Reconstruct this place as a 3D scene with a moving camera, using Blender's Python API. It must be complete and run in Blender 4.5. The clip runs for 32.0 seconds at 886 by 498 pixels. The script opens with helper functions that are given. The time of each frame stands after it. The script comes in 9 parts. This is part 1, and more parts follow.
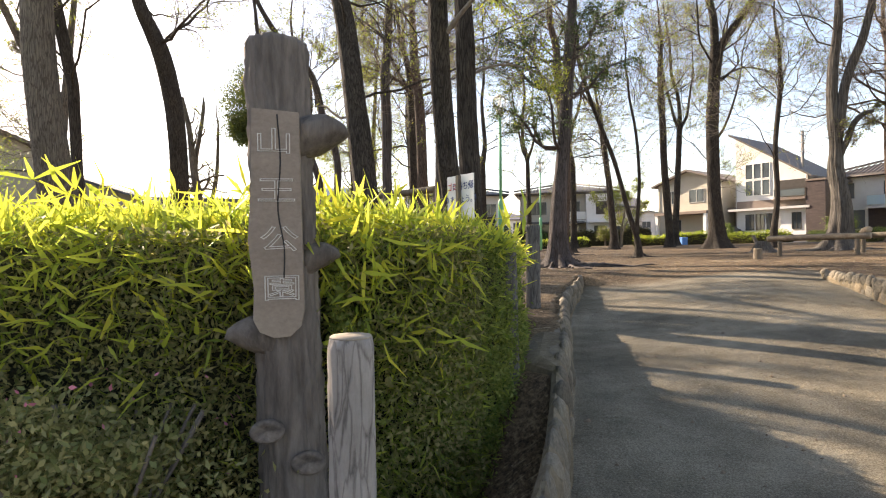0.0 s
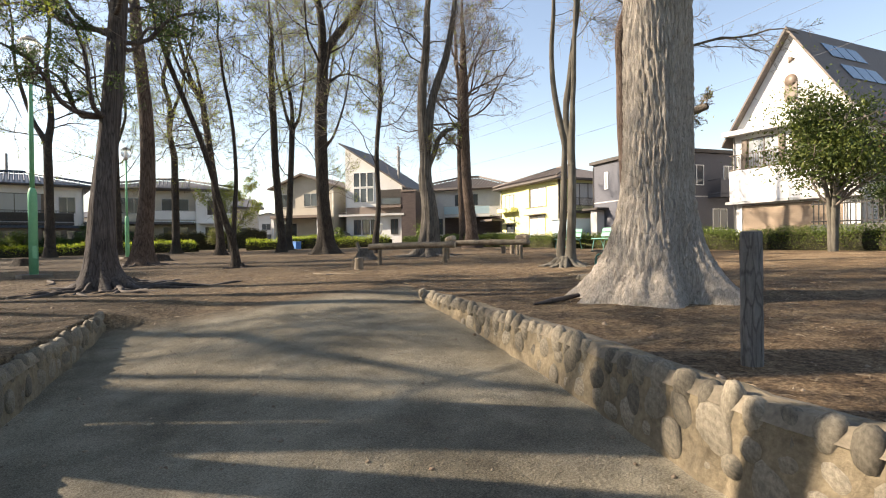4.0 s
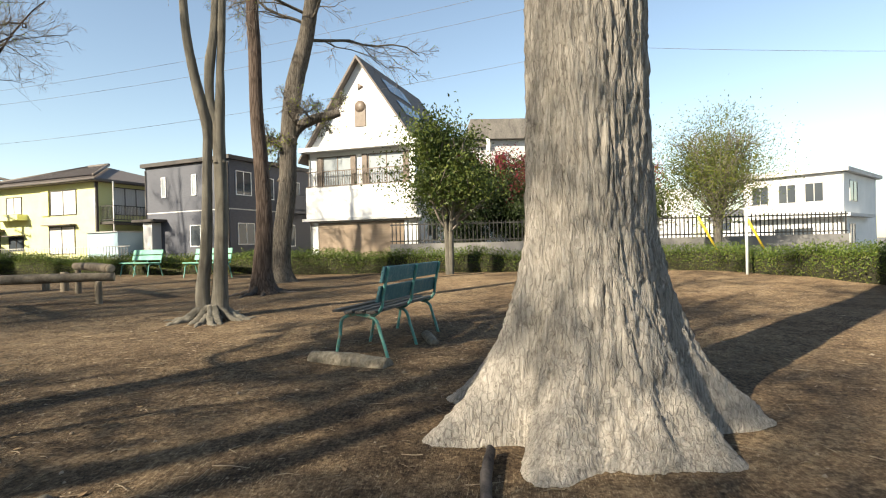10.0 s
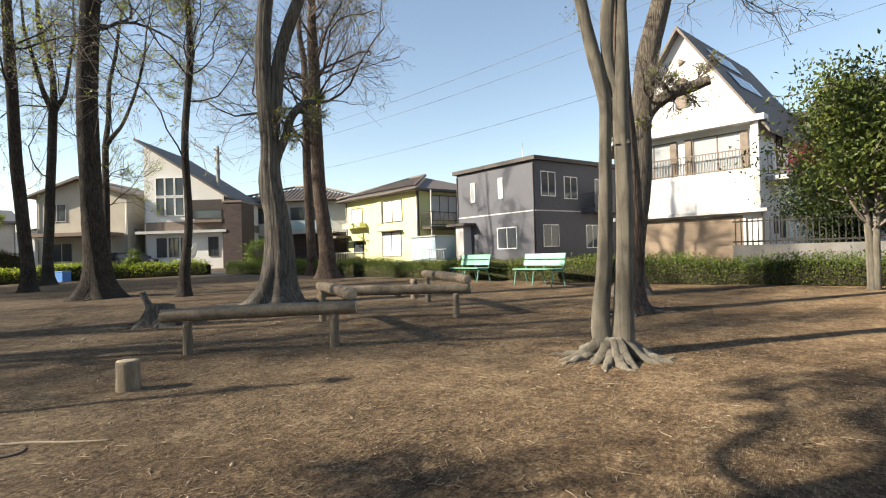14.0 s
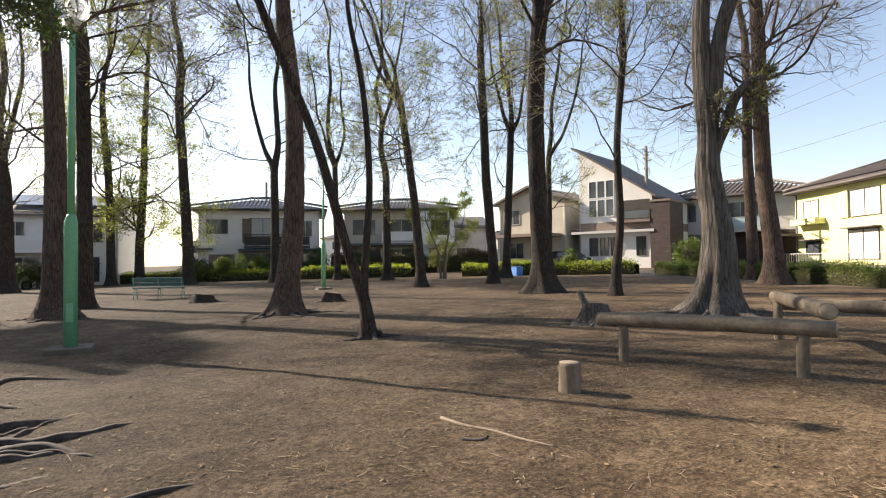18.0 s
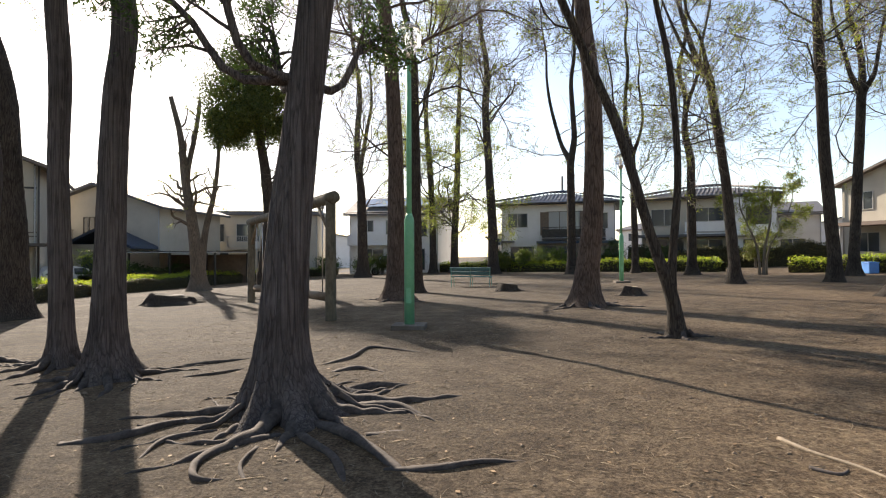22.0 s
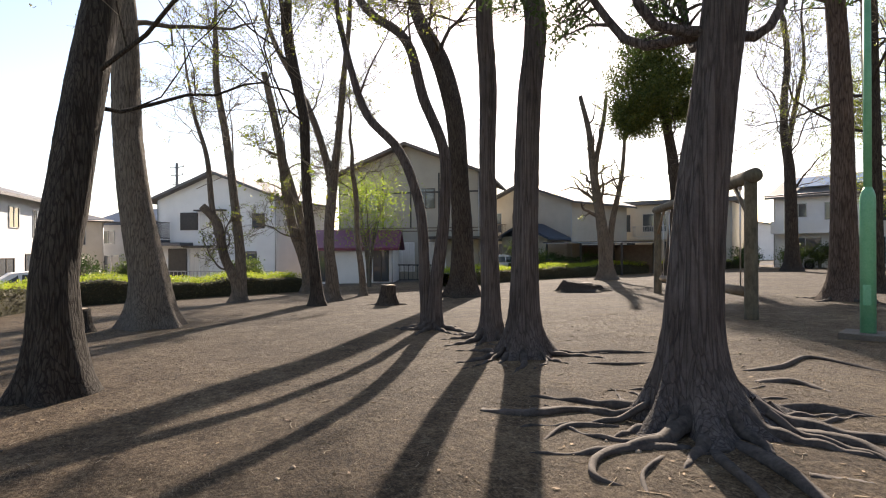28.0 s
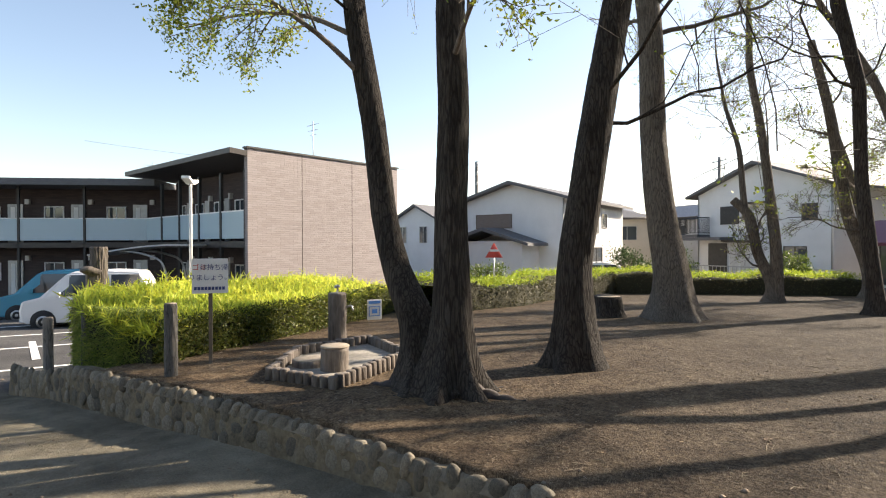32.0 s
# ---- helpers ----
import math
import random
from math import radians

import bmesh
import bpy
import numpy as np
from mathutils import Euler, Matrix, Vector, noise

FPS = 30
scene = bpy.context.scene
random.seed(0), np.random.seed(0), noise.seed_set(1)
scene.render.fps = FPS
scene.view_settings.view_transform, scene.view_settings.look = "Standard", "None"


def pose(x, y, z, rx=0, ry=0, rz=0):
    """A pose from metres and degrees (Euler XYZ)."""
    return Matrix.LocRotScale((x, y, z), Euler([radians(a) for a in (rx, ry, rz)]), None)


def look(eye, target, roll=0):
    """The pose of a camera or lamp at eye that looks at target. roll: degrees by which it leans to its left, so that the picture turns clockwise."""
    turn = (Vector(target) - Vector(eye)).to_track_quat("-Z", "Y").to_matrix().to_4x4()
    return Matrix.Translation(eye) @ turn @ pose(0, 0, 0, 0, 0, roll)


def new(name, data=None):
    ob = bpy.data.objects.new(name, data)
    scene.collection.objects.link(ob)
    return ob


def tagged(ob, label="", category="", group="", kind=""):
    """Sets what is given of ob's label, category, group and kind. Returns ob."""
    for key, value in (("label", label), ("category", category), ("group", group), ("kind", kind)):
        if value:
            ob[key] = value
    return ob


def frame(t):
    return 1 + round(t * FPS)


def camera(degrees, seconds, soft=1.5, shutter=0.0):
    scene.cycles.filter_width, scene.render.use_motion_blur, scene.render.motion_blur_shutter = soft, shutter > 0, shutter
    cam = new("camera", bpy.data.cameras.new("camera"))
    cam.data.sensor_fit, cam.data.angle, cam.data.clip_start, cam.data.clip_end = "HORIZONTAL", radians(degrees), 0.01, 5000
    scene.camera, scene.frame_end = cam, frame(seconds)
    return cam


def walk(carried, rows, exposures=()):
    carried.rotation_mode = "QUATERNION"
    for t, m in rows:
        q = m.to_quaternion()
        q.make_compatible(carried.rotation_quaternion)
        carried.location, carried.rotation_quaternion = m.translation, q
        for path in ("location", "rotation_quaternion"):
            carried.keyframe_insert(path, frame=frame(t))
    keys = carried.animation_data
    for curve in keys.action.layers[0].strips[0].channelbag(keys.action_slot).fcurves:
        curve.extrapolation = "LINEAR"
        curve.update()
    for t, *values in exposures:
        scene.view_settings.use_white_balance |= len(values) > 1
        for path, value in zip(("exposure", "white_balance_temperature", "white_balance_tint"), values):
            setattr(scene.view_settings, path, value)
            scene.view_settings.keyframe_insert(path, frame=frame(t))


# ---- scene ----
cam = camera(77.8, 32.0, 1.1)
# seconds, eye in metres, turn in degrees
ROWS = [
    (0, -0.502, -0.405, 0.660, 89.82, 0.71, -0.73),
    (0.5, -0.265, -0.147, 0.678, 89.80, 0.93, -1.55),
    (1, -0.034, 0.225, 0.661, 89.21, 0.78, -4.64),
    (1.5, 0.209, 0.565, 0.662, 88.96, 0.74, -9.82),
    (2, 0.470, 0.909, 0.677, 88.97, 0.81, -14.99),
    (2.5, 0.678, 1.306, 0.713, 88.87, 0.54, -20.68),
    (3, 0.903, 1.614, 0.751, 89.32, 0.81, -26.91),
    (3.5, 1.135, 1.929, 0.804, 89.30, 1.03, -32.55),
    (4, 1.315, 2.329, 0.836, 89.49, 0.78, -38.55),
    (4.5, 1.400, 2.633, 0.884, 89.52, 0.87, -45.08),
    (6.5, 2.270, 4.043, 1.000, 89.71, 1.18, -64.78),
    (7, 2.405, 4.375, 1.044, 89.87, 1.07, -69.10),
    (7.5, 2.583, 4.662, 1.048, 89.82, 1.15, -74.49),
    (8, 2.832, 4.983, 1.104, 89.45, 1.33, -79.00),
    (8.5, 3.036, 5.330, 1.147, 89.62, 1.25, -81.35),
    (9, 3.251, 5.623, 1.163, 89.62, 1.36, -83.30),
    (9.5, 3.480, 5.938, 1.235, 89.52, 1.45, -84.31),
    (10, 3.644, 6.305, 1.284, 89.76, 1.35, -84.83),
    (10.5, 3.817, 6.628, 1.298, 89.84, 1.41, -85.28),
    (11, 4.042, 6.949, 1.357, 89.65, 1.57, -84.91),
    (11.5, 4.243, 7.284, 1.385, 89.79, 1.58, -82.95),
    (12, 4.427, 7.554, 1.386, 89.98, 1.72, -80.05),
    (12.5, 4.693, 7.825, 1.421, 89.96, 1.76, -75.35),
    (13, 4.923, 8.153, 1.433, 90.17, 1.59, -69.73),
    (13.5, 5.150, 8.409, 1.462, 90.30, 1.71, -64.44),
    (14, 5.373, 8.634, 1.472, 90.50, 1.76, -56.32),
    (14.5, 5.476, 8.853, 1.484, 90.91, 1.51, -49.77),
    (15, 5.538, 9.029, 1.510, 91.09, 1.26, -44.64),
    (15.5, 5.653, 9.149, 1.525, 91.11, 1.38, -39.02),
    (17.5, 5.623, 9.208, 1.527, 91.40, 0.73, -17.46),
    (18, 5.605, 9.211, 1.530, 91.33, 0.67, -13.94),
    (18.5, 5.596, 9.199, 1.535, 91.31, 0.58, -10.13),
    (19, 5.589, 9.177, 1.540, 91.21, 0.52, -6.68),
    (19.5, 5.580, 9.183, 1.539, 91.08, 0.46, -3.50),
    (20, 5.530, 9.209, 1.538, 90.98, 0.36, -0.41),
    (20.5, 5.492, 9.228, 1.542, 90.92, 0.34, 2.64),
    (21, 5.491, 9.242, 1.546, 90.87, 0.37, 7.20),
    (21.5, 5.479, 9.238, 1.546, 90.81, 0.31, 12.07),
    (22, 5.471, 9.235, 1.544, 90.74, 0.24, 16.04),
    (22.5, 5.460, 9.230, 1.541, 90.67, 0.21, 19.07),
    (23, 5.453, 9.222, 1.545, 90.62, 0.19, 21.71),
    (23.5, 5.445, 9.213, 1.543, 90.56, 0.20, 24.30),
    (24, 5.447, 9.204, 1.542, 90.50, 0.19, 26.49),
    (24.5, 5.430, 9.202, 1.538, 90.43, 0.18, 28.75),
    (26.5, 5.366, 9.379, 1.497, 90.01, 0.26, 39.03),
    (27, 5.259, 9.475, 1.499, 89.91, 0.19, 41.93),
    (27.5, 5.217, 9.557, 1.492, 89.99, 0.24, 48.55),
    (28, 5.214, 9.634, 1.493, 89.98, 0.26, 56.69),
    (28.5, 5.164, 9.706, 1.479, 89.93, 0.16, 63.94),
    (29, 5.027, 9.773, 1.475, 89.76, 0.11, 71.03),
    (29.5, 4.965, 9.842, 1.495, 89.70, 0.08, 77.88),
    (30, 4.987, 9.904, 1.508, 89.76, 0.11, 85.58),
    (30.5, 5.050, 9.957, 1.505, 89.75, 0.12, 93.62),
    (31, 5.117, 9.998, 1.504, 89.63, 0.07, 100.58),
    (31.5, 5.236, 10.086, 1.531, 89.63, 0.10, 104.74),
    (32, 5.337, 10.180, 1.535, 89.56, 0.17, 109.82),
]
# seconds, stops, white balance
EXPOSURES = [(0.0, 2.0, 8400.0, 19.0), (1.0, 1.95, 8300.0, 18.0), (2.0, 1.84, 8100.0, 16.0), (4.0, 1.6, 7900.0, 15.0), (8.0, 1.4, 7800.0, 11.0), (12.0, 1.28, 7400.0, 6.0), (17.0, 1.4, 7680.0, 17.0), (24.0, 1.43, 7500.0, 15.0), (29.0, 1.5, 7600.0, 18.0), (32.0, 1.52, 7600.0, 14.0)]
walk(cam, [(t, pose(x, y, z, rx, ry, rz)) for t, x, y, z, rx, ry, rz in ROWS], EXPOSURES)

# ---- daylight: low sun beyond the trees, clear spring sky ----
SUN_EL, SUN_AZ = radians(30.0), radians(137.0)      # azimuth of the sun, counter-clockwise from +x
world = bpy.data.worlds.new("sky")
scene.world = world
world.use_nodes = True
wn = world.node_tree
sky = wn.nodes.new("ShaderNodeTexSky")
sky.sky_type, sky.sun_disc = "NISHITA", False
sky.sun_elevation, sky.sun_rotation = SUN_EL, radians(90.0) - SUN_AZ
sky.air_density, sky.dust_density, sky.ozone_density = 1.0, 0.6, 1.5
wn.links.new(sky.outputs[0], wn.nodes["Background"].inputs[0])
wn.nodes["Background"].inputs[1].default_value = 0.097
sun = new("sun", bpy.data.lights.new("sun", "SUN"))
sun.data.energy, sun.data.angle, sun.data.color = 5.0, radians(0.6), (1.0, 0.94, 0.84)
sun.matrix_basis = look((0, 0, 30), (-math.cos(SUN_EL) * math.cos(SUN_AZ), -math.cos(SUN_EL) * math.sin(SUN_AZ), 30 - math.sin(SUN_EL)))


# ---- materials ----
def shade(name):
    m = bpy.data.materials.new(name)
    m.use_nodes = True
    nt = m.node_tree
    return m, nt, nt.nodes["Principled BSDF"], lambda kind: nt.nodes.new("ShaderNode" + kind)


def ramp(nt, fac, stops):
    r = nt.nodes.new("ShaderNodeValToRGB")
    el = r.color_ramp.elements
    while len(el) < len(stops):
        el.new(0.5)
    for e, (p, c) in zip(el, stops):
        e.position, e.color = p, (*c, 1)
    nt.links.new(fac, r.inputs[0])
    return r.outputs[0]


def surf(name, a, b, scale=4.0, rough=0.85, bump=0.3, fine=40.0, stretch=(1, 1, 1), dist=0.01, metal=0.0, island=0.0, obrand=0.0, c=None, spec=0.4):
    """A surface of two colours, mixed by coarse and fine noise, with relief."""
    m, nt, p, n = shade(name)
    tc, mp = n("TexCoord"), n("Mapping")
    nt.links.new(tc.outputs["Object"], mp.inputs[0])
    mp.inputs["Scale"].default_value = stretch
    n1, n2 = n("TexNoise"), n("TexNoise")
    for q, s, d in ((n1, scale, 5), (n2, fine, 6)):
        nt.links.new(mp.outputs[0], q.inputs["Vector"])
        q.inputs["Scale"].default_value, q.inputs["Detail"].default_value, q.inputs["Roughness"].default_value = s, d, 0.62
    mix = n("MixRGB")
    mix.inputs[0].default_value = 0.45
    nt.links.new(n1.outputs[0], mix.inputs[1])
    nt.links.new(n2.outputs[0], mix.inputs[2])
    stops = [(0.36, a), (0.64, b)] if c is None else [(0.33, a), (0.52, b), (0.68, c)]
    col = ramp(nt, mix.outputs[0], stops)
    for amount, node in ((island, "NewGeometry"), (obrand, "ObjectInfo")):
        if amount:
            g, hs, mr = n(node), n("HueSaturation"), n("MapRange")
            nt.links.new(g.outputs["Random Per Island" if node == "NewGeometry" else "Random"], mr.inputs[0])
            mr.inputs[3].default_value, mr.inputs[4].default_value = 1 - amount, 1 + amount
            nt.links.new(mr.outputs[0], hs.inputs["Value"])
            nt.links.new(col, hs.inputs["Color"])
            col = hs.outputs[0]
    nt.links.new(col, p.inputs["Base Color"])
    p.inputs["Roughness"].default_value, p.inputs["Metallic"].default_value, p.inputs["Specular IOR Level"].default_value = rough, metal, spec
    if bump:
        bn = n("Bump")
        bn.inputs["Strength"].default_value, bn.inputs["Distance"].default_value = bump, dist
        nt.links.new(mix.outputs[0], bn.inputs["Height"])
        nt.links.new(bn.outputs[0], p.inputs["Normal"])
    return m


def bark(name, a, b, c, ridge=9.0, depth=0.03, strength=0.9, long=0.075, gap=0.35, fuzz=0.62, warp_by=0.035, patch=0.75):
    """Bark with long interlaced furrows up the trunk, broken plates, fine grain and patches of lichen."""
    m, nt, p, n = shade(name)
    tc, mp = n("TexCoord"), n("Mapping")
    nt.links.new(tc.outputs["Object"], mp.inputs[0])
    mp.inputs["Scale"].default_value = (1, 1, long)
    warp, fur, vor, pat, grain = n("TexNoise"), n("TexNoise"), n("TexVoronoi"), n("TexNoise"), n("TexNoise")
    for q, s, r in ((warp, ridge * 0.7, 0.5), (fur, ridge * 3.0, 0.6), (pat, 1.7, 0.65), (grain, 70.0, 0.7)):
        q.inputs["Scale"].default_value, q.inputs["Detail"].default_value, q.inputs["Roughness"].default_value = s, 6, r
    nt.links.new(mp.outputs[0], warp.inputs["Vector"])
    for q in (pat, grain):
        nt.links.new(tc.outputs["Object"], q.inputs["Vector"])
    add = n("MixRGB")
    add.blend_type, add.inputs[0].default_value = "LINEAR_LIGHT", warp_by
    nt.links.new(mp.outputs[0], add.inputs[1])
    nt.links.new(warp.outputs["Color"], add.inputs[2])
    nt.links.new(add.outputs[0], vor.inputs["Vector"])
    nt.links.new(add.outputs[0], fur.inputs["Vector"])
    vor.feature = "DISTANCE_TO_EDGE"
    vor.inputs["Scale"].default_value = ridge * 2.0
    crack = n("MapRange")
    crack.inputs[2].default_value = gap
    nt.links.new(vor.outputs["Distance"], crack.inputs[0])
    h, hg = n("MixRGB"), n("MixRGB")
    h.inputs[0].default_value, hg.inputs[0].default_value = fuzz, 0.18
    nt.links.new(crack.outputs[0], h.inputs[1])
    nt.links.new(fur.outputs[0], h.inputs[2])
    nt.links.new(h.outputs[0], hg.inputs[1])
    nt.links.new(grain.outputs[0], hg.inputs[2])
    col = ramp(nt, hg.outputs[0], [(0.2, a), (0.52, b), (0.8, c)])
    mix = n("MixRGB")
    mix.blend_type = "MULTIPLY"
    mix.inputs[0].default_value = patch
    nt.links.new(col, mix.inputs[1])
    nt.links.new(ramp(nt, pat.outputs[0], [(0.33, (0.52, 0.5, 0.46)), (0.52, (0.9, 0.88, 0.84)), (0.68, (1.15, 1.12, 1.05))]), mix.inputs[2])
    nt.links.new(mix.outputs[0], p.inputs["Base Color"])
    p.inputs["Roughness"].default_value, p.inputs["Specular IOR Level"].default_value, p.inputs["Diffuse Roughness"].default_value = 0.92, 0.2, 0.8
    bn = n("Bump")
    bn.inputs["Strength"].default_value, bn.inputs["Distance"].default_value = strength, depth
    nt.links.new(hg.outputs[0], bn.inputs["Height"])
    nt.links.new(bn.outputs[0], p.inputs["Normal"])
    return m


def leaf(name, a, b, through_light=0.4, rough=0.5):
    """Thin leaves: colour by island, with light passing through."""
    m, nt, p, n = shade(name)
    g = n("NewGeometry")
    col = ramp(nt, g.outputs["Random Per Island"], [(0.0, a), (1.0, b)])
    nt.links.new(col, p.inputs["Base Color"])
    p.inputs["Roughness"].default_value, p.inputs["Specular IOR Level"].default_value = rough, 0.3
    tr, mx = n("BsdfTranslucent"), n("MixShader")
    nt.links.new(col, tr.inputs[0])
    mx.inputs[0].default_value = through_light
    nt.links.new(p.outputs[0], mx.inputs[1])
    nt.links.new(tr.outputs[0], mx.inputs[2])
    nt.links.new(mx.outputs[0], nt.nodes["Material Output"].inputs[0])
    return m


def glass(name, tint=(0.05, 0.06, 0.07), rough=0.06):
    m, nt, p, n = shade(name)
    p.inputs["Base Color"].default_value = (*tint, 1)
    p.inputs["Roughness"].default_value, p.inputs["IOR"].default_value, p.inputs["Specular IOR Level"].default_value = rough, 1.5, 0.8
    return m


def ground_material():
    """Bare brown soil with leaf litter, grit on the path and asphalt on the street, chosen by what lies there."""
    m, nt, p, n = shade("earth")
    tc = n("TexCoord")
    at = n("VertexColor")
    at.layer_name = "cover"
    sep = n("SeparateColor")
    nt.links.new(at.outputs[0], sep.inputs[0])

    def noise_at(scale, detail=6, rough=0.6, vec=None):
        q = n("TexNoise")
        q.inputs["Scale"].default_value, q.inputs["Detail"].default_value, q.inputs["Roughness"].default_value = scale, detail, rough
        nt.links.new(vec or tc.outputs["Object"], q.inputs["Vector"])
        return q.outputs[0]

    def blend(fac, a, b, kind="MIX"):
        q = n("MixRGB")
        q.blend_type = kind
        for i, v in enumerate((fac, a, b)):
            if isinstance(v, float):
                q.inputs[i].default_value = v
            else:
                nt.links.new(v, q.inputs[i])
        return q.outputs[0]

    big, mid, fine = noise_at(0.35), noise_at(3.0), noise_at(42.0, 8, 0.7)
    soil = ramp(nt, blend(0.52, blend(0.5, big, mid), fine), [(0.4, (0.034, 0.021, 0.012)), (0.5, (0.122, 0.083, 0.05)), (0.61, (0.255, 0.188, 0.118))])
    straw_n = noise_at(0.9, 5, 0.6)
    st, stm = n("TexNoise"), n("Mapping")
    stm.inputs["Scale"].default_value, stm.inputs["Rotation"].default_value = (18, 150, 1), (0, 0, 0.6)
    nt.links.new(tc.outputs["Object"], stm.inputs[0])
    nt.links.new(stm.outputs[0], st.inputs["Vector"])
    st.inputs["Scale"].default_value, st.inputs["Detail"].default_value = 1.0, 5
    streak = ramp(nt, st.outputs[0], [(0.56, (0, 0, 0)), (0.66, (1, 1, 1))])
    straw_mask = blend(1.0, streak, ramp(nt, straw_n, [(0.42, (0.06, 0.06, 0.06)), (0.6, (0.9, 0.9, 0.9))]), "MULTIPLY")
    straw = ramp(nt, fine, [(0.4, (0.2, 0.15, 0.095)), (0.6, (0.36, 0.3, 0.2))])
    soil = blend(straw_mask, soil, straw)
    clod = noise_at(15.0, 4, 0.65)
    soil = blend(0.7, soil, ramp(nt, clod, [(0.38, (0.26, 0.24, 0.22)), (0.5, (0.56, 0.56, 0.56)), (0.64, (0.76, 0.75, 0.72))]), "OVERLAY")
    pfine = noise_at(95.0, 6, 0.75)
    grit = ramp(nt, blend(0.5, blend(0.4, noise_at(0.8), mid), pfine), [(0.4, (0.085, 0.074, 0.053)), (0.5, (0.215, 0.189, 0.138)), (0.6, (0.38, 0.34, 0.26))])
    tar = ramp(nt, blend(0.6, noise_at(0.7), noise_at(130.0)), [(0.4, (0.055, 0.055, 0.057)), (0.62, (0.12, 0.12, 0.12))])
    wob = blend(0.35, sep.outputs[0], blend(1.0, sep.outputs[0], noise_at(2.2), "OVERLAY"))
    col = blend(ramp(nt, wob, [(0.3, (0, 0, 0)), (0.7, (1, 1, 1))]), soil, grit)
    col = blend(sep.outputs[1], col, tar)
    nt.links.new(col, p.inputs["Base Color"])
    p.inputs["Roughness"].default_value, p.inputs["Specular IOR Level"].default_value, p.inputs["Diffuse Roughness"].default_value = 0.92, 0.2, 1.0
    bn = n("Bump")
    bn.inputs["Strength"].default_value, bn.inputs["Distance"].default_value = 1.0, 0.085
    nt.links.new(blend(0.33, blend(0.65, mid, clod), blend(0.5, fine, pfine)), bn.inputs["Height"])
    nt.links.new(bn.outputs[0], p.inputs["Normal"])
    return m


EARTH = ground_material()
BARK_GREY = bark("furrowed_grey_bark", (0.1, 0.082, 0.068), (0.32, 0.292, 0.26), (0.53, 0.495, 0.45), 19, 0.035, 1.0, 0.15, 0.09, 0.8, 0.035, 0.3)
BARK_DARK = bark("dark_bark", (0.013, 0.011, 0.0095), (0.048, 0.041, 0.036), (0.12, 0.109, 0.098), 14, 0.035, 1.0, 0.1, 0.14, 0.7, 0.05)
BARK_MID = bark("brown_furrowed_bark", (0.035, 0.029, 0.025), (0.135, 0.117, 0.1), (0.27, 0.243, 0.212), 14, 0.035, 1.0, 0.1, 0.13, 0.7, 0.05, 0.6)
BARK_ASH = bark("fluted_grey_bark", (0.042, 0.037, 0.033), (0.128, 0.117, 0.106), (0.225, 0.21, 0.192), 8, 0.03, 0.9, 0.045, 0.15, 0.7)
CAST_GREY = bark("grey_cast_bark", (0.03, 0.029, 0.028), (0.125, 0.121, 0.116), (0.22, 0.214, 0.205), 13, 0.012, 0.9, 0.16, 0.1, 0.74, 0.05, 0.4)
CAST_BARK = bark("pale_cast_bark", (0.045, 0.04, 0.037), (0.3, 0.275, 0.255), (0.42, 0.395, 0.37), 13, 0.012, 0.9, 0.16, 0.1, 0.74, 0.05, 0.4)
BARK_RED = bark("reddish_bark", (0.035, 0.024, 0.02), (0.105, 0.076, 0.063), (0.19, 0.15, 0.13), 11, 0.025, 0.9, 0.1, 0.16, 0.65)
BARK_CEDAR = bark("smooth_ribbed_bark", (0.022, 0.018, 0.0185), (0.088, 0.077, 0.078), (0.19, 0.176, 0.178), 12, 0.05, 1.0, 0.03, 0.1, 0.76)
BARK_PALE = bark("pale_smooth_bark", (0.08, 0.072, 0.06), (0.16, 0.148, 0.126), (0.24, 0.225, 0.196), 5, 0.01, 0.5, 0.12, 0.1, 0.8)
TWIG = surf("twig_bark", (0.1, 0.085, 0.072), (0.25, 0.215, 0.185), 6, 0.95, 0)
SPROUT = leaf("young_leaf", (0.30, 0.30, 0.05), (0.18, 0.27, 0.05), 0.5)
EVERGREEN = leaf("dark_evergreen_leaf", (0.03, 0.065, 0.018), (0.075, 0.12, 0.03), 0.25)
BROADLEAF = leaf("mid_green_leaf", (0.055, 0.1, 0.02), (0.17, 0.22, 0.045), 0.35)
# green darkened in its colour, for shrubs that stand in shade
SHADE_LEAF = leaf("shaded_green_leaf", (0.018, 0.032, 0.011), (0.05, 0.07, 0.02), 0.2)
OLIVE_LEAF = leaf("olive_green_leaf", (0.035, 0.065, 0.016), (0.125, 0.15, 0.035), 0.3)
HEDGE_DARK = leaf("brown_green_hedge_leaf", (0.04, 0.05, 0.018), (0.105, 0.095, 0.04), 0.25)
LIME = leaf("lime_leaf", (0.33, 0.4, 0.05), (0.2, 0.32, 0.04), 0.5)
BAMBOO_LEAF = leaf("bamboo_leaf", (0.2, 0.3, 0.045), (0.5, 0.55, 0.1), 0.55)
# young leaves, paler still because the sun on the hedge top is in their colour
BAMBOO_YOUNG_LIT = leaf("sunlit_young_bamboo_leaf", (0.72, 0.68, 0.1), (0.46, 0.56, 0.08), 0.6)
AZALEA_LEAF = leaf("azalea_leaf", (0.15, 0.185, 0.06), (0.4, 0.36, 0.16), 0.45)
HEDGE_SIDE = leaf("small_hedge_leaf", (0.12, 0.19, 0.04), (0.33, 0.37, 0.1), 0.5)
PETAL = leaf("pink_petal", (0.45, 0.13, 0.2), (0.6, 0.22, 0.3), 0.3)
HEDGE_LEAF = leaf("hedge_leaf", (0.05, 0.085, 0.02), (0.19, 0.195, 0.045), 0.3)
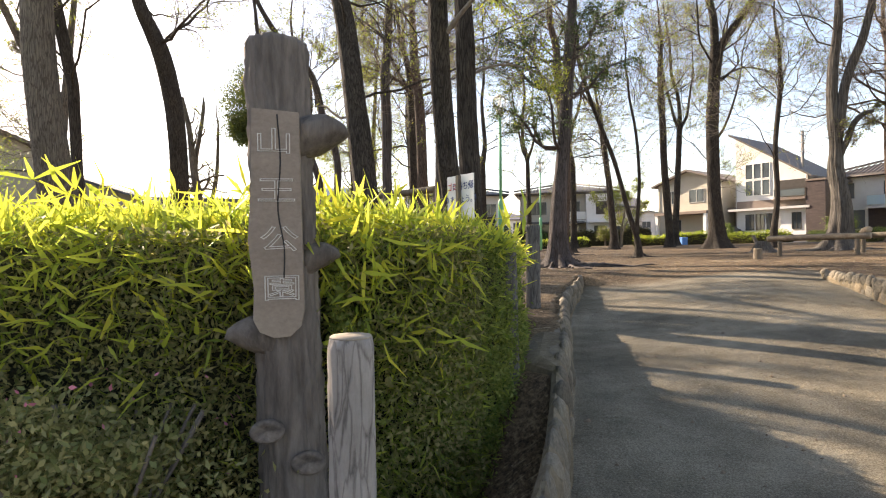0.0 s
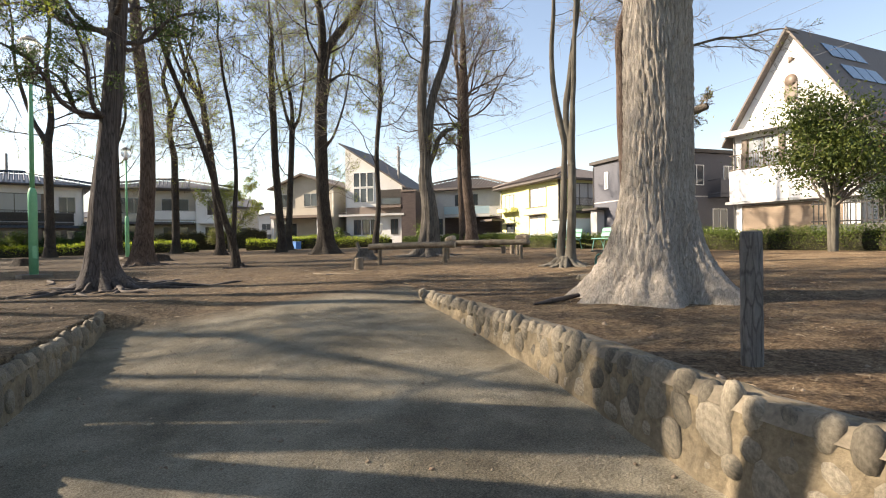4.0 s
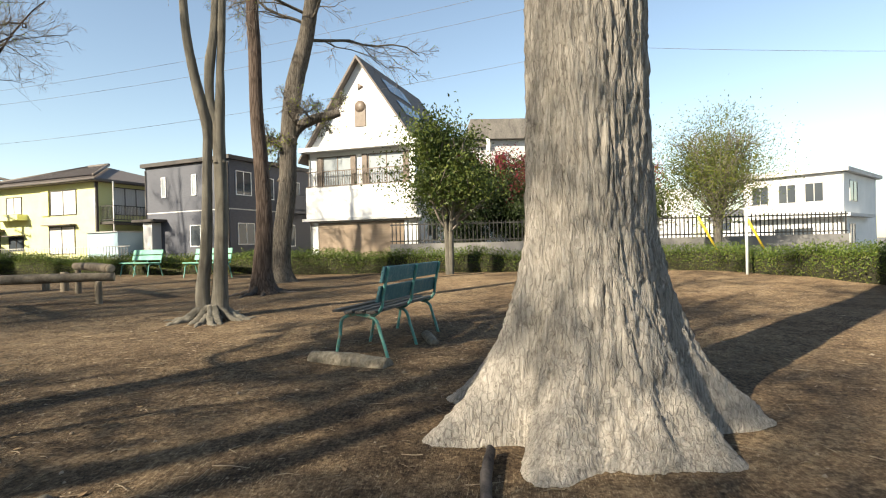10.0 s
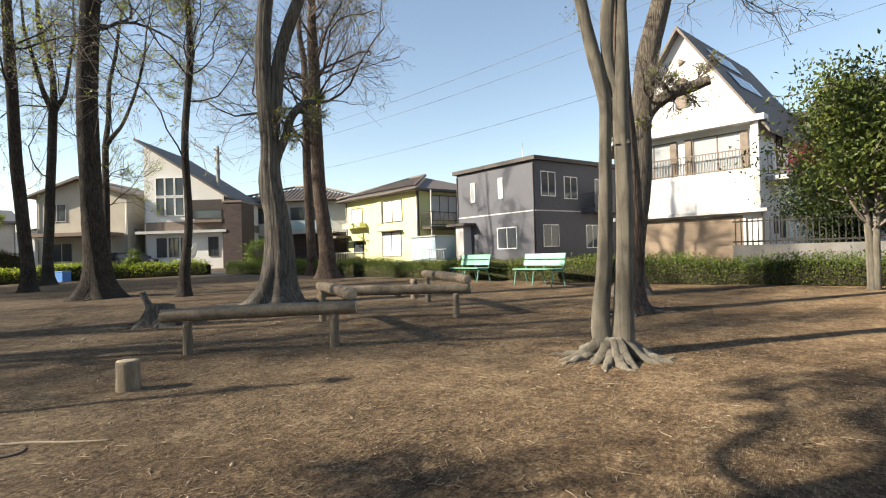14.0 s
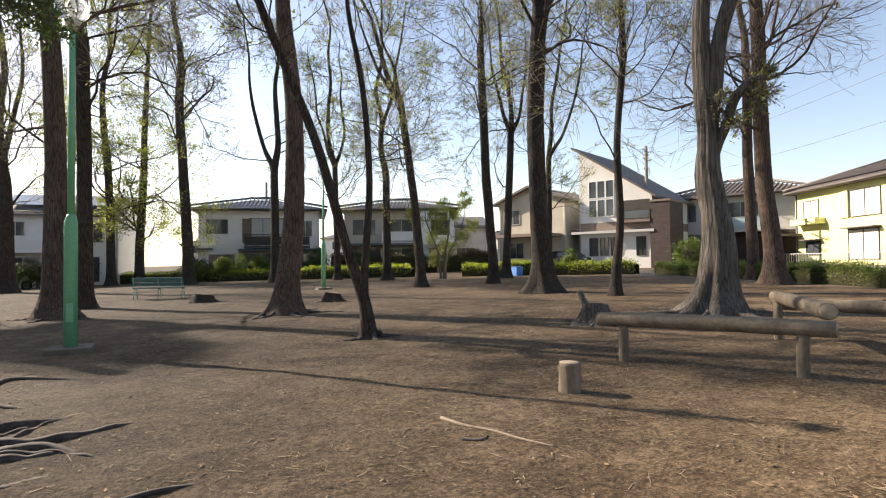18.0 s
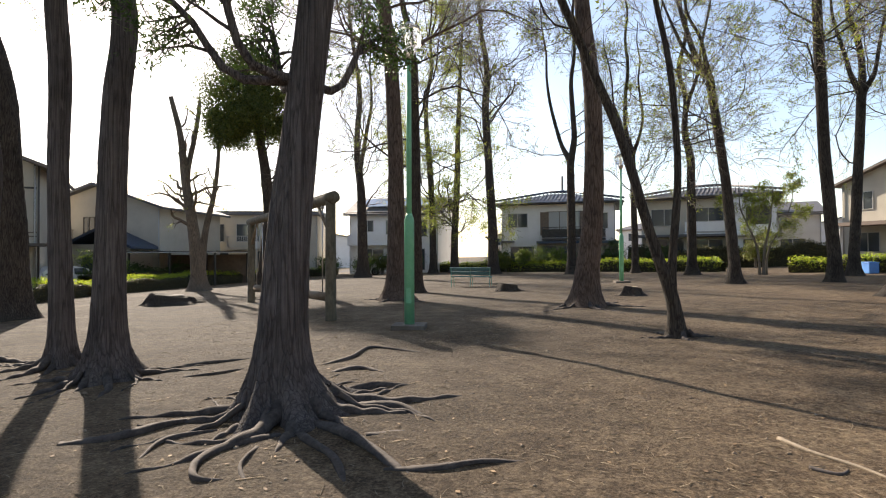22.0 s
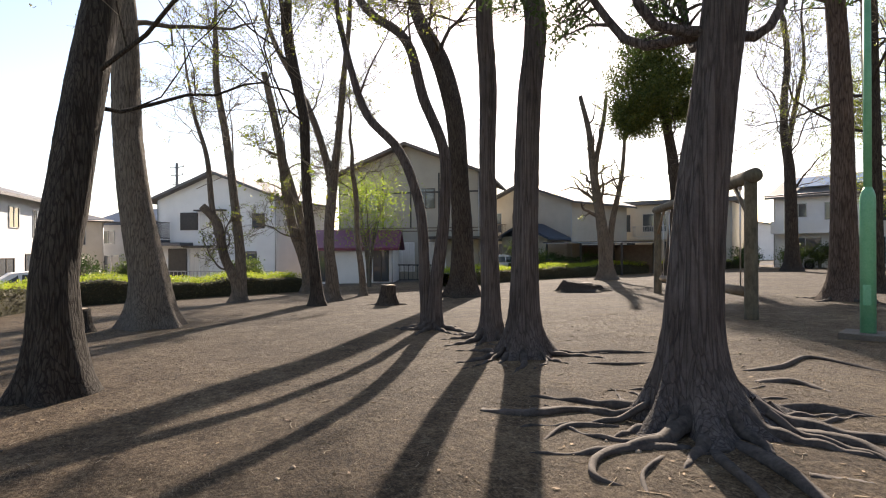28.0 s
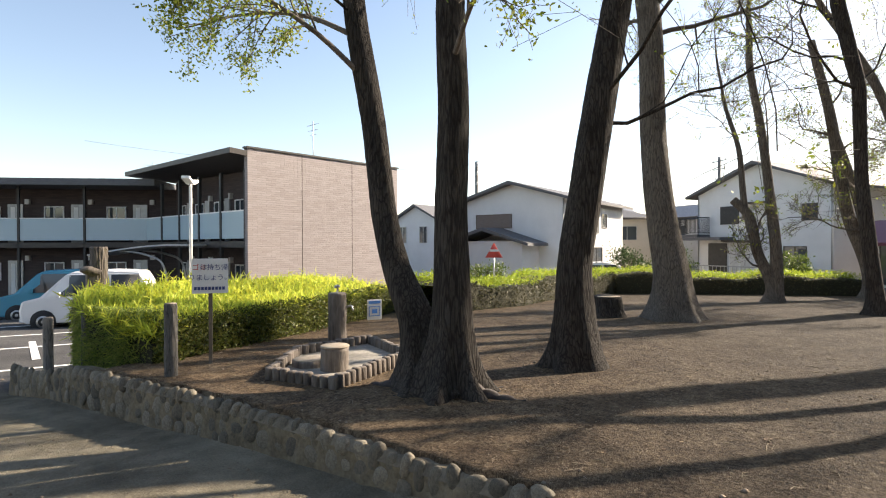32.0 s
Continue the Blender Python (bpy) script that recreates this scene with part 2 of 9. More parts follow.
# yellow-green tufts of hedge tops, with the sun on them put into the colour
HEDGE_TOP_LIT = leaf("sunlit_fresh_hedge_leaf", (0.42, 0.46, 0.05), (0.22, 0.34, 0.045), 0.5)
RED_LEAF = leaf("red_young_leaf", (0.24, 0.028, 0.042), (0.085, 0.014, 0.02), 0.3)
# near-black brown: the shade among inner twigs is put into the colour
CORE = surf("shaded_hedge_inside", (0.015, 0.018, 0.008), (0.05, 0.045, 0.025), 22, 0.95, 1.0, 60, dist=0.05)
STONE = surf("round_cobble", (0.075, 0.066, 0.05), (0.235, 0.205, 0.155), 4, 0.8, 0.5, 38, obrand=0.45, dist=0.014)
STONE_TOP = surf("wall_top_mortar", (0.1, 0.083, 0.06), (0.22, 0.187, 0.138), 3, 0.92, 0.8, 40, dist=0.015)
MORTAR = surf("mortar_between_stones", (0.1, 0.08, 0.052), (0.25, 0.205, 0.138), 4, 0.95, 1.0, 30, dist=0.02)
FAUX = surf("concrete_cast_as_bark", (0.055, 0.045, 0.038), (0.225, 0.193, 0.166), 7, 0.85, 1.0, 34, (1, 1, 0.14), 0.025)
FAUX_FACE = surf("smooth_brown_plaque", (0.2, 0.155, 0.12), (0.29, 0.235, 0.185), 6, 0.7, 0.15, 60)
FAUX_END = surf("log_end_concrete", (0.2, 0.168, 0.13), (0.36, 0.31, 0.245), 8, 0.85, 0.3)
LOG = surf("weathered_log", (0.1, 0.078, 0.055), (0.24, 0.197, 0.146), 5, 0.85, 0.6, 26, (0.25, 1, 1), 0.01)
LOG_UP = surf("weathered_post", (0.1, 0.079, 0.056), (0.235, 0.196, 0.147), 5, 0.85, 0.6, 26, (1, 1, 0.25), 0.01)
KERB_LOG = surf("rough_pale_log", (0.1, 0.085, 0.062), (0.29, 0.25, 0.19), 6, 0.9, 1.0, 24, dist=0.025)
LOG_END = surf("sawn_end", (0.26, 0.2, 0.14), (0.42, 0.35, 0.26), 14, 0.85, 0.3)
ROOT = surf("bare_root", (0.022, 0.018, 0.017), (0.09, 0.077, 0.07), 9, 0.9, 0.9, 30)
GREEN_PAINT = surf("green_enamel", (0.10, 0.36, 0.21), (0.16, 0.45, 0.28), 5, 0.45, 0.1)
BENCH_GREEN = surf("worn_green_paint", (0.022, 0.085, 0.105), (0.05, 0.15, 0.17), 8, 0.6, 0.3, 40, c=(0.16, 0.22, 0.2), obrand=0.15)
SEAT_WORN = surf("weathered_seat_slat", (0.03, 0.027, 0.025), (0.095, 0.085, 0.075), 7, 0.75, 0.6, 40, (0.15, 1, 1), 0.006, c=(0.06, 0.14, 0.15), obrand=0.3)
BENCH_MINT = surf("mint_green_paint", (0.12, 0.33, 0.25), (0.2, 0.44, 0.34), 6, 0.5, 0.1)
BENCH_FRAME = surf("teal_steel_tube", (0.05, 0.22, 0.19), (0.1, 0.3, 0.26), 9, 0.5, 0.15, c=(0.26, 0.2, 0.14))
DARK_CONCRETE = surf("dark_concrete", (0.085, 0.072, 0.06), (0.17, 0.148, 0.125), 4, 0.9, 0.4)
STEEL = surf("grey_steel", (0.35, 0.35, 0.35), (0.5, 0.5, 0.5), 9, 0.4, 0.05, metal=0.8)
BLACK = surf("black_rubber", (0.012, 0.012, 0.013), (0.03, 0.03, 0.03), 9, 0.7, 0.1)
WHITE = surf("white_paint", (0.72, 0.72, 0.7), (0.8, 0.8, 0.78), 2, 0.6, 0.05)
INK = surf("dark_blue_print", (0.03, 0.05, 0.16), (0.05, 0.07, 0.2), 9, 0.6, 0)
RED_INK = surf("red_print", (0.5, 0.06, 0.05), (0.6, 0.09, 0.07), 9, 0.6, 0)
BLUE_INK = surf("bright_blue_print", (0.05, 0.2, 0.55), (0.08, 0.26, 0.62), 9, 0.6, 0)
PANE = glass("window_glass")
PANE_LIGHT = glass("bright_window_glass", (0.3, 0.33, 0.35), 0.12)


# ---- mesh helpers ----
def mesh(name, verts, faces):
    """A mesh from arrays; faces: one array of quads or of triangles, or a list of lists."""
    me = bpy.data.meshes.new(name)
    v = np.asarray(verts, np.float32).reshape(-1, 3)
    if isinstance(faces, np.ndarray):
        k = faces.shape[1]
        me.vertices.add(len(v))
        me.vertices.foreach_set("co", v.ravel())
        me.loops.add(faces.size)
        me.loops.foreach_set("vertex_index", faces.astype(np.int32).ravel())
        me.polygons.add(len(faces))
        me.polygons.foreach_set("loop_start", np.arange(0, faces.size, k, dtype=np.int32))
        me.update(calc_edges=True)
    else:
        me.from_pydata(v.tolist(), [], faces)
    return me


def put(name, me, material, parent=None, label="", smooth=False):
    ob = new(name, me)
    me.materials.append(material)
    if smooth:
        me.polygons.foreach_set("use_smooth", np.ones(len(me.polygons), bool))
    if parent:
        ob.parent = parent
    if label:
        ob["label"] = label
    return ob


def part(name, bm, material, parent=None, label="", smooth=False):
    me = bpy.data.meshes.new(name)
    bm.to_mesh(me)
    bm.free()
    return put(name, me, material, parent, label, smooth)


def empty(name, x, y, z, rz=0.0, label="", category="", group="", kind=""):
    ob = new(name)
    ob.empty_display_size = 0.2
    ob.matrix_basis = pose(x, y, z, 0, 0, rz)
    return tagged(ob, label, category, group, kind)


def box(bm, x0, y0, z0, x1, y1, z1, m=None):
    vs = [bm.verts.new((x, y, z)) for z in (z0, z1) for x, y in ((x0, y0), (x1, y0), (x1, y1), (x0, y1))]
    for f in ((3, 2, 1, 0), (4, 5, 6, 7), (0, 1, 5, 4), (1, 2, 6, 5), (2, 3, 7, 6), (3, 0, 4, 7)):
        bm.faces.new([vs[i] for i in f])
    if m is not None:
        bmesh.ops.transform(bm, matrix=m, verts=vs)
    return vs


def boxed(name, b, material, parent=None, bevel=0.0, label=""):
    bm = bmesh.new()
    box(bm, *b)
    if bevel:
        bmesh.ops.bevel(bm, geom=bm.edges[:], offset=bevel, segments=2, affect="EDGES", profile=0.6)
    return part(name, bm, material, parent, label)


def tubes(P, R, k=6, wobble=None):
    """Tubes along polylines P (n, m, 3) with radii R (n, m) and k sides: verts and quads."""
    P, R = np.asarray(P, float), np.asarray(R, float)
    n, m = R.shape
    T = np.gradient(P, axis=1)
    T /= np.linalg.norm(T, axis=2, keepdims=True) + 1e-9
    mean = np.abs(T.mean(1))
    ref = np.eye(3)[np.argmin(mean, axis=1)][:, None, :]
    U = np.cross(T, ref)
    U /= np.linalg.norm(U, axis=2, keepdims=True) + 1e-9
    V = np.cross(T, U)
    a = np.arange(k) * 2 * np.pi / k
    rr = R[:, :, None] * (np.ones((1, 1, k)) if wobble is None else wobble)
    verts = P[:, :, None, :] + rr[..., None] * (np.cos(a)[None, None, :, None] * U[:, :, None, :] + np.sin(a)[None, None, :, None] * V[:, :, None, :])
    i = np.arange(n * m * k).reshape(n, m, k)
    j = np.roll(i, -1, axis=2)
    q = np.stack([i[:, :-1], j[:, :-1], j[:, 1:], i[:, 1:]], -1).reshape(-1, 4)
    return verts.reshape(-1, 3), q[:, ::-1]


def joined(parts_):
    """Several (verts, quads) as one."""
    vs, fs, o = [], [], 0
    for v, f in parts_:
        vs.append(v)
        fs.append(f + o)
        o += len(v)
    return np.concatenate(vs), np.concatenate(fs)


def curve(pts, n):
    """n points and radii on a smooth curve through (x, y, z, r)."""
    p = np.asarray(pts, float)
    d = np.r_[0, np.cumsum(np.linalg.norm(np.diff(p[:, :3], axis=0), axis=1) + 1e-6)]
    s = np.linspace(0, d[-1], n)
    g = np.gradient(p, d, axis=0)
    i = np.clip(np.searchsorted(d, s, side="right") - 1, 0, len(d) - 2)
    h = (d[i + 1] - d[i])[:, None]
    u = ((s - d[i])[:, None]) / h
    c = (2 * u**3 - 3 * u**2 + 1) * p[i] + (u**3 - 2 * u**2 + u) * h * g[i] + (-2 * u**3 + 3 * u**2) * p[i + 1] + (u**3 - u**2) * h * g[i + 1]
    return c[:, :3], np.maximum(np.interp(s, d, p[:, 3]), 0.002)


def pipe(name, pts, r, material, parent=None, k=8, n=None, label=""):
    """A round tube through points, closed at both ends."""
    q = [(*p, r) for p in pts]
    P, R = curve(q, n or max(2, 6 * (len(pts) - 1))) if len(pts) > 2 else (np.array(pts, float), np.full(len(pts), r))
    v, f = tubes(P[None], R[None], k)
    m = len(P)
    faces = f.tolist() + [list(range(k)), list(range((m - 1) * k, m * k))[::-1]]
    me = mesh(name, v, faces)
    return put(name, me, material, parent, label, True)


def lathe(name, prof, material, parent=None, k=20, at=(0, 0, 0), label=""):
    """A turned solid from (radius, height) pairs."""
    a = np.arange(k) * 2 * np.pi / k
    v = np.array([(r * math.cos(t) + at[0], r * math.sin(t) + at[1], z + at[2]) for r, z in prof for t in a])
    m = len(prof)
    f = [[i * k + j, i * k + (j + 1) % k, (i + 1) * k + (j + 1) % k, (i + 1) * k + j] for i in range(m - 1) for j in range(k)]
    f += [list(range(k))[::-1], list(range((m - 1) * k, m * k))]
    return put(name, mesh(name, v, f), material, parent, label, True)


def blades(P, length, width, rng, up=None, bend=0.25, folded=False):
    """Leaves at points P, turned at random: one lozenge each, or two quads folded along their length."""
    n = len(P)
    d = rng.normal(size=(n, 3))
    if up is not None:
        d += np.asarray(up)
    d /= np.linalg.norm(d, axis=1, keepdims=True)
    s = np.cross(d, rng.normal(size=(n, 3)))
    s /= np.linalg.norm(s, axis=1, keepdims=True) + 1e-9
    nn = np.cross(d, s)
    L = (length * rng.uniform(0.6, 1.3, n))[:, None]
    Wd = (width * rng.uniform(0.7, 1.2, n))[:, None]
    tip = P + d * L - nn * L * bend
    mid = P + d * L * 0.45
    if not folded:
        v = np.stack([P, mid + s * Wd * 0.5, tip, mid - s * Wd * 0.5], 1).reshape(-1, 3)
        return v, (np.arange(n) * 4)[:, None] + np.arange(4)
    v = np.stack([P - s * Wd * 0.15, P + s * Wd * 0.15, mid + s * Wd * 0.5, mid - s * Wd * 0.5, tip + s * Wd * 0.08, tip - s * Wd * 0.08], 1).reshape(-1, 3)
    b = (np.arange(n) * 6)[:, None]
    return v, np.concatenate([b + np.array([0, 1, 2, 3]), b + np.array([3, 2, 4, 5])])


# ---- the lie of the land ----
def sstep(a, b, x):
    t = np.clip((np.asarray(x, float) - a) / (b - a), 0, 1)
    return t * t * (3 - 2 * t)


def wall_left_x(y):
    return np.interp(y, (-3, 1.8, 2.2, 3.0, 4.0, 4.7, 6.0, 6.7, 7.6, 8.3, 9.5, 10.45), (-1.6, -0.07, 0.04, 0.24, 0.5, 0.66, 0.95, 1.15, 1.42, 1.68, 2.08, 2.32))


def wall_right_x(y):
    return np.interp(y, (-3, 1.0, 2.9, 3.35, 3.85, 4.6, 5.3, 6.2, 8.3, 10.4), (4.2, 3.4, 3.78, 3.9, 4.12, 4.45, 4.75, 5.05, 5.75, 7.0))


def park(x, y):
    return 0.0231 * np.asarray(x, float) + 0.0044 * np.asarray(y, float)


def street(x, y):
    return -0.7 + np.where(np.asarray(x) < 0, 0.03, 0.01) * np.clip(np.asarray(x, float), -14, 30)


def path_drop(y):
    return np.interp(y, (-2, 0, 0.9, 1.6, 2.3, 3.0, 3.5, 4.5, 5.8, 7.0, 8.2, 9.8), (-0.69, -0.7, -0.7, -0.65, -0.56, -0.5, -0.45, -0.39, -0.3, -0.17, -0.09, 0.0))


def path_fall(x, y):
    """Height of the path under the park; it lies lower along the west wall."""
    west = np.interp(y, (1.6, 2.3, 3.0, 5.3, 6.4, 7.2, 7.8, 8.5, 9.0, 9.6, 10.8), (-0.65, -0.56, -0.5, -0.46, -0.39, -0.36, -0.33, -0.29, -0.24, -0.17, 0.0))
    a, b = wall_left_x(y), wall_right_x(y)
    u = sstep(0.0, 0.75, (x - a) / (b - a))
    open_side = np.where(np.asarray(y) > 9.62, sstep(0.0, 0.7, x - a), 1.0)
    return np.where(np.asarray(y) < 1.6, path_drop(y), (west * (1 - u) + path_drop(y) * u) * open_side)


def wall_top(x, y):
    """Height of the west wall's crest, which falls towards the street."""
    return park(x, y) - 0.03 - 0.2 * (1 - sstep(2.2, 3.6, y))


def south_edge(x):
    return np.interp(x, (-30, -14, -3, -0.4, 0.1, 0.7, 4.0, 9, 13, 30), (6.2, 5.0, 3.4, 3.0, 2.6, 1.6, 0.8, -1.6, -3.9, -7.0))


def land(x, y, rough=True):
    x, y = np.asarray(x, float), np.asarray(y, float)
    z = park(x, y)
    if rough:
        z = z + 0.018 * np.sin(x * 1.3 + 0.7 * np.sin(y * 0.9)) * np.sin(y * 1.1 + 0.5 * x) + 0.008 * np.sin(3.7 * x + y) * np.sin(4.1 * y - x)
    s = sstep(-0.7, 0.5, y - south_edge(x))
    z = street(x, y) * (1 - s) + z * s
    strip = (1 - sstep(0.3, 0.9, wall_left_x(y) - x)) * (1 - sstep(3.0, 4.2, y)) * sstep(1.6, 2.4, y) * (x < wall_left_x(y) + 0.05)
    z = z - 0.16 * strip
    inside = (x > wall_left_x(y)) & (x < wall_right_x(y)) & (y < 10.8) & (y > -3)
    pz = np.maximum(park(x, y) + path_fall(x, y), street(x, y) - 0.02)
    z = np.where(inside & (y > -0.5), pz, z)
    far = sstep(60, 120, np.hypot(x - 5, y - 20))
    return z * (1 - far) + far * np.clip(z, -0.8, 1.2)


def gz(x, y):
    return float(land(x, y))


def spread(lo, hi, a, b, step, grow=1.22):
    """Grid lines: even between a and b, wider and wider beyond."""
    c = list(np.arange(a, b, step))
    s, q = step, c[-1]
    while q < hi:
        s *= grow
        q += s
        c.append(q)
    s, q = step, c[0]
    while q > lo:
        s *= grow
        q -= s
        c.insert(0, q)
    return np.array(c)


def make_ground():
    gx, gy = spread(-900, 900, -3, 12, 0.09), spread(-900, 900, -1, 22, 0.11)
    X, Y = np.meshgrid(gx, gy)
    Z = land(X, Y)
    nx, ny = len(gx), len(gy)
    i = np.arange(nx * ny).reshape(ny, nx)
    q = np.stack([i[:-1, :-1], i[:-1, 1:], i[1:, 1:], i[1:, :-1]], -1).reshape(-1, 4)
    me = mesh("ground", np.stack([X, Y, Z], -1), q)
    cover = me.color_attributes.new("cover", "FLOAT_COLOR", "POINT")
    px = sstep(-0.15, 0.15, X - wall_left_x(Y)) * sstep(-0.15, 0.15, wall_right_x(Y) - X) * (1 - sstep(8.3, 10.6, Y)) * sstep(-3.0, -1.0, Y)
    tar = 1 - sstep(-0.9, -0.5, Y - south_edge(X))
    tar = tar * (1 - px * sstep(-1.2, -0.9, Y))
    street_e = sstep(22.6, 23.0, X) * (1 - sstep(27.5, 28.0, X))
    street_w = sstep(-27.5, -27.0, X) * (1 - sstep(-22.2, -21.8, X))
    tar = np.maximum(tar, np.maximum(street_e, street_w))
    rgba = np.stack([px, tar, 0 * X, 0 * X + 1], -1).astype(np.float32)
    cover.data.foreach_set("color", rgba.ravel())
    return tagged(put("ground", me, EARTH, smooth=True), "bare brown park soil with twigs, dirt path and street", "ground", kind="structure")


make_ground()


# ---- low cobble walls along the path ----
def stone_meshes():
    out = []
    for s in range(7):
        bm = bmesh.new()
        bmesh.ops.create_icosphere(bm, subdivisions=2, radius=1.0)
        for v in bm.verts:
            n_ = noise.noise(v.co * 0.9 + Vector((s * 7.3, 0, 0))) * 0.22 + noise.noise(v.co * 2.3 + Vector((0, s * 5.1, 0))) * 0.06
            v.co *= 1 + n_
            for ax in range(3):
                v.co[ax] = math.copysign(abs(v.co[ax]) ** 0.82, v.co[ax])
        me = bpy.data.meshes.new("stone")
        bm.to_mesh(me)
        bm.free()
        me.materials.append(STONE)
        me.polygons.foreach_set("use_smooth", np.ones(len(me.polygons), bool))
        out.append(me)
    return out


STONES = stone_meshes()


def cobble_wall(name, label, xline, y0, y1, side, seed, crest):
    """side: +1 where the path lies at greater x than the wall."""
    rng = random.Random(seed)
    ys = np.arange(y0, y1 + 0.01, 0.15)
    rows = []
    for y in ys:
        x = float(xline(y))
        zt = float(crest(x, y))
        zb = float(park(x, y) + path_fall(x + side * 0.1, y)) - 0.25
        j = [rng.uniform(-0.015, 0.015) for _ in range(4)]
        back = x - side * (0.225 if side < 0 or y > 3.1 else 0.03)
        rows.append([(x + side * 0.095, y, zb), (x + side * 0.08 + 1.5 * j[3], y, zb + 0.3), (x + side * 0.06 + j[0], y, zt - 0.07 + j[1]), (x + side * 0.02, y, zt - 0.01 + j[2]), ((x - side * 0.12) if side < 0 or y > 3.1 else x, y, zt + j[3]), (back, y, zt - 0.03), (back, y, zb)])
    k = len(rows[0])
    v = [p for r in rows for p in r]
    f = [[a * k + b, a * k + b + 1, (a + 1) * k + b + 1, (a + 1) * k + b] for a in range(len(rows) - 1) for b in range(k - 1)]
    f += [list(range(k)), [(len(rows) - 1) * k + b for b in range(k)][::-1]]
    if side < 0:
        f = [q[::-1] for q in f]
    body = tagged(put(name, mesh(name, v, f), MORTAR), label, "wall", kind="structure")
    # upright stones along the crest, rounder ones sunk in the mortar below them
    rows_z = []
    y = y0 + 0.02
    while y < y1:
        big = side > 0 and y < 3.1
        w = rng.uniform(0.085, 0.12) if big else rng.uniform(0.05, 0.09)
        y += w
        x = float(xline(y))
        zt = float(crest(x, y))
        zb = float(land(x + side * 0.3, y))
        slope = math.degrees(math.atan2(float(xline(y + 0.1) - xline(y - 0.1)), 0.2))
        h = rng.uniform(0.14, 0.19) if big else min(rng.uniform(0.075, 0.13), max(0.06, (zt - zb) * 0.55))
        ob = new("stone", rng.choice(STONES))
        ob.parent = body
        ob.matrix_basis = pose(x + side * rng.uniform(0.016, 0.036), y, zt - h + rng.uniform(0.015, 0.06), rng.uniform(-14, 14), rng.uniform(-8, 8), -slope + rng.uniform(-12, 12)) @ Matrix.Diagonal((rng.uniform(0.046, 0.062), w * rng.uniform(0.88, 1.03), h * rng.uniform(0.9, 1.05), 1))
        y += w * rng.uniform(0.95, 1.25)
    # stones round the street end
    x, zt = float(xline(y0)), float(crest(xline(y0), y0))
    for i in range(4 if side < 0 else 0):
        for j in range(4):
            ob = new("stone", rng.choice(STONES))
            ob.parent = body
            ob.matrix_basis = pose(x - side * (-0.04 + 0.085 * i), y0 - 0.02, zt - 0.05 - 0.13 * j + rng.uniform(-0.02, 0.02), 0, rng.uniform(-15, 15), rng.uniform(-20, 20)) @ Matrix.Diagonal((0.055, 0.06, rng.uniform(0.06, 0.085), 1))
    # and round its park end
    x, zt = float(xline(y1)), float(crest(xline(y1), y1))
    for i in range(3):
        ob = new("stone", rng.choice(STONES))
        ob.parent = body
        ob.matrix_basis = pose(x - side * (0.0 + 0.085 * i), y1 + 0.01, zt - 0.07 + rng.uniform(-0.02, 0.015), 0, rng.uniform(-15, 15), rng.uniform(-20, 20)) @ Matrix.Diagonal((0.06, 0.05, rng.uniform(0.08, 0.1), 1))
    z_low = 0.2
    while z_low < 0.62:
        y = y0 + rng.uniform(0.0, 0.1)
        while y < y1:
            w = rng.uniform(0.06, 0.115)
            h = w * rng.uniform(0.75, 1.25)
            y += w
            x = float(xline(y))
            zt = float(crest(x, y))
            zb = float(land(x + side * 0.3, y))
            z = zt - z_low - rng.uniform(-0.025, 0.025)
            if z - h * 0.6 > zb - 0.03:
                slope = math.degrees(math.atan2(float(xline(y + 0.1) - xline(y - 0.1)), 0.2))
                ob = new("stone", rng.choice(STONES))
                ob.parent = body
                ob.matrix_basis = pose(x + side * (0.03 + 0.05 * min(1, z_low / 0.5) + rng.uniform(-0.012, 0.008)), y, z, rng.uniform(-30, 30), rng.uniform(-8, 8), -slope + rng.uniform(-10, 10)) @ Matrix.Diagonal((0.036, w * rng.uniform(0.85, 1.02), h, 1))
            y += w * rng.uniform(0.9, 1.3)
        z_low += 0.145
    # smooth mortar cap behind the stones
    cap, ys = [], [y for y in ys if side < 0 or y > 3.0]
    for y in ys:
        x = float(xline(y))
        zt = float(crest(x, y)) + 0.006
        cap += [(x + side * 0.075, y, zt - 0.075), (x + side * 0.03, y, zt - 0.004), (x - side * 0.19, y, zt - 0.025 + rng.uniform(-0.008, 0.008)), (x - side * 0.32, y, zt - 0.11)]
    f = [[a * 4 + b, a * 4 + b + 1, a * 4 + b + 5, a * 4 + b + 4] for a in range(len(ys) - 1) for b in (0, 1, 2)]
    f += [[0, 3, 2, 1], [len(cap) - 4, len(cap) - 3, len(cap) - 2, len(cap) - 1]]
    put("wall_cap", mesh("wall_cap", cap, f if side > 0 else [q[::-1] for q in f]), STONE_TOP, body, "worn mortar cap", True)
    return body


cobble_wall("wall_west", "low retaining wall of rounded cobbles beside the path", wall_left_x, 1.35, 9.62, 1, 3, wall_top)
cobble_wall("wall_east", "low retaining wall of rounded cobbles beside the path", wall_right_x, 0.8, 8.35, -1, 8, lambda x, y: park(x, y) + 0.03)


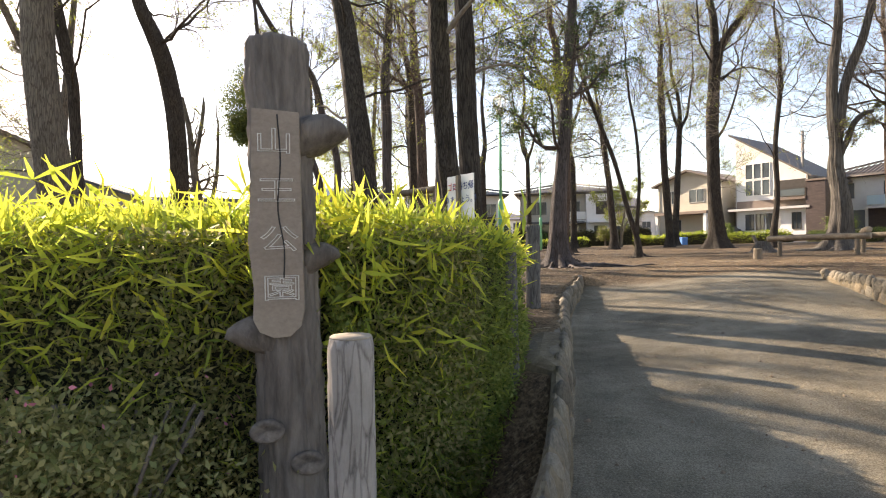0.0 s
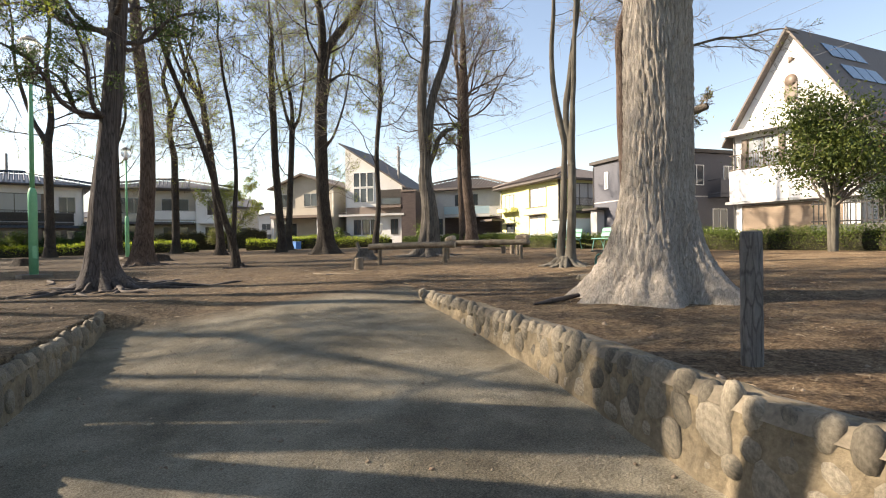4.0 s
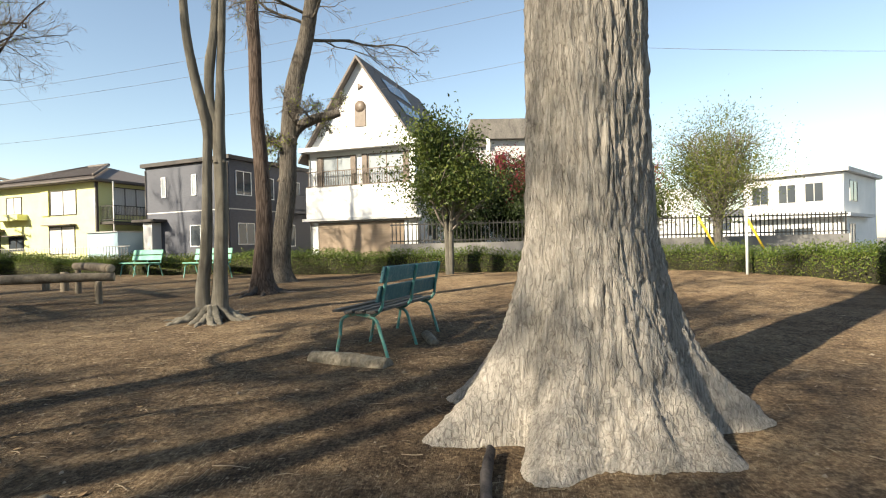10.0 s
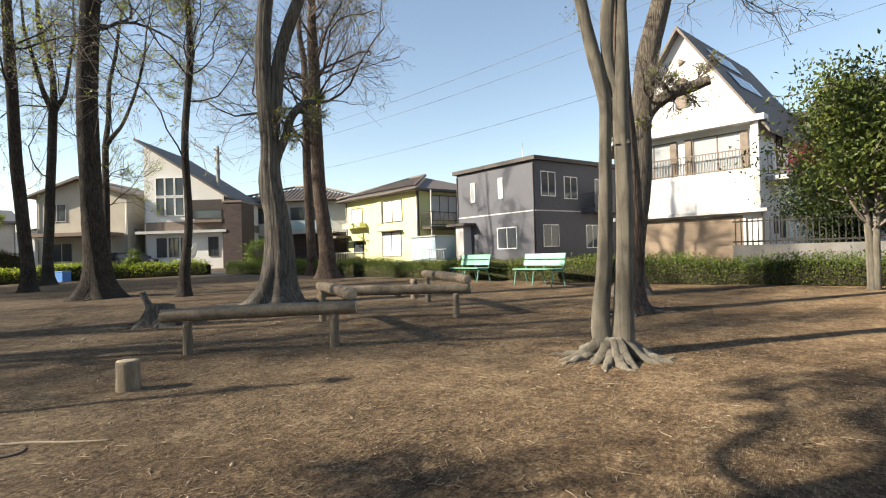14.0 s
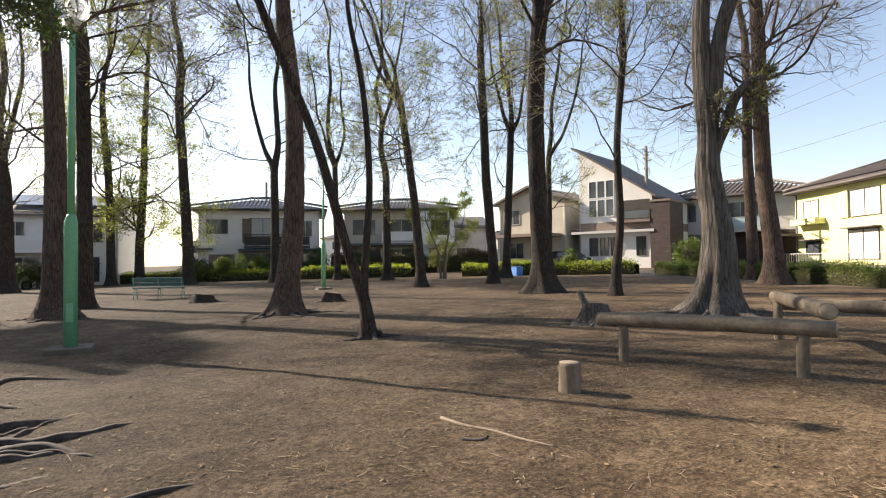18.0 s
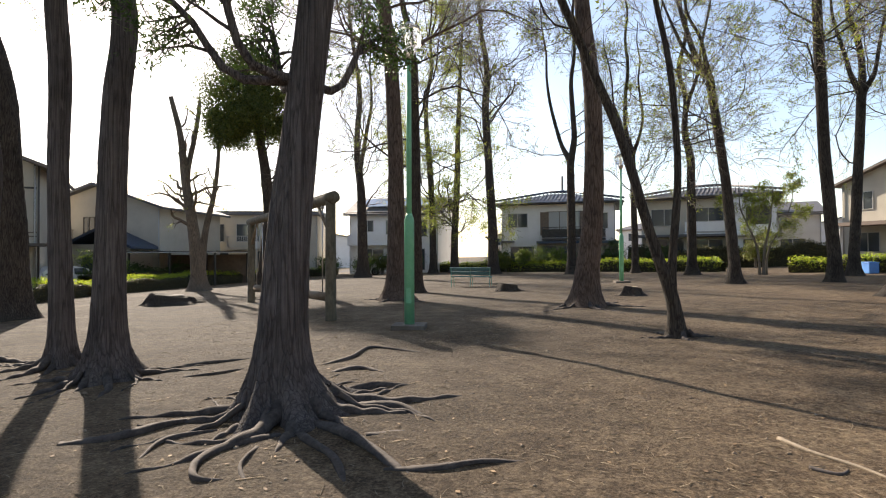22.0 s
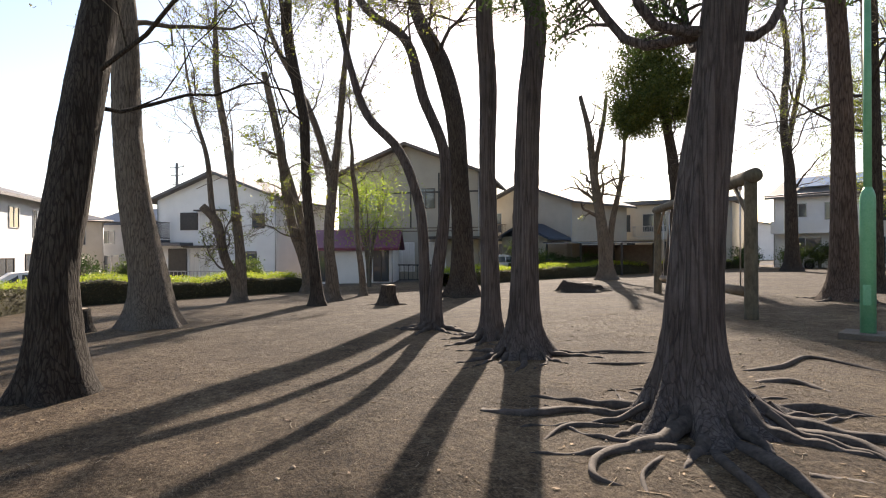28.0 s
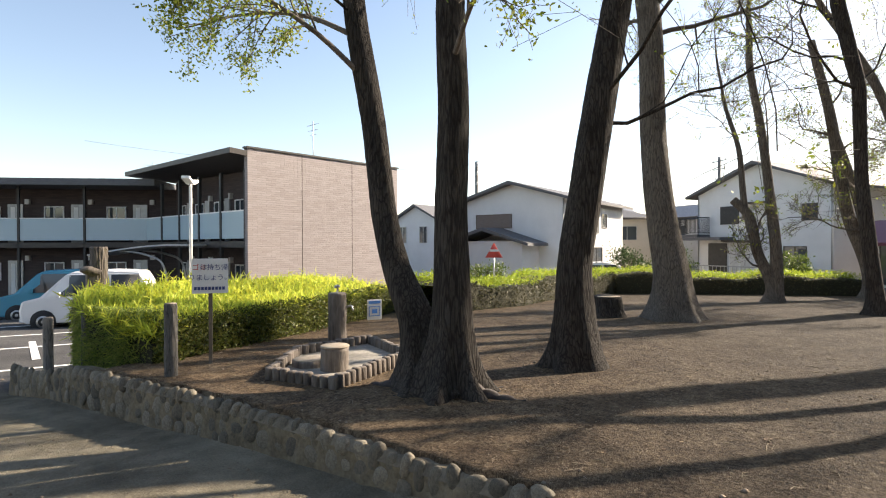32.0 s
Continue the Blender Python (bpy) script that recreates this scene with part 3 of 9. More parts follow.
def knobbly(name, pts, k, n, material, parent, rough=0.06, seed=0, label="", ribs=0.0):
    """A log or post with uneven, ribbed sides and closed ends."""
    rng = np.random.default_rng(seed)
    P, R = curve(pts, n)
    a = np.arange(k) * 2 * np.pi / k
    ph = rng.uniform(0, 6.28, 4)
    w = 1 + rough * 0.6 * np.sin(3 * a + ph[0])[None] + rough * 0.5 * np.sin(7 * a[None] + ph[1] + np.arange(n)[:, None] * 0.35) + rng.normal(size=(n, k)) * rough * 0.22
    w = w - ribs * np.abs(np.sin(9 * a[None] + 0.9 * np.sin(np.arange(n)[:, None] * 0.13 + 3 * a[None]) + ph[2])) ** 0.5
    v, f = tubes(P[None], R[None], k, w[None])
    faces = f.tolist() + [list(range(k)), list(range((n - 1) * k, n * k))[::-1]]
    return put(name, mesh(name, v, faces), material, parent, label, True)


# ---- trees ----
def sprout(P, R, per, lo, hi, ang, length, rad, m, lift, rng, wig=0.12):
    """Side branches on every branch: their polylines and radii."""
    n, mp = R.shape
    s = rng.uniform(lo, hi, (n, per))
    s.sort(axis=1)
    i = s * (mp - 1)
    i0 = np.clip(i.astype(int), 0, mp - 2)
    fr = (i - i0)[..., None]
    ar = np.arange(n)[:, None]
    base = P[ar, i0] * (1 - fr) + P[ar, i0 + 1] * fr
    rb = R[ar, i0] * (1 - fr[..., 0]) + R[ar, i0 + 1] * fr[..., 0]
    T = P[ar, i0 + 1] - P[ar, i0]
    T /= np.linalg.norm(T, axis=2, keepdims=True) + 1e-9
    plen = np.linalg.norm(np.diff(P, axis=1), axis=2).sum(1)[:, None]
    q = rng.normal(size=(n, per, 3))
    q -= (q * T).sum(2, keepdims=True) * T
    q /= np.linalg.norm(q, axis=2, keepdims=True) + 1e-9
    a = np.radians(rng.uniform(ang[0], ang[1], (n, per)))[..., None]
    d = np.cos(a) * T + np.sin(a) * q
    L = (plen * length * (1.15 - 0.75 * s) * rng.uniform(0.7, 1.3, (n, per)))[..., None]
    base, d, L, rb = base.reshape(-1, 3), d.reshape(-1, 3), L.reshape(-1, 1), rb.reshape(-1)
    pts = [base]
    step = L / (m - 1)
    for _ in range(m - 1):
        pts.append(pts[-1] + d * step)
        d = d + rng.normal(size=d.shape) * wig + np.array([0, 0, lift])
        d /= np.linalg.norm(d, axis=1, keepdims=True)
    r0 = np.minimum(rb * rad, 0.9 * rb)
    RR = r0[:, None] * np.linspace(1, 0.3, m)[None]
    return np.stack(pts, 1), np.maximum(RR, 0.0022)


def trunk_mesh(pts, k, n, flare, lobes, rng, knots=0.0, ridges=0.0, cleft=0.0, fall=0.75, ribs=0.0):
    P, R = curve(pts, n)
    if ridges:                                      # rings lie closer near the foot
        P, R = curve(pts, n * 6)
        i = np.unique((np.linspace(0, 1, n) ** 1.8 * (n * 6 - 1)).astype(int))
        P, R = P[i], R[i]
    z = P[:, 2] - P[0, 2]
    a = np.arange(k) * 2 * np.pi / k
    ph = rng.uniform(0, 6.28, 3)
    f = flare * np.exp(-np.maximum(z, 0) / (0.1 + R[0] * fall))[:, None]
    lob = 1 + 0.42 * np.cos(lobes * a + ph[0]) + 0.25 * np.cos((lobes + 2) * a + ph[1])
    w = 1 + f * np.maximum(lob, 0.15)[None] + 0.035 * np.sin(3 * a + ph[2])[None] + 0.03 * np.sin(5 * a[None] + z[:, None] * 1.7)
    w = w + ribs * np.abs(np.sin(4.5 * a[None] + ph[1] + 0.25 * np.sin(z[:, None] * 0.9)))
    if ridges:
        # deep broken furrows in the bark
        for i in range(len(P)):
            soft = 1 - 0.55 * math.exp(-z[i] * 3.0)
            for j in range(k):
                u = Vector((math.cos(a[j]) * 1.1, math.sin(a[j]) * 1.1, z[i] * 0.3))
                lump = noise.noise(u * 2.1 + Vector((0, 5, z[i] * 0.9)))
                u += Vector((0.1 * noise.noise(u * 4.0), 0.1 * noise.noise(u * 4.0 + Vector((9, 0, 0))), 0))
                g = abs(noise.noise(u * 8.5)) + 0.55 * abs(noise.noise(u * 17.0 + Vector((3, 7, z[i] * 1.5))))
                w[i, j] += ridges * soft * (min(g, 0.5) - 0.22) + (0.15 * lump + 0.1 * noise.noise(u * 4.3 + Vector((1, 2, z[i] * 3.0)))) * math.exp(-z[i] * 1.8) + 0.012 * noise.noise(u * 40.0)
        w *= 1 - 0.3 * np.exp(-((a[None] - cleft) / 0.06) ** 2) * (sstep(0.12, 0.32, z) * (1 - sstep(0.62, 1.0, z)))[:, None]
        w *= 1 - 0.2 * np.exp(-((a[None] - cleft + 1.2) / 0.05) ** 2) * (sstep(0.42, 0.55, z) * (1 - sstep(0.72, 0.95, z)))[:, None]
    w += rng.normal(size=w.shape) * 0.012 + knots * np.maximum(0, np.sin(z * 2.1 + ph[1]))[:, None] * np.maximum(0, np.cos(a + ph[0])[None])
    return tubes(P[None], R[None], k, w[None]), P, R


def surface_roots(count, r0, reach, rng, x, y, wind=0.34, thick=0.055):
    """Roots that snake out over the soil from the foot of a trunk."""
    out = []
    for i in range(count):
        a = 2 * math.pi * (i + rng.uniform(-0.3, 0.3)) / count
        L = reach * rng.uniform(0.45, 1.15)
        m = 14
        p, q = [], np.array([math.cos(a), math.sin(a)]) * r0 * 0.75
        dirn, turn = a, 0.0
        t0 = thick * rng.uniform(0.6, 1.25)
        for j in range(m):
            s = j / (m - 1)
            rr = t0 * (1 - s) ** 0.7 + 0.006
            gx, gy = x + q[0], y + q[1]
            lift = min(0.16 * r0 / 0.25, 0.13) * math.exp(-s * 9)
            p.append((gx, gy, gz(gx, gy) + lift + rr * (0.3 - 0.9 * s ** 2) + 0.012 * math.sin(j * 1.9 + i), rr))
            turn = 0.6 * turn + rng.normal() * wind * 0.45
            dirn += turn * 0.5
            q = q + np.array([math.cos(dirn), math.sin(dirn)]) * L / m
        P, R = curve(p, 26)
        out.append(tubes(P[None], R[None], 7))
    return out


def tree(label, x, y, stems, top, bark_m, seed, limbs=12, start=0.3, spread_=0.42, leaves=500, leaf_m=None, leaf_size=0.058, flare=0.7, lobes=5, k=14,
         roots=0, reach=1.0, twigs=(10, 8), lift=0.07, fine=True, ang=(45, 82), root_thick=0.055, name="tree", sag=0.0, category="tree", limb_r=0.24, ridges=0.0, cleft=0.0, rings=0, fall=0.75, ribs=0.0, root_m=None, tops=(), split=0.0, rootlets=0):
    """stems: for each stem (dx, dy, dz, r) points above the foot; it grows on to the height top, or to its own in tops.
    split: the height at which a second, equal leader parts from the first stem."""
    rng = np.random.default_rng(seed)
    z0 = gz(x, y) - 0.06
    t = empty(name, x, y, z0, 0, label, category)
    inv = np.array([x, y, z0])
    trunks, P0, R0 = [], [], []
    away = math.hypot(x - 5.5, y - 9.2)
    low_top = top
    if top >= 11 and not tops and name == "tree" and limbs:
        top = max(top, 3.5 + 0.46 * away)
        start, spread_, limbs = start * low_top / top, spread_ * low_top / top, int(limbs * (top / low_top) ** 0.7)
    ends = list(tops)
    if split:
        split = min(split * 1.4, top * 0.7)
        low = [q for q in stems[0] if q[2] <= split]
        rest = [q for q in stems[0] if q[2] > split]
        fine_low = [low[0]]
        for q in low[1:]:                           # short steps, so that the leaders share one trunk up to the fork
            e, cuts = fine_low[-1], max(1, int(q[2] - fine_low[-1][2]) * 2)
            fine_low += [tuple(e[m] + (q[m] - e[m]) * (i + 1) / cuts for m in range(4)) for i in range(cuts)]
        low = fine_low
        a, b, c, r = low[-1]
        lx, ly = ((rest[-1][0] - a) / (rest[-1][2] - c), (rest[-1][1] - b) / (rest[-1][2] - c)) if rest else (0.0, 0.0)
        stems, ends = [], []
        for i in range(2 + seed % 2):
            w = seed * 2.4 + i * 2.4 + rng.normal() * 0.3
            steep = 0.1 if i == 0 else rng.uniform(0.3, 0.55)
            q, lead, g = np.array([a, b, c]), [], (top - c) * (1.0 if i == 0 else rng.uniform(0.6, 0.9))
            for j in range(7):
                q = q + np.array([lx + math.cos(w) * steep + rng.normal() * 0.09, ly + math.sin(w) * steep + rng.normal() * 0.09, 1.0]) * g / 7
                lead.append((*q, r * (0.86, 0.62, 0.54)[i] * (1 - 0.115 * (j + 1))))
                steep *= rng.uniform(0.45, 0.95)
                w += rng.normal() * 0.5
            stems.append([(u[0], u[1], u[2], u[3] * (1, 0.9, 0.85)[i]) for u in low] + lead)
            ends.append(lead[-1][2])
    for si, st in enumerate(stems):
        st = [tuple(q) for q in st]
        first = st[0]
        pts = ([(first[0] * 0.6, first[1] * 0.6, 0.0, first[3] * 1.12)] if si == 0 or first[2] < 2 else []) + [(a, b, c + 0.06, r) for a, b, c, r in st]
        (ax, ay, az, ar_), (bx, by, bz, br) = pts[-2], pts[-1]
        g = max((ends[si] if ends else top) - bz, 0.3)
        lx, ly = (bx - ax) / max(bz - az, 0.3), (by - ay) / max(bz - az, 0.3)
        if g > 0.5:
            q, lx, ly = np.array([bx, by, bz]), lx * 0.6, ly * 0.6
            for j in range(6):
                q = q + np.array([lx + rng.normal() * 0.085, ly + rng.normal() * 0.085, 1.0]) * g / 6
                lx, ly = lx * 0.8, ly * 0.8
                pts.append((*q, max(br * (1 - 0.14 * (j + 1)), 0.012)))
        n = rings or int(max(14, top * (5 if k < 18 else 9)))
        (v, f), P, R = trunk_mesh(pts, k, n, flare, lobes, rng, 0.0, ridges, cleft, fall, ribs)
        trunks.append((v, f))
        P0.append(P)
        R0.append(R)
    v, f = joined(trunks)
    put("trunk", mesh("trunk", v, f), bark_m, t, smooth=True)
    if roots:
        for v, f in surface_roots(roots, stems[0][0][3] * (1 + flare * 0.5), reach, rng, x, y, thick=root_thick):
            put("root", mesh("root", v - inv, f), root_m or ROOT, t, smooth=True)
    if rootlets:
        for v, f in surface_roots(rootlets, stems[0][0][3] * (1 + flare), reach * 1.05, np.random.default_rng(seed + 900), x, y, 0.62, 0.022):
            put("root", mesh("root", v - inv, f), root_m or ROOT, t, smooth=True)
    if not limbs:
        return t
    thick, thin, tips = [], [], []
    for P, R in zip(P0, R0):
        nl = max(3, int(limbs * 0.95) // len(P0))
        A, RA = sprout(P[None], R[None], nl, start, 0.97, ang, spread_, limb_r, 9, lift, rng, 0.27)
        A[:, :, 2] -= sag * np.linspace(0, 1, 9)[None] ** 2 * np.linalg.norm(A[:, -1] - A[:, 0], axis=1)[:, None]
        for j in range(len(A)):
            v, f = tubes(A[j:j + 1], RA[j:j + 1], 7)
            put("limb", mesh("limb", v, f), bark_m, t, smooth=True)
        B, RB = sprout(A, RA, twigs[0], 0.12, 1.0, (25, 65), 0.58, 0.45, 6, lift * 0.6, rng, 0.24)
        thick.append((B, np.maximum(RB, 0.005 + 0.00016 * away), 4))
        C, RC = sprout(B, RB, twigs[1], 0.12, 1.0, (25, 65), 0.6, 0.45, 3, lift * 0.4, rng, 0.3)
        thin.append((C, np.maximum(RC, 0.0032 + 0.00011 * away), 3))
        if fine:
            D, RD = sprout(C, RC, 3, 0.15, 1.0, (25, 60), 0.65, 0.65, 2, 0.03, rng, 0.14)
            thin.append((D, np.maximum(RD, 0.0026 + 0.00009 * away), 3))
            tips.append(D.reshape(-1, 3))
        tips.append(C[:, 1:].reshape(-1, 3))
    v, f = joined([tubes(*q) for q in thick])
    tagged(put("branchwork", mesh("branchwork", v, f), bark_m, t, smooth=True), kind="stuff")
    v, f = joined([tubes(*q) for q in thin])
    tagged(put("twigwork", mesh("twigwork", v, f), TWIG, t), kind="stuff")
    leaves, leaf_size = int(leaves * (7 if fine else 11)), leaf_size * (1 + away / 80)
    if leaves and leaf_m:
        tips = np.concatenate(tips)
        c = tips[rng.integers(0, len(tips), leaves // 4)]
        pts = np.repeat(c, 4, axis=0) + rng.normal(size=(len(c) * 4, 3)) * leaf_size * 0.9
        v, f = blades(pts, leaf_size, leaf_size * 0.55, rng)
        tagged(put("foliage", mesh("foliage", v, f), leaf_m, t), kind="stuff")
    return t


def crown(parent, name, centre, size, count, leaf_m, leaf_size, seed, clumps=40, shell=0.5):
    """Foliage in many clumps with an uneven outline and gaps."""
    rng = np.random.default_rng(seed)
    c = rng.normal(size=(clumps, 3))
    c /= np.linalg.norm(c, axis=1, keepdims=True)
    c *= rng.uniform(shell, 1.0, (clumps, 1))
    c = c * np.array(size) + np.array(centre)
    w = rng.uniform(0.14, 0.3, clumps) * min(size)
    i = rng.integers(0, clumps, count)
    p = c[i] + rng.normal(size=(count, 3)) * w[i][:, None] * np.array([1, 1, 0.75])
    v, f = blades(p, leaf_size, leaf_size * 0.5, rng, up=(0, 0, 0.5))
    return tagged(put(name, mesh(name, v, f), leaf_m, parent), kind="stuff")


DARK_L = "tall dark-barked deciduous tree with sparse fresh leaves"

# the great tree beside the path
great = tree("very thick tree with deeply furrowed grey bark and spreading roots", 7.12, 5.72,
     [[(0, 0, 0.4, 0.43), (0, -0.01, 1.2, 0.358), (0, -0.02, 2.0, 0.352), (0, -0.03, 2.9, 0.35), (0.02, -0.05, 4.8, 0.32)]], 15, BARK_GREY, 1,
     limbs=16, start=0.5, leaves=300, leaf_m=SPROUT, flare=0.85, lobes=7, k=220, roots=0, ridges=0.19, cleft=3.67, rings=300)
# one dark bare root leans against its foot
knobbly("root", [(-0.6, 0.62, 0.1, 0.022), (-0.85, 0.64, 0.075, 0.03), (-1.1, 0.64, 0.065, 0.026), (-1.36, 0.63, 0.05, 0.012)], 12, 24, ROOT, great, 0.18, 845, "dark bare root")

# two stems side by side by the bench, the nearer one forking
slim = tree("two slim grey trunks grown from one root beside a bench", 11.4, 10.43,
     [[(-0.05, 0.13, 0.3, 0.098), (-0.03, 0.08, 0.96, 0.084), (-0.02, 0.05, 1.63, 0.074), (-0.01, 0.03, 2.4, 0.066), (0.0, 0.02, 2.77, 0.07), (-0.01, 0.04, 2.97, 0.083), (-0.04, 0.11, 3.29, 0.076), (-0.07, 0.19, 3.71, 0.066), (-0.09, 0.25, 4.11, 0.062)],
      [(0.03, -0.09, 0.25, 0.115), (0.03, -0.11, 0.67, 0.1), (0.05, -0.14, 1.63, 0.093), (0.05, -0.14, 2.18, 0.09), (0.05, -0.13, 2.6, 0.09), (0.05, -0.14, 2.95, 0.083), (0.06, -0.16, 3.28, 0.069), (0.06, -0.17, 3.7, 0.056), (0.07, -0.19, 4.09, 0.058)],
      [(0.05, -0.13, 2.3, 0.062), (0.05, -0.12, 2.6, 0.062), (0.04, -0.1, 2.9, 0.062), (0.02, -0.04, 3.1, 0.06), (0.01, -0.02, 3.43, 0.067), (0.02, -0.04, 3.84, 0.074), (0.03, -0.08, 4.1, 0.06)]], 9.5, BARK_PALE, 2,
     limbs=12, start=0.5, leaves=100, leaf_m=SPROUT, flare=0.6, lobes=4, k=24, roots=17, reach=0.66, root_thick=0.1, root_m=BARK_PALE, fall=0.4)
rng = np.random.default_rng(52)
for i in range(13):
    a, u = 2 * math.pi * i / 13 + rng.uniform(-0.2, 0.2), rng.uniform(0.8, 1.25)
    d = Vector((math.cos(a), math.sin(a), 0))
    e = Vector((-d.y, d.x, 0)) * rng.uniform(-0.1, 0.1)
    pts = [d * 0.1 * u + Vector((0, 0, 0.25)), d * 0.19 * u + e * 0.5 + Vector((0, 0, 0.18)), d * 0.32 * u + e + Vector((0, 0, 0.085)), d * 0.46 * u + e * 2 + Vector((0, 0, 0.03)), d * 0.68 * u + e * 3.2 + Vector((0, 0, -0.02))]
    knobbly("root", [(*p, r * rng.uniform(0.8, 1.15)) for p, r in zip(pts, (0.05, 0.062, 0.058, 0.042, 0.018))], 12, 22, BARK_PALE, slim, 0.22, 800 + i)
tree("slim tree with reddish flaking bark", 14.8, 11.12, [[(0, 0.02, 0.3, 0.2), (0.01, -0.05, 1.3, 0.172), (0, -0.02, 2.55, 0.15), (-0.01, 0.05, 3.8, 0.137), (-0.01, 0.06, 5.04, 0.132), (-0.01, 0.07, 6.3, 0.125)]], 12, BARK_RED, 3,
     limbs=10, start=0.6, leaves=100, leaf_m=SPROUT, roots=7, reach=0.8)
tree("old tree with thick crooked limbs and bare twigs", 17.56, 11.87,
     [[(0.0, -0.01, 0.42, 0.26), (0.01, -0.11, 1.34, 0.236), (0.03, -0.26, 2.41, 0.225), (0.04, -0.32, 3.64, 0.212), (0.06, -0.51, 5.17, 0.23), (0.1, -0.84, 6.39, 0.195), (0.12, -1.02, 7.45, 0.175)],
      [(0.02, -0.2, 2.6, 0.12), (0.04, -0.31, 3.49, 0.138), (0.07, -0.56, 4.02, 0.138), (0.11, -0.94, 4.24, 0.13), (0.16, -1.4, 4.34, 0.115), (0.2, -1.66, 4.41, 0.1)],
      [(0.02, -0.2, 2.6, 0.11), (0.03, -0.28, 3.46, 0.123), (0.0, -0.01, 3.65, 0.115), (-0.03, 0.29, 3.73, 0.1)]], 11.5, BARK_MID, 4, tops=(11.5, 4.5, 3.8),
     limbs=27, start=0.55, spread_=0.5, leaves=160, leaf_m=SPROUT, ang=(45, 85), twigs=(9, 7), k=18, lift=0.02)
# the twisted tree and its neighbours behind the log beams
tree("twisted tree on spreading roots with a forked trunk", 13.77, 19.02,
     [[(0.1, -0.1, 0.55, 0.31), (0.14, -0.14, 1.39, 0.27), (0.1, -0.1, 2.19, 0.22), (0.03, -0.03, 2.99, 0.19), (0.03, -0.03, 3.79, 0.172), (-0.01, 0.01, 4.59, 0.17), (-0.04, 0.04, 5.67, 0.147), (0.0, 0.0, 6.75, 0.134), (0.05, -0.05, 7.28, 0.13)],
      [(0.18, -0.18, 0.59, 0.2), (0.09, -0.09, 1.92, 0.18), (-0.03, 0.03, 2.86, 0.16), (0.05, -0.04, 3.79, 0.147), (0.12, -0.12, 4.59, 0.133), (0.25, -0.24, 5.93, 0.12), (0.4, -0.39, 6.6, 0.12), (0.58, -0.57, 7.27, 0.115)],
      [(0.06, -0.06, 2.6, 0.08), (0.08, -0.08, 3.12, 0.082), (0.14, -0.14, 3.45, 0.087), (0.28, -0.28, 3.92, 0.08), (0.41, -0.41, 4.45, 0.08), (0.61, -0.6, 4.71, 0.073), (0.8, -0.79, 4.77, 0.053)]], 12, BARK_ASH, 5, tops=(13, 12.5, 5.2),
     limbs=21, start=0.4, leaves=260, leaf_m=SPROUT, flare=1.0, lobes=6, k=30, roots=13, reach=1.5, root_thick=0.075, ribs=0.24, root_m=BARK_ASH)
tree(DARK_L, 23.2, 27.8, [[(-0.01, 0.01, 0.85, 0.22), (-0.08, 0.08, 4.5, 0.2), (-0.07, 0.07, 9.1, 0.16)]], 13, BARK_RED, 6, limbs=14, start=0.3, leaves=60, leaf_m=SPROUT, twigs=(7, 6))
tree("tall reddish tree with a dense haze of bare twigs", 21.55, 25.07, [[(-0.05, 0.05, 1.12, 0.31), (-0.19, 0.19, 3.46, 0.27), (-0.27, 0.27, 9.35, 0.23)]], 14, BARK_RED, 7,
     limbs=22, start=0.33, spread_=0.36, leaves=60, leaf_m=SPROUT, twigs=(8, 7), ang=(45, 80))
tree(DARK_L, 14.59, 24.06, [[(0.08, -0.01, 0.73, 0.15), (0.23, -0.03, 2.03, 0.112), (0.18, -0.02, 4.49, 0.104), (0.42, -0.05, 7.6, 0.1)]], 12, BARK_DARK, 8, limbs=12, leaves=500, leaf_m=SPROUT)
tree("thick dark-barked tree rising straight", 13.53, 26.78, [[(-0.04, 0, 0.81, 0.36), (-0.16, -0.02, 2.84, 0.3), (-0.19, -0.02, 7.0, 0.29), (-0.08, -0.02, 8.8, 0.26), (-0.04, 0, 10.0, 0.2), (-0.1, 0.02, 11.5, 0.18), (-0.4, 0.19, 13.1, 0.15)],
      [(-0.04, 0, 0.81, 0.3), (-0.16, -0.02, 2.84, 0.26), (-0.17, -0.02, 7.0, 0.25), (-0.04, -0.02, 8.8, 0.24), (0.2, -0.1, 9.96, 0.19), (1.05, -0.52, 11.34, 0.17), (1.9, -0.95, 13.1, 0.14)]], 16, BARK_DARK, 9,
     limbs=16, start=0.45, leaves=900, leaf_m=SPROUT, flare=1.0, k=20, roots=6, reach=1.0)
tree(DARK_L, 14.2, 33.9, [[(-0.03, 0, 1.1, 0.23), (-0.32, -0.04, 4.75, 0.21), (-0.49, -0.06, 9.6, 0.19)]], 14, BARK_DARK, 10, split=8, limbs=14, start=0.5, leaves=800, leaf_m=SPROUT)
tree(DARK_L, 16.6, 38.7, [[(0.08, 0, 1.35, 0.22), (0.46, 0.06, 8.2, 0.19), (0.24, 0.03, 12.9, 0.12)]], 15, BARK_DARK, 11, split=7, limbs=14, start=0.3, leaves=900, leaf_m=SPROUT, fine=False)
tree(DARK_L, 20.2, 40.5, [[(-0.04, 0, 1.55, 0.18), (0, 0, 7.1, 0.165), (0.6, 0.08, 12.0, 0.12)]], 14, BARK_DARK, 12, split=7, limbs=12, start=0.3, leaves=700, leaf_m=SPROUT, fine=False)
tree(DARK_L, 10.7, 33.9, [[(-0.04, 0, 0.99, 0.22), (-0.32, -0.04, 4.2, 0.185), (-0.89, -0.11, 8.4, 0.16), (-2.0, -0.26, 11.7, 0.12)]], 14, BARK_DARK, 13, split=6.5, limbs=14, start=0.35, leaves=1000, leaf_m=SPROUT)
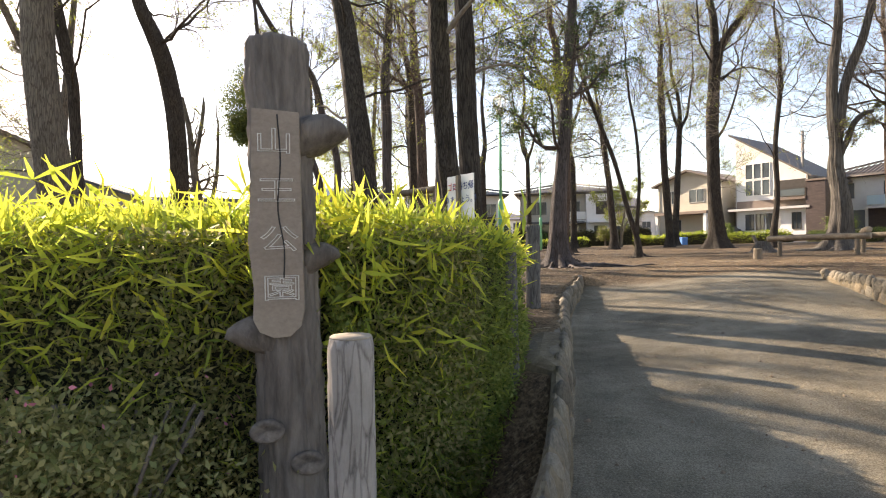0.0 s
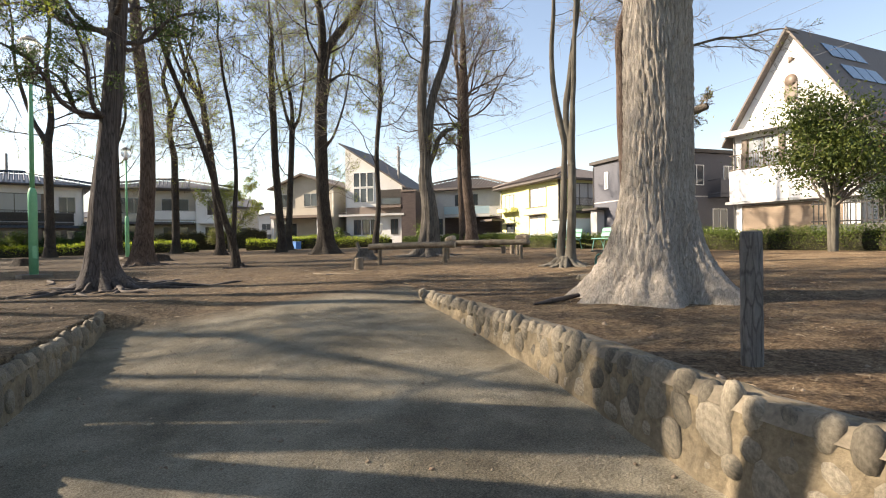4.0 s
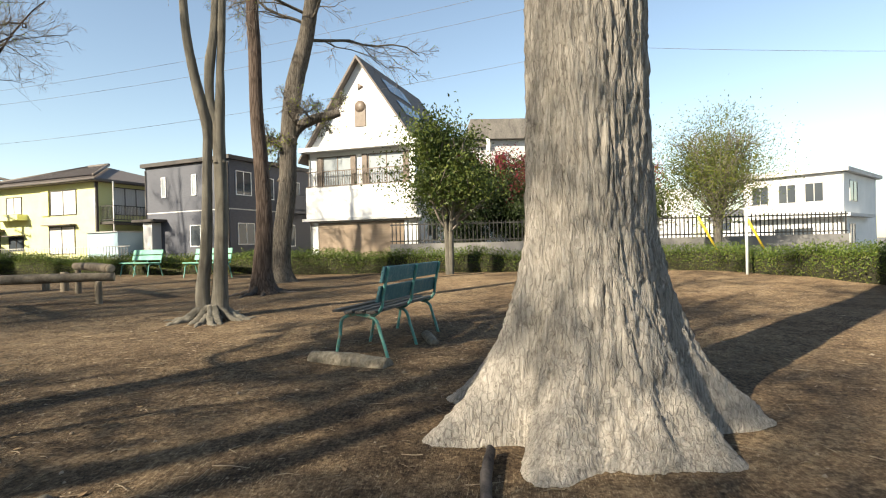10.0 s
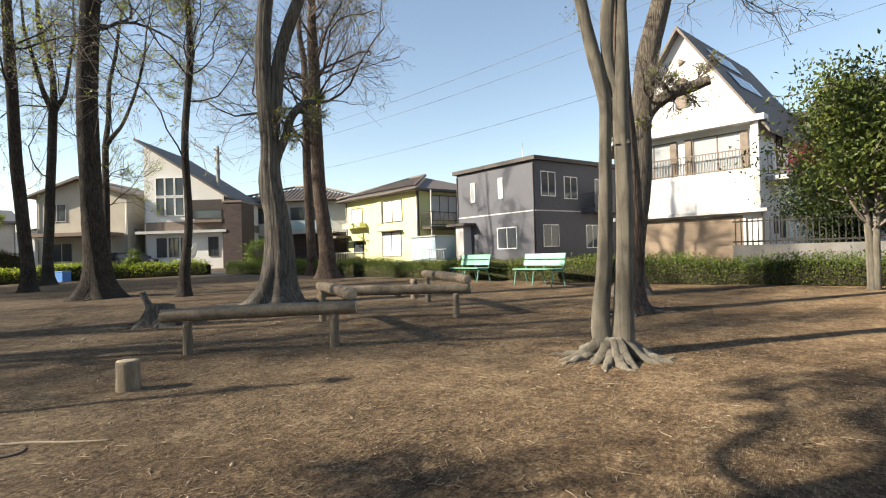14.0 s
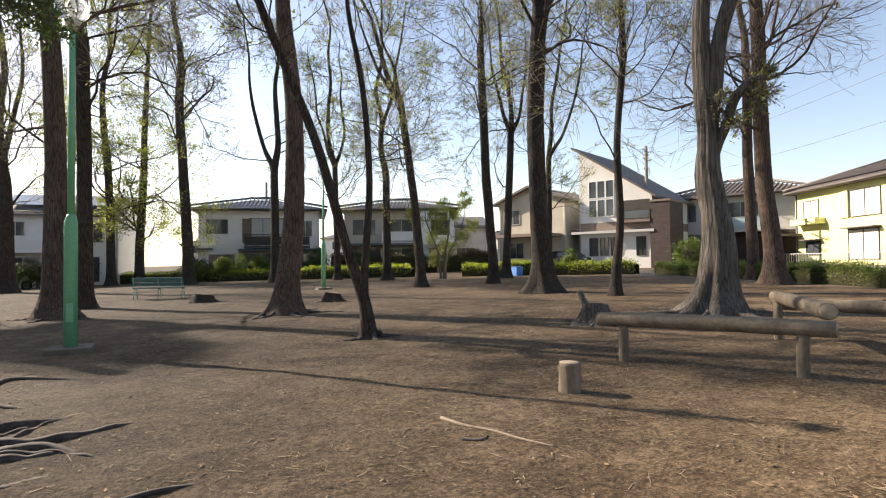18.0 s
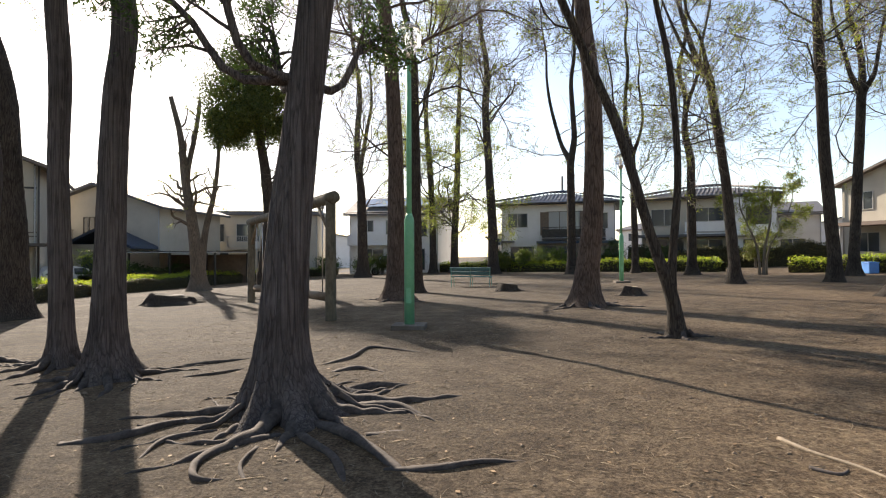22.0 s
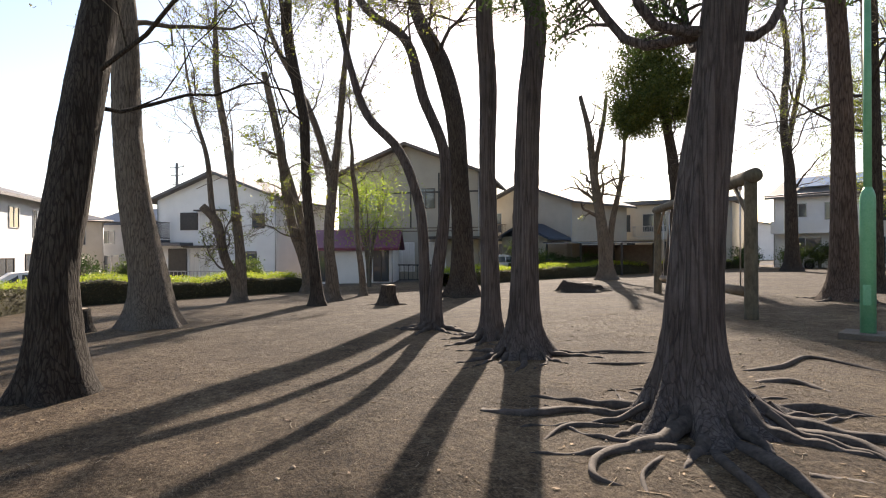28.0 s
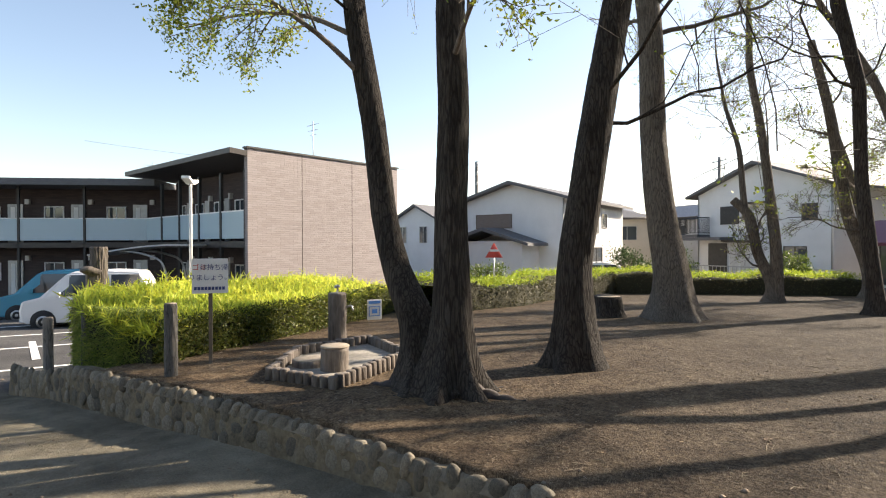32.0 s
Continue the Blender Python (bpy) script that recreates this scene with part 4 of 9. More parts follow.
tree(DARK_L, 10.4, 42.9, [[(0.01, 0, 1.25, 0.25), (0, 0, 6.3, 0.22), (-0.08, -0.01, 12.5, 0.16)]], 15, BARK_DARK, 14, split=6.5, limbs=14, start=0.3, leaves=800, leaf_m=SPROUT, fine=False)
tree(DARK_L, 7.6, 47.0, [[(0.01, 0, 1.33, 0.21), (-0.1, -0.01, 7.5, 0.18), (-0.5, -0.07, 13, 0.12)]], 15, BARK_DARK, 15, split=6, limbs=12, start=0.3, leaves=700, leaf_m=SPROUT, fine=False)
tree(DARK_L, 3.6, 46.6, [[(0.01, 0, 1.46, 0.29), (-0.02, 0, 7.2, 0.25), (-0.16, -0.02, 13.0, 0.2)]], 16, BARK_DARK, 16, split=7, limbs=14, start=0.35, leaves=600, leaf_m=SPROUT, fine=False)
tree(DARK_L, -2.4, 50.5, [[(0.01, 0, 1.65, 0.37), (-0.3, -0.04, 8.2, 0.31), (-0.5, -0.07, 13.5, 0.28)]], 18, BARK_DARK, 17, limbs=16, start=0.5, leaves=500, leaf_m=SPROUT, fine=False, ang=(25, 45))
tree("slender tree hung with yellow-green spring leaves", -8.6, 55.0, [[(0.01, 0, 2.0, 0.3), (-0.3, -0.04, 10, 0.25)]], 17, BARK_DARK, 18, limbs=14, start=0.2, leaves=1400, leaf_m=SPROUT, leaf_size=0.1, fine=False)
tree("slender tree hung with yellow-green spring leaves", -7.2, 57.0, [[(0.01, 0, 2.0, 0.34), (0.3, 0.04, 9, 0.27)]], 15, BARK_DARK, 19, limbs=14, start=0.2, leaves=1400, leaf_m=SPROUT, leaf_size=0.1, fine=False)
tree("small bush-like tree of many thin stems", 13.6, 41.5, [[(0.1, 0, 1.2, 0.07), (0.4, 0, 3.0, 0.05)], [(-0.2, 0, 1.2, 0.06), (-0.9, 0, 3.2, 0.04)], [(0.3, 0.1, 1.2, 0.05), (1.2, 0.2, 3.0, 0.03)]], 5, BARK_PALE, 20,
     limbs=15, start=0.25, leaves=900, leaf_m=SPROUT, fine=False)
tree("tall straight tree with reddish bark", 5.08, 24.12, [[(0.04, 0, 0.64, 0.31), (0.17, 0.02, 2.16, 0.265), (0.22, 0.03, 5.22, 0.225), (-0.06, -0.01, 8.3, 0.19)]], 15, BARK_RED, 21,
     limbs=12, start=0.55, leaves=500, leaf_m=SPROUT, k=20, roots=8, reach=1.8, root_thick=0.05)
tree("slim leaning tree with two stems from one foot", 6.7, 18.84,
     [[(-0.09, -0.01, 0.48, 0.11), (-0.41, -0.05, 1.54, 0.084), (-0.97, -0.12, 3.48, 0.076), (-1.44, -0.18, 4.65, 0.07), (-1.87, -0.24, 5.73, 0.065)],
      [(-0.12, -0.01, 0.67, 0.075), (-0.02, 0, 2.8, 0.056), (-0.15, -0.02, 4.55, 0.048), (-0.37, -0.05, 5.72, 0.04)]], 9, BARK_DARK, 22,
     limbs=10, start=0.5, leaves=260, leaf_m=SPROUT, roots=5, reach=0.6, root_thick=0.04)
tree("tall straight tree with reddish bark", -1.1, 26.49, [[(0, 0, 0.91, 0.33), (-0.02, -0.01, 4.3, 0.26), (-0.15, -0.06, 7.8, 0.24), (-0.36, -0.14, 10, 0.21)]], 15, BARK_RED, 23,
     limbs=12, start=0.5, leaves=300, leaf_m=SPROUT, roots=6, reach=1.2)
tree(DARK_L, -1.66, 30.2, [[(-0.02, -0.01, 0.8, 0.25), (-0.05, -0.02, 4.9, 0.225), (-0.12, -0.05, 9.0, 0.22), (-0.49, -0.19, 11.8, 0.17)]], 15, BARK_DARK, 24, split=7.5, limbs=16, start=0.35, leaves=800, leaf_m=SPROUT)
# trees on the west side, against the light
rooted = tree("thick ribbed trunk on a mat of bare roots", 2.72, 13.75, [[(-0.07, -0.04, 0.25, 0.25), (-0.07, -0.04, 0.74, 0.212), (-0.02, -0.01, 1.73, 0.182), (0.06, 0.035, 2.5, 0.16), (0.18, 0.1, 3.7, 0.152), (0.36, 0.2, 6, 0.13)]], 12, BARK_CEDAR, 25,
     limbs=15, start=0.42, leaves=900, leaf_m=EVERGREEN, leaf_size=0.075, flare=1.35, lobes=7, k=72, fall=0.42, ribs=0.075, roots=13, rootlets=9, reach=1.4, root_thick=0.056, ang=(55, 80), lift=0.05, twigs=(6, 5), limb_r=0.13)
# its half-buried roots come up again further out
for i, (r, line) in enumerate((
        (0.04, ((2.31, 15.32), (2.55, 15.56), (2.93, 15.48))), (0.05, ((2.78, 14.4), (3.14, 14.63), (3.52, 14.87))),
        (0.035, ((1.94, 15.79), (2.09, 16.26), (2.06, 17.1), (2.97, 16.94))), (0.05, ((3.1, 13.85), (3.4, 13.9), (3.66, 13.95), (3.98, 13.8))),
        (0.035, ((3.7, 13.2), (4.06, 13.4))), (0.028, ((4.1, 12.6), (4.46, 12.65), (4.72, 12.81), (4.98, 12.92))),
        (0.035, ((-0.07, 15.3), (0.18, 15.71), (0.56, 16.14))), (0.03, ((0.52, 14.86), (0.84, 15.13), (0.94, 15.55))),
        (0.042, ((1.45, 12.5), (1.8, 12.72), (1.95, 13.1), (2.2, 13.5))), (0.036, ((3.0, 13.1), (2.86, 12.86), (2.77, 12.59), (2.83, 12.33), (2.99, 12.18), (3.14, 12.24))),
        (0.022, ((3.0, 12.8), (3.06, 12.6), (3.12, 12.44), (3.3, 12.24))), (0.04, ((3.1, 13.2), (3.35, 12.95), (3.64, 12.74), (3.95, 12.33))),
        (0.05, ((3.1, 13.45), (3.45, 13.21), (3.95, 12.83), (4.31, 12.52))), (0.03, ((2.4, 13.1), (2.2, 12.75), (2.3, 12.4))))):
    z0 = gz(2.72, 13.75) - 0.06
    pts = []
    for j, (x, y) in enumerate(line):
        u = j / (len(line) - 1)
        pts.append((x - 2.72, y - 13.75, gz(x, y) - z0 + r * (0.35 - 1.0 * (2 * u - 1) ** 4), r * (1.05 - 0.45 * u)))
    knobbly("root", pts, 9, 26, ROOT, rooted, 0.22, 700 + i)
tree("ribbed slender trunk with spreading roots", -0.37, 14.6, [[(0, 0, 0.29, 0.2), (0.02, 0.02, 1.72, 0.17), (0.05, 0.07, 3.5, 0.155), (0.09, 0.14, 4.6, 0.148)]], 12, BARK_CEDAR, 26,
     limbs=12, start=0.45, leaves=500, leaf_m=SPROUT, flare=1.1, lobes=6, k=28, roots=9, rootlets=4, reach=1.0, root_thick=0.055)
tree("slender grey tree with knotty straight trunk", -1.83, 15.2, [[(0, 0, 0.37, 0.16), (-0.01, -0.02, 1.38, 0.145), (-0.03, -0.05, 2.76, 0.13), (-0.02, -0.03, 4.14, 0.145), (-0.05, -0.08, 5.5, 0.135)]], 11, BARK_CEDAR, 27,
     limbs=13, start=0.5, leaves=700, leaf_m=SPROUT, roots=8, reach=1.1, k=18)
tree("two arching thin stems from one cut foot", -3.5, 15.1,
     [[(-0.09, -0.08, 0.72, 0.11), (-0.23, -0.19, 2.57, 0.09), (-0.51, -0.41, 3.39, 0.088), (-1.02, -0.83, 4.11, 0.082), (-1.26, -1.02, 4.93, 0.07)],
      [(0.05, 0.04, 0.61, 0.125), (0.2, 0.16, 2.15, 0.108), (0.2, 0.16, 3.28, 0.1), (-0.11, -0.09, 4.31, 0.098), (-0.43, -0.35, 5.54, 0.088), (-0.94, -0.76, 6.05, 0.08)]], 9, BARK_CEDAR, 28,
     limbs=10, start=0.5, leaves=350, leaf_m=SPROUT, roots=8, reach=1.0, k=16)
tree("tall dark tree with a knotted bend", -10.1, 20.5, [[(0, 0, 0.87, 0.4), (-0.04, -0.07, 3.39, 0.32), (-0.2, -0.3, 6.68, 0.32), (-0.41, -0.62, 8.04, 0.31), (-0.83, -1.26, 9.6, 0.22)]], 14, BARK_DARK, 29,
     limbs=10, start=0.5, leaves=280, leaf_m=SPROUT, k=18, twigs=(6, 5))
tree(DARK_L, -10.4, 15.5, [[(-0.05, -0.08, 0.72, 0.17), (-0.19, -0.29, 3.11, 0.14), (-0.23, -0.35, 5.5, 0.15), (-0.47, -0.72, 7.74, 0.165), (-0.44, -0.67, 8.7, 0.15)]], 12, BARK_DARK, 30, split=5.6, limbs=10, start=0.45, leaves=420, leaf_m=SPROUT, twigs=(7, 5))
tree(DARK_L, -12.0, 16.6, [[(-0.03, -0.06, 0.9, 0.2), (-0.05, -0.13, 1.5, 0.175), (-0.01, -0.03, 3.68, 0.165), (0.05, 0.1, 4.9, 0.125), (0.08, 0.2, 5.89, 0.115), (0.13, 0.32, 7.28, 0.1), (0.21, 0.5, 9.24, 0.08)],
     [(-0.03, -0.06, 0.9, 0.15), (-0.05, -0.13, 1.5, 0.13), (-0.02, -0.05, 3.68, 0.13), (-0.24, -0.58, 5.93, 0.11), (-0.51, -1.23, 7.43, 0.1), (-0.72, -1.74, 8.5, 0.08)]], 12, BARK_MID, 31, limbs=10, start=0.45, leaves=420, leaf_m=SPROUT, twigs=(7, 5))
tree("lopped tree with a sawn top", -16.84, 17.45, [[(0, 0, 0.5, 0.24), (-0.21, -0.61, 2.83, 0.19), (-0.38, -1.13, 6.56, 0.165), (-0.55, -1.62, 9, 0.13)],
     [(0.02, 0.05, 0.5, 0.18), (-0.1, -0.35, 3.3, 0.15), (-0.32, -0.94, 5.6, 0.12)]], 9.2, BARK_MID, 32, tops=(9.2, 5.8), limbs=10, start=0.4, leaves=400, leaf_m=SPROUT)
tree("slim bare tree with thin upright twigs", -14.1, 14.0, [[(0.02, 0.1, 0.4, 0.19), (-0.02, -0.09, 3.62, 0.135), (-0.08, -0.34, 5.69, 0.125), (-0.14, -0.6, 7.46, 0.11), (-0.14, -0.62, 8.74, 0.09)],
     [(0, 0, 0.4, 0.17), (-0.1, -0.38, 1.5, 0.155), (-0.17, -0.72, 2.85, 0.145), (-0.25, -1.05, 3.2, 0.13)],
     [(0, 0, 0.4, 0.1), (-0.1, -0.38, 1.5, 0.1), (-0.17, -0.71, 2.93, 0.1), (-0.21, -0.9, 4.84, 0.08), (-0.31, -1.33, 6.55, 0.055)]], 10, BARK_MID, 33, tops=(10.5, 3.4, 9), limbs=18, start=0.3, leaves=200, leaf_m=SPROUT, ang=(20, 45), twigs=(7, 6))
tree("thick furrowed trunk leaning slightly", -7.9, 10.9, [[(-0.04, -0.06, 0.8, 0.38), (-0.17, -0.26, 2.2, 0.325), (-0.29, -0.44, 4.0, 0.285), (-0.35, -0.53, 6.9, 0.265)]], 13, BARK_MID, 34,
     limbs=11, start=0.5, leaves=280, leaf_m=SPROUT, k=24, twigs=(6, 5))
tree("thick dark trunk leaning over the clearing", -1.73, 9.39, [[(0, 0, 0.48, 0.25), (0, 0, 1.28, 0.212), (-0.07, 0.12, 2.1, 0.21), (-0.22, 0.29, 3.33, 0.2), (-0.4, 0.5, 4.7, 0.185)]], 12, BARK_DARK, 35,
     limbs=17, start=0.24, spread_=0.4, leaves=1000, leaf_m=SPROUT, k=30, twigs=(6, 5), ang=(60, 88), lift=0.03, sag=0.1, limb_r=0.14, leaf_size=0.045)
twins = tree("two thick dark trunks grown from one foot", -0.02, 8.24,
     [[(-0.12, -0.34, 0.66, 0.175), (-0.22, -0.62, 1.23, 0.152), (-0.3, -0.8, 1.79, 0.146), (-0.35, -0.9, 2.37, 0.142), (-0.39, -1.0, 2.96, 0.14), (-0.41, -1.12, 3.55, 0.138), (-0.43, -1.24, 4.2, 0.13)],
      [(0.08, 0.12, 0.6, 0.195), (0.07, 0.12, 1.8, 0.166), (0.03, 0.14, 2.84, 0.16), (0.02, 0.1, 3.9, 0.148)]], 12, BARK_DARK, 36,
     limbs=14, limb_r=0.15, start=0.36, ang=(58, 88), lift=0.04, sag=0.02, spread_=0.3, twigs=(7, 5), leaves=1300, leaf_size=0.045, leaf_m=SPROUT, flare=1.5, lobes=6, k=40, roots=9, reach=0.7, root_thick=0.08, fall=0.9)


def bough(t, pts, count, seed, leaf_size=0.05):
    """A thin spreading branch hung with young leaves; pts from the foot of its tree."""
    rng = np.random.default_rng(seed)
    P, R = curve(pts, 14)
    A, RA = sprout(P[None], R[None], 16, 0.25, 1.0, (30, 70), 0.42, 0.5, 6, 0.0, rng)
    B, RB = sprout(A, RA, 6, 0.15, 1.0, (25, 60), 0.5, 0.6, 4, -0.02, rng)
    v, f = joined([tubes(P[None], R[None], 7), tubes(A, np.maximum(RA, 0.004), 4), tubes(B, np.maximum(RB, 0.0026), 3)])
    b = put("bough", mesh("bough", v, f), TWIG, t, smooth=True)
    tip = np.concatenate([B.reshape(-1, 3), A[:, 2:].reshape(-1, 3)])
    c = tip[rng.integers(0, len(tip), count)] + rng.normal(size=(count, 3)) * 0.06
    v, f = blades(c, leaf_size, leaf_size * 0.55, rng)
    tagged(put("leafy_spray", mesh("leafy_spray", v, f), SPROUT, b), kind="stuff")


bough(twins, [(-0.4, -1.1, 3.5, 0.035), (0.1, -1.5, 3.95, 0.028), (0.7, -1.9, 4.2, 0.02), (1.35, -2.3, 4.15, 0.008)], 2600, 501)
bough(twins, [(-0.42, -1.2, 4.0, 0.035), (-0.5, -2.0, 4.4, 0.028), (-0.4, -2.9, 4.5, 0.018), (-0.1, -3.6, 4.3, 0.008)], 2200, 502)
bough(twins, [(0.03, 0.12, 3.4, 0.03), (0.6, 0.5, 3.7, 0.022), (1.2, 0.9, 3.75, 0.014), (1.7, 1.2, 3.6, 0.006)], 1100, 503)
tree("slim bent stem by the hedge", -13.3, 18.3, [[(-0.02, -0.04, 0.5, 0.12), (-0.09, -0.2, 2.1, 0.1), (-0.13, -0.28, 4.0, 0.09)]], 8, BARK_MID, 40, limbs=9, start=0.45, leaves=160, leaf_m=SPROUT)
# pollarded tree, trees by the north-west hedge
tree("pollarded tree with stubby sawn branches", -14.5, 33.0, [[(0, 0, 0.9, 0.36), (-0.15, -0.22, 3.2, 0.27), (-0.38, -0.56, 6.0, 0.2), (-0.5, -0.75, 8.0, 0.15), (-0.75, -1.1, 9.8, 0.11)],
     [(0, 0, 0.9, 0.24), (-0.15, -0.22, 3.2, 0.2), (-0.3, -0.45, 6.0, 0.15), (-0.1, -0.2, 7.8, 0.12), (0.05, 0.0, 9.6, 0.1)],
     [(0.1, 0.1, 0.9, 0.2), (0.2, 0.25, 3, 0.16), (0.5, 0.6, 5.2, 0.12), (0.55, 0.85, 7.4, 0.09)]], 10.2, BARK_MID, 37,
     limbs=26, start=0.3, leaves=90, leaf_m=SPROUT, ang=(35, 75), twigs=(3, 2), fine=False, spread_=0.24, limb_r=0.42)
tree(DARK_L, -12.0, 48.0, [[(-0.03, -0.05, 1.6, 0.4), (-0.1, -0.15, 6.4, 0.33), (-0.27, -0.42, 13, 0.25)]], 16, BARK_DARK, 38, split=6.5, limbs=10, start=0.4, leaves=300, leaf_m=SPROUT, fine=False, ang=(25, 45))


# ---- special trees and shrubs ----
def shrub_tree(label, x, y, h, size, centre_z, count, leaf_m, leaf_size, seed, stems=3, lean=(0, 0), category="tree", name="tree", clumps=40, r=0.06, shell=0.45):
    rng = np.random.default_rng(seed)
    z0 = gz(x, y) - 0.05
    t = empty(name, x, y, z0, 0, label, category)
    P, R = [], []
    for i in range(stems):
        a = 2 * math.pi * i / stems + rng.uniform(0, 1)
        s = 0.55 * min(size[0], size[1])
        q = [(0.05 * math.cos(a), 0.05 * math.sin(a), 0, r), (0.15 * s * math.cos(a), 0.15 * s * math.sin(a), h * 0.35, r * 0.8),
             (lean[0] + s * math.cos(a), lean[1] + s * math.sin(a), centre_z + size[2] * 0.5, r * 0.3)]
        p, rr = curve(q, 9)
        P.append(p)
        R.append(rr)
    P, R = np.array(P), np.array(R)
    v, f = tubes(P, R, 7)
    put("trunk", mesh("trunk", v, f), BARK_PALE, t, smooth=True)
    A, RA = sprout(P, R, 9, 0.3, 1.0, (30, 65), 0.45, 0.6, 6, 0.08, rng)
    B, RB = sprout(A, RA, 4, 0.2, 1.0, (30, 60), 0.5, 0.6, 4, 0.05, rng)
    v, f = joined([tubes(A, RA, 4), tubes(B, RB, 3)])
    tagged(put("branchwork", mesh("branchwork", v, f), TWIG, t), kind="stuff")
    crown(t, "crown", (lean[0], lean[1], centre_z), size, count, leaf_m, leaf_size, seed + 1, clumps, shell)
    return t


shrub_tree("small round evergreen tree in front of the white house", 19.45, 7.55, 4.4, (1.5, 1.5, 1.55), 2.95, 15000, OLIVE_LEAF, 0.11, 61, 4, clumps=52, shell=0.3, r=0.085)
shrub_tree("small lime-green tree coming into leaf", -19.3, 21.4, 4.5, (1.9, 1.9, 2.0), 3.9, 5000, LIME, 0.1, 62, 5, clumps=70, shell=0.4)
shrub_tree("tall bushy shrub with fresh yellow-green leaves", 27.8, -3.2, 5.5, (2.4, 2.4, 2.5), 3.7, 24000, HEDGE_LEAF, 0.09, 63, 26, clumps=190, shell=0.15, category="shrub", name="shrub")
con = tree("old pine clipped into rounded clouds of needles", -10.1, 32.15, [[(0.06, 0.09, 1.04, 0.32), (0.17, 0.25, 3.6, 0.27), (0.07, 0.11, 5.7, 0.24), (-0.14, -0.21, 7.8, 0.18)]], 9.5, BARK_DARK, 64, limbs=8, start=0.5, leaves=0, fine=False, twigs=(4, 3), spread_=0.3, ang=(60, 85))
for i, (dx, dz, sx, sz, cnt) in enumerate(((-0.9, 9.0, 1.75, 2.5, 30000), (-1.7, 7.6, 1.0, 1.0, 6500), (0.9, 7.9, 1.0, 0.9, 6000), (1.5, 9.6, 0.9, 0.8, 4500))):
    crown(con, "crown", (dx * 0.55, dx * 0.83, dz), (sx, sx, sz), cnt, OLIVE_LEAF, 0.13, 640 + i, (110, 34, 34, 30)[i], 0.3)
# needle sprays on the lower branches of the rooted tree
rng = np.random.default_rng(77)
cedar = empty("cedar_spray", 2.7, 14.1, 3.2, 0, "dark green feathery sprays on a low crooked branch", "branch")
for i, (ex, ey, ez, sz) in enumerate(((-1.7, -0.9, 0.95, 0.0), (-1.0, 0.6, 1.0, 0.0), (0.5, 1.2, 0.9, 0.0), (-0.6, -1.6, 1.3, 0.0), (1.7, -0.9, 2.1, 1.4), (-1.5, -1.5, 2.4, 1.5), (1.4, 1.1, 2.3, 1.4),
                                  (-1.9, 0.5, 2.6, 1.6), (0.3, -1.9, 2.9, 1.9), (1.2, 1.5, 3.2, 2.2), (-1.3, 1.3, 3.4, 2.4), (1.6, -0.3, 3.6, 2.6))):
    a0, b0 = 0.05 + 0.1 * sz, -0.3 + 0.06 * sz
    pts = [(a0, b0, sz, 0.05), (a0 + (ex - a0) * 0.3, b0 + (ey - b0) * 0.3, sz + 0.02, 0.042), (a0 + (ex - a0) * 0.62, b0 + (ey - b0) * 0.62, sz + (ez - sz) * 0.75, 0.03), (ex, ey, ez, 0.01)]
    P, R = curve(pts, 10)
    A, RA = sprout(P[None], R[None], 12, 0.35, 1.0, (35, 75), 0.38, 0.5, 6, -0.03, rng)
    B, RB = sprout(A, RA, 5, 0.2, 1.0, (30, 60), 0.5, 0.6, 4, -0.02, rng)
    v, f = joined([tubes(P[None], R[None], 7), tubes(A, RA, 4), tubes(B, RB, 3)])
    bough = put("bough", mesh("bough", v, f), BARK_CEDAR, cedar)
    tip = B.reshape(-1, 3)
    v, f = blades(np.repeat(tip, 6, axis=0) + rng.normal(size=(len(tip) * 6, 3)) * 0.055, 0.07, 0.02, rng)
    tagged(put("needles", mesh("needles", v, f), EVERGREEN, bough), kind="stuff")

# flowering shrubs with red new growth beyond the east street
for i, (x, y, w, h, m) in enumerate(((30.4, 7.4, 1.8, 2.7, RED_LEAF), (30.7, 5.0, 1.8, 2.7, RED_LEAF), (30.9, 2.7, 1.8, 2.7, RED_LEAF), (31.2, -0.2, 2.0, 2.6, RED_LEAF))):
    t = shrub_tree("large shrub with crimson young leaves over dark green", x, y, 2.4, (w, w, h * 0.8), 2.5, 21000, SHADE_LEAF if i < 2 else OLIVE_LEAF, 0.13, 70 + i, 5, category="shrub", name="shrub", clumps=45)
    crown(t, "red_growth", (0, 0, 3.9 if i != 3 else 3.4), (w * 0.92, w * 0.92, h * 0.48), 5200, m, 0.11, 80 + i, 46, 0.5)


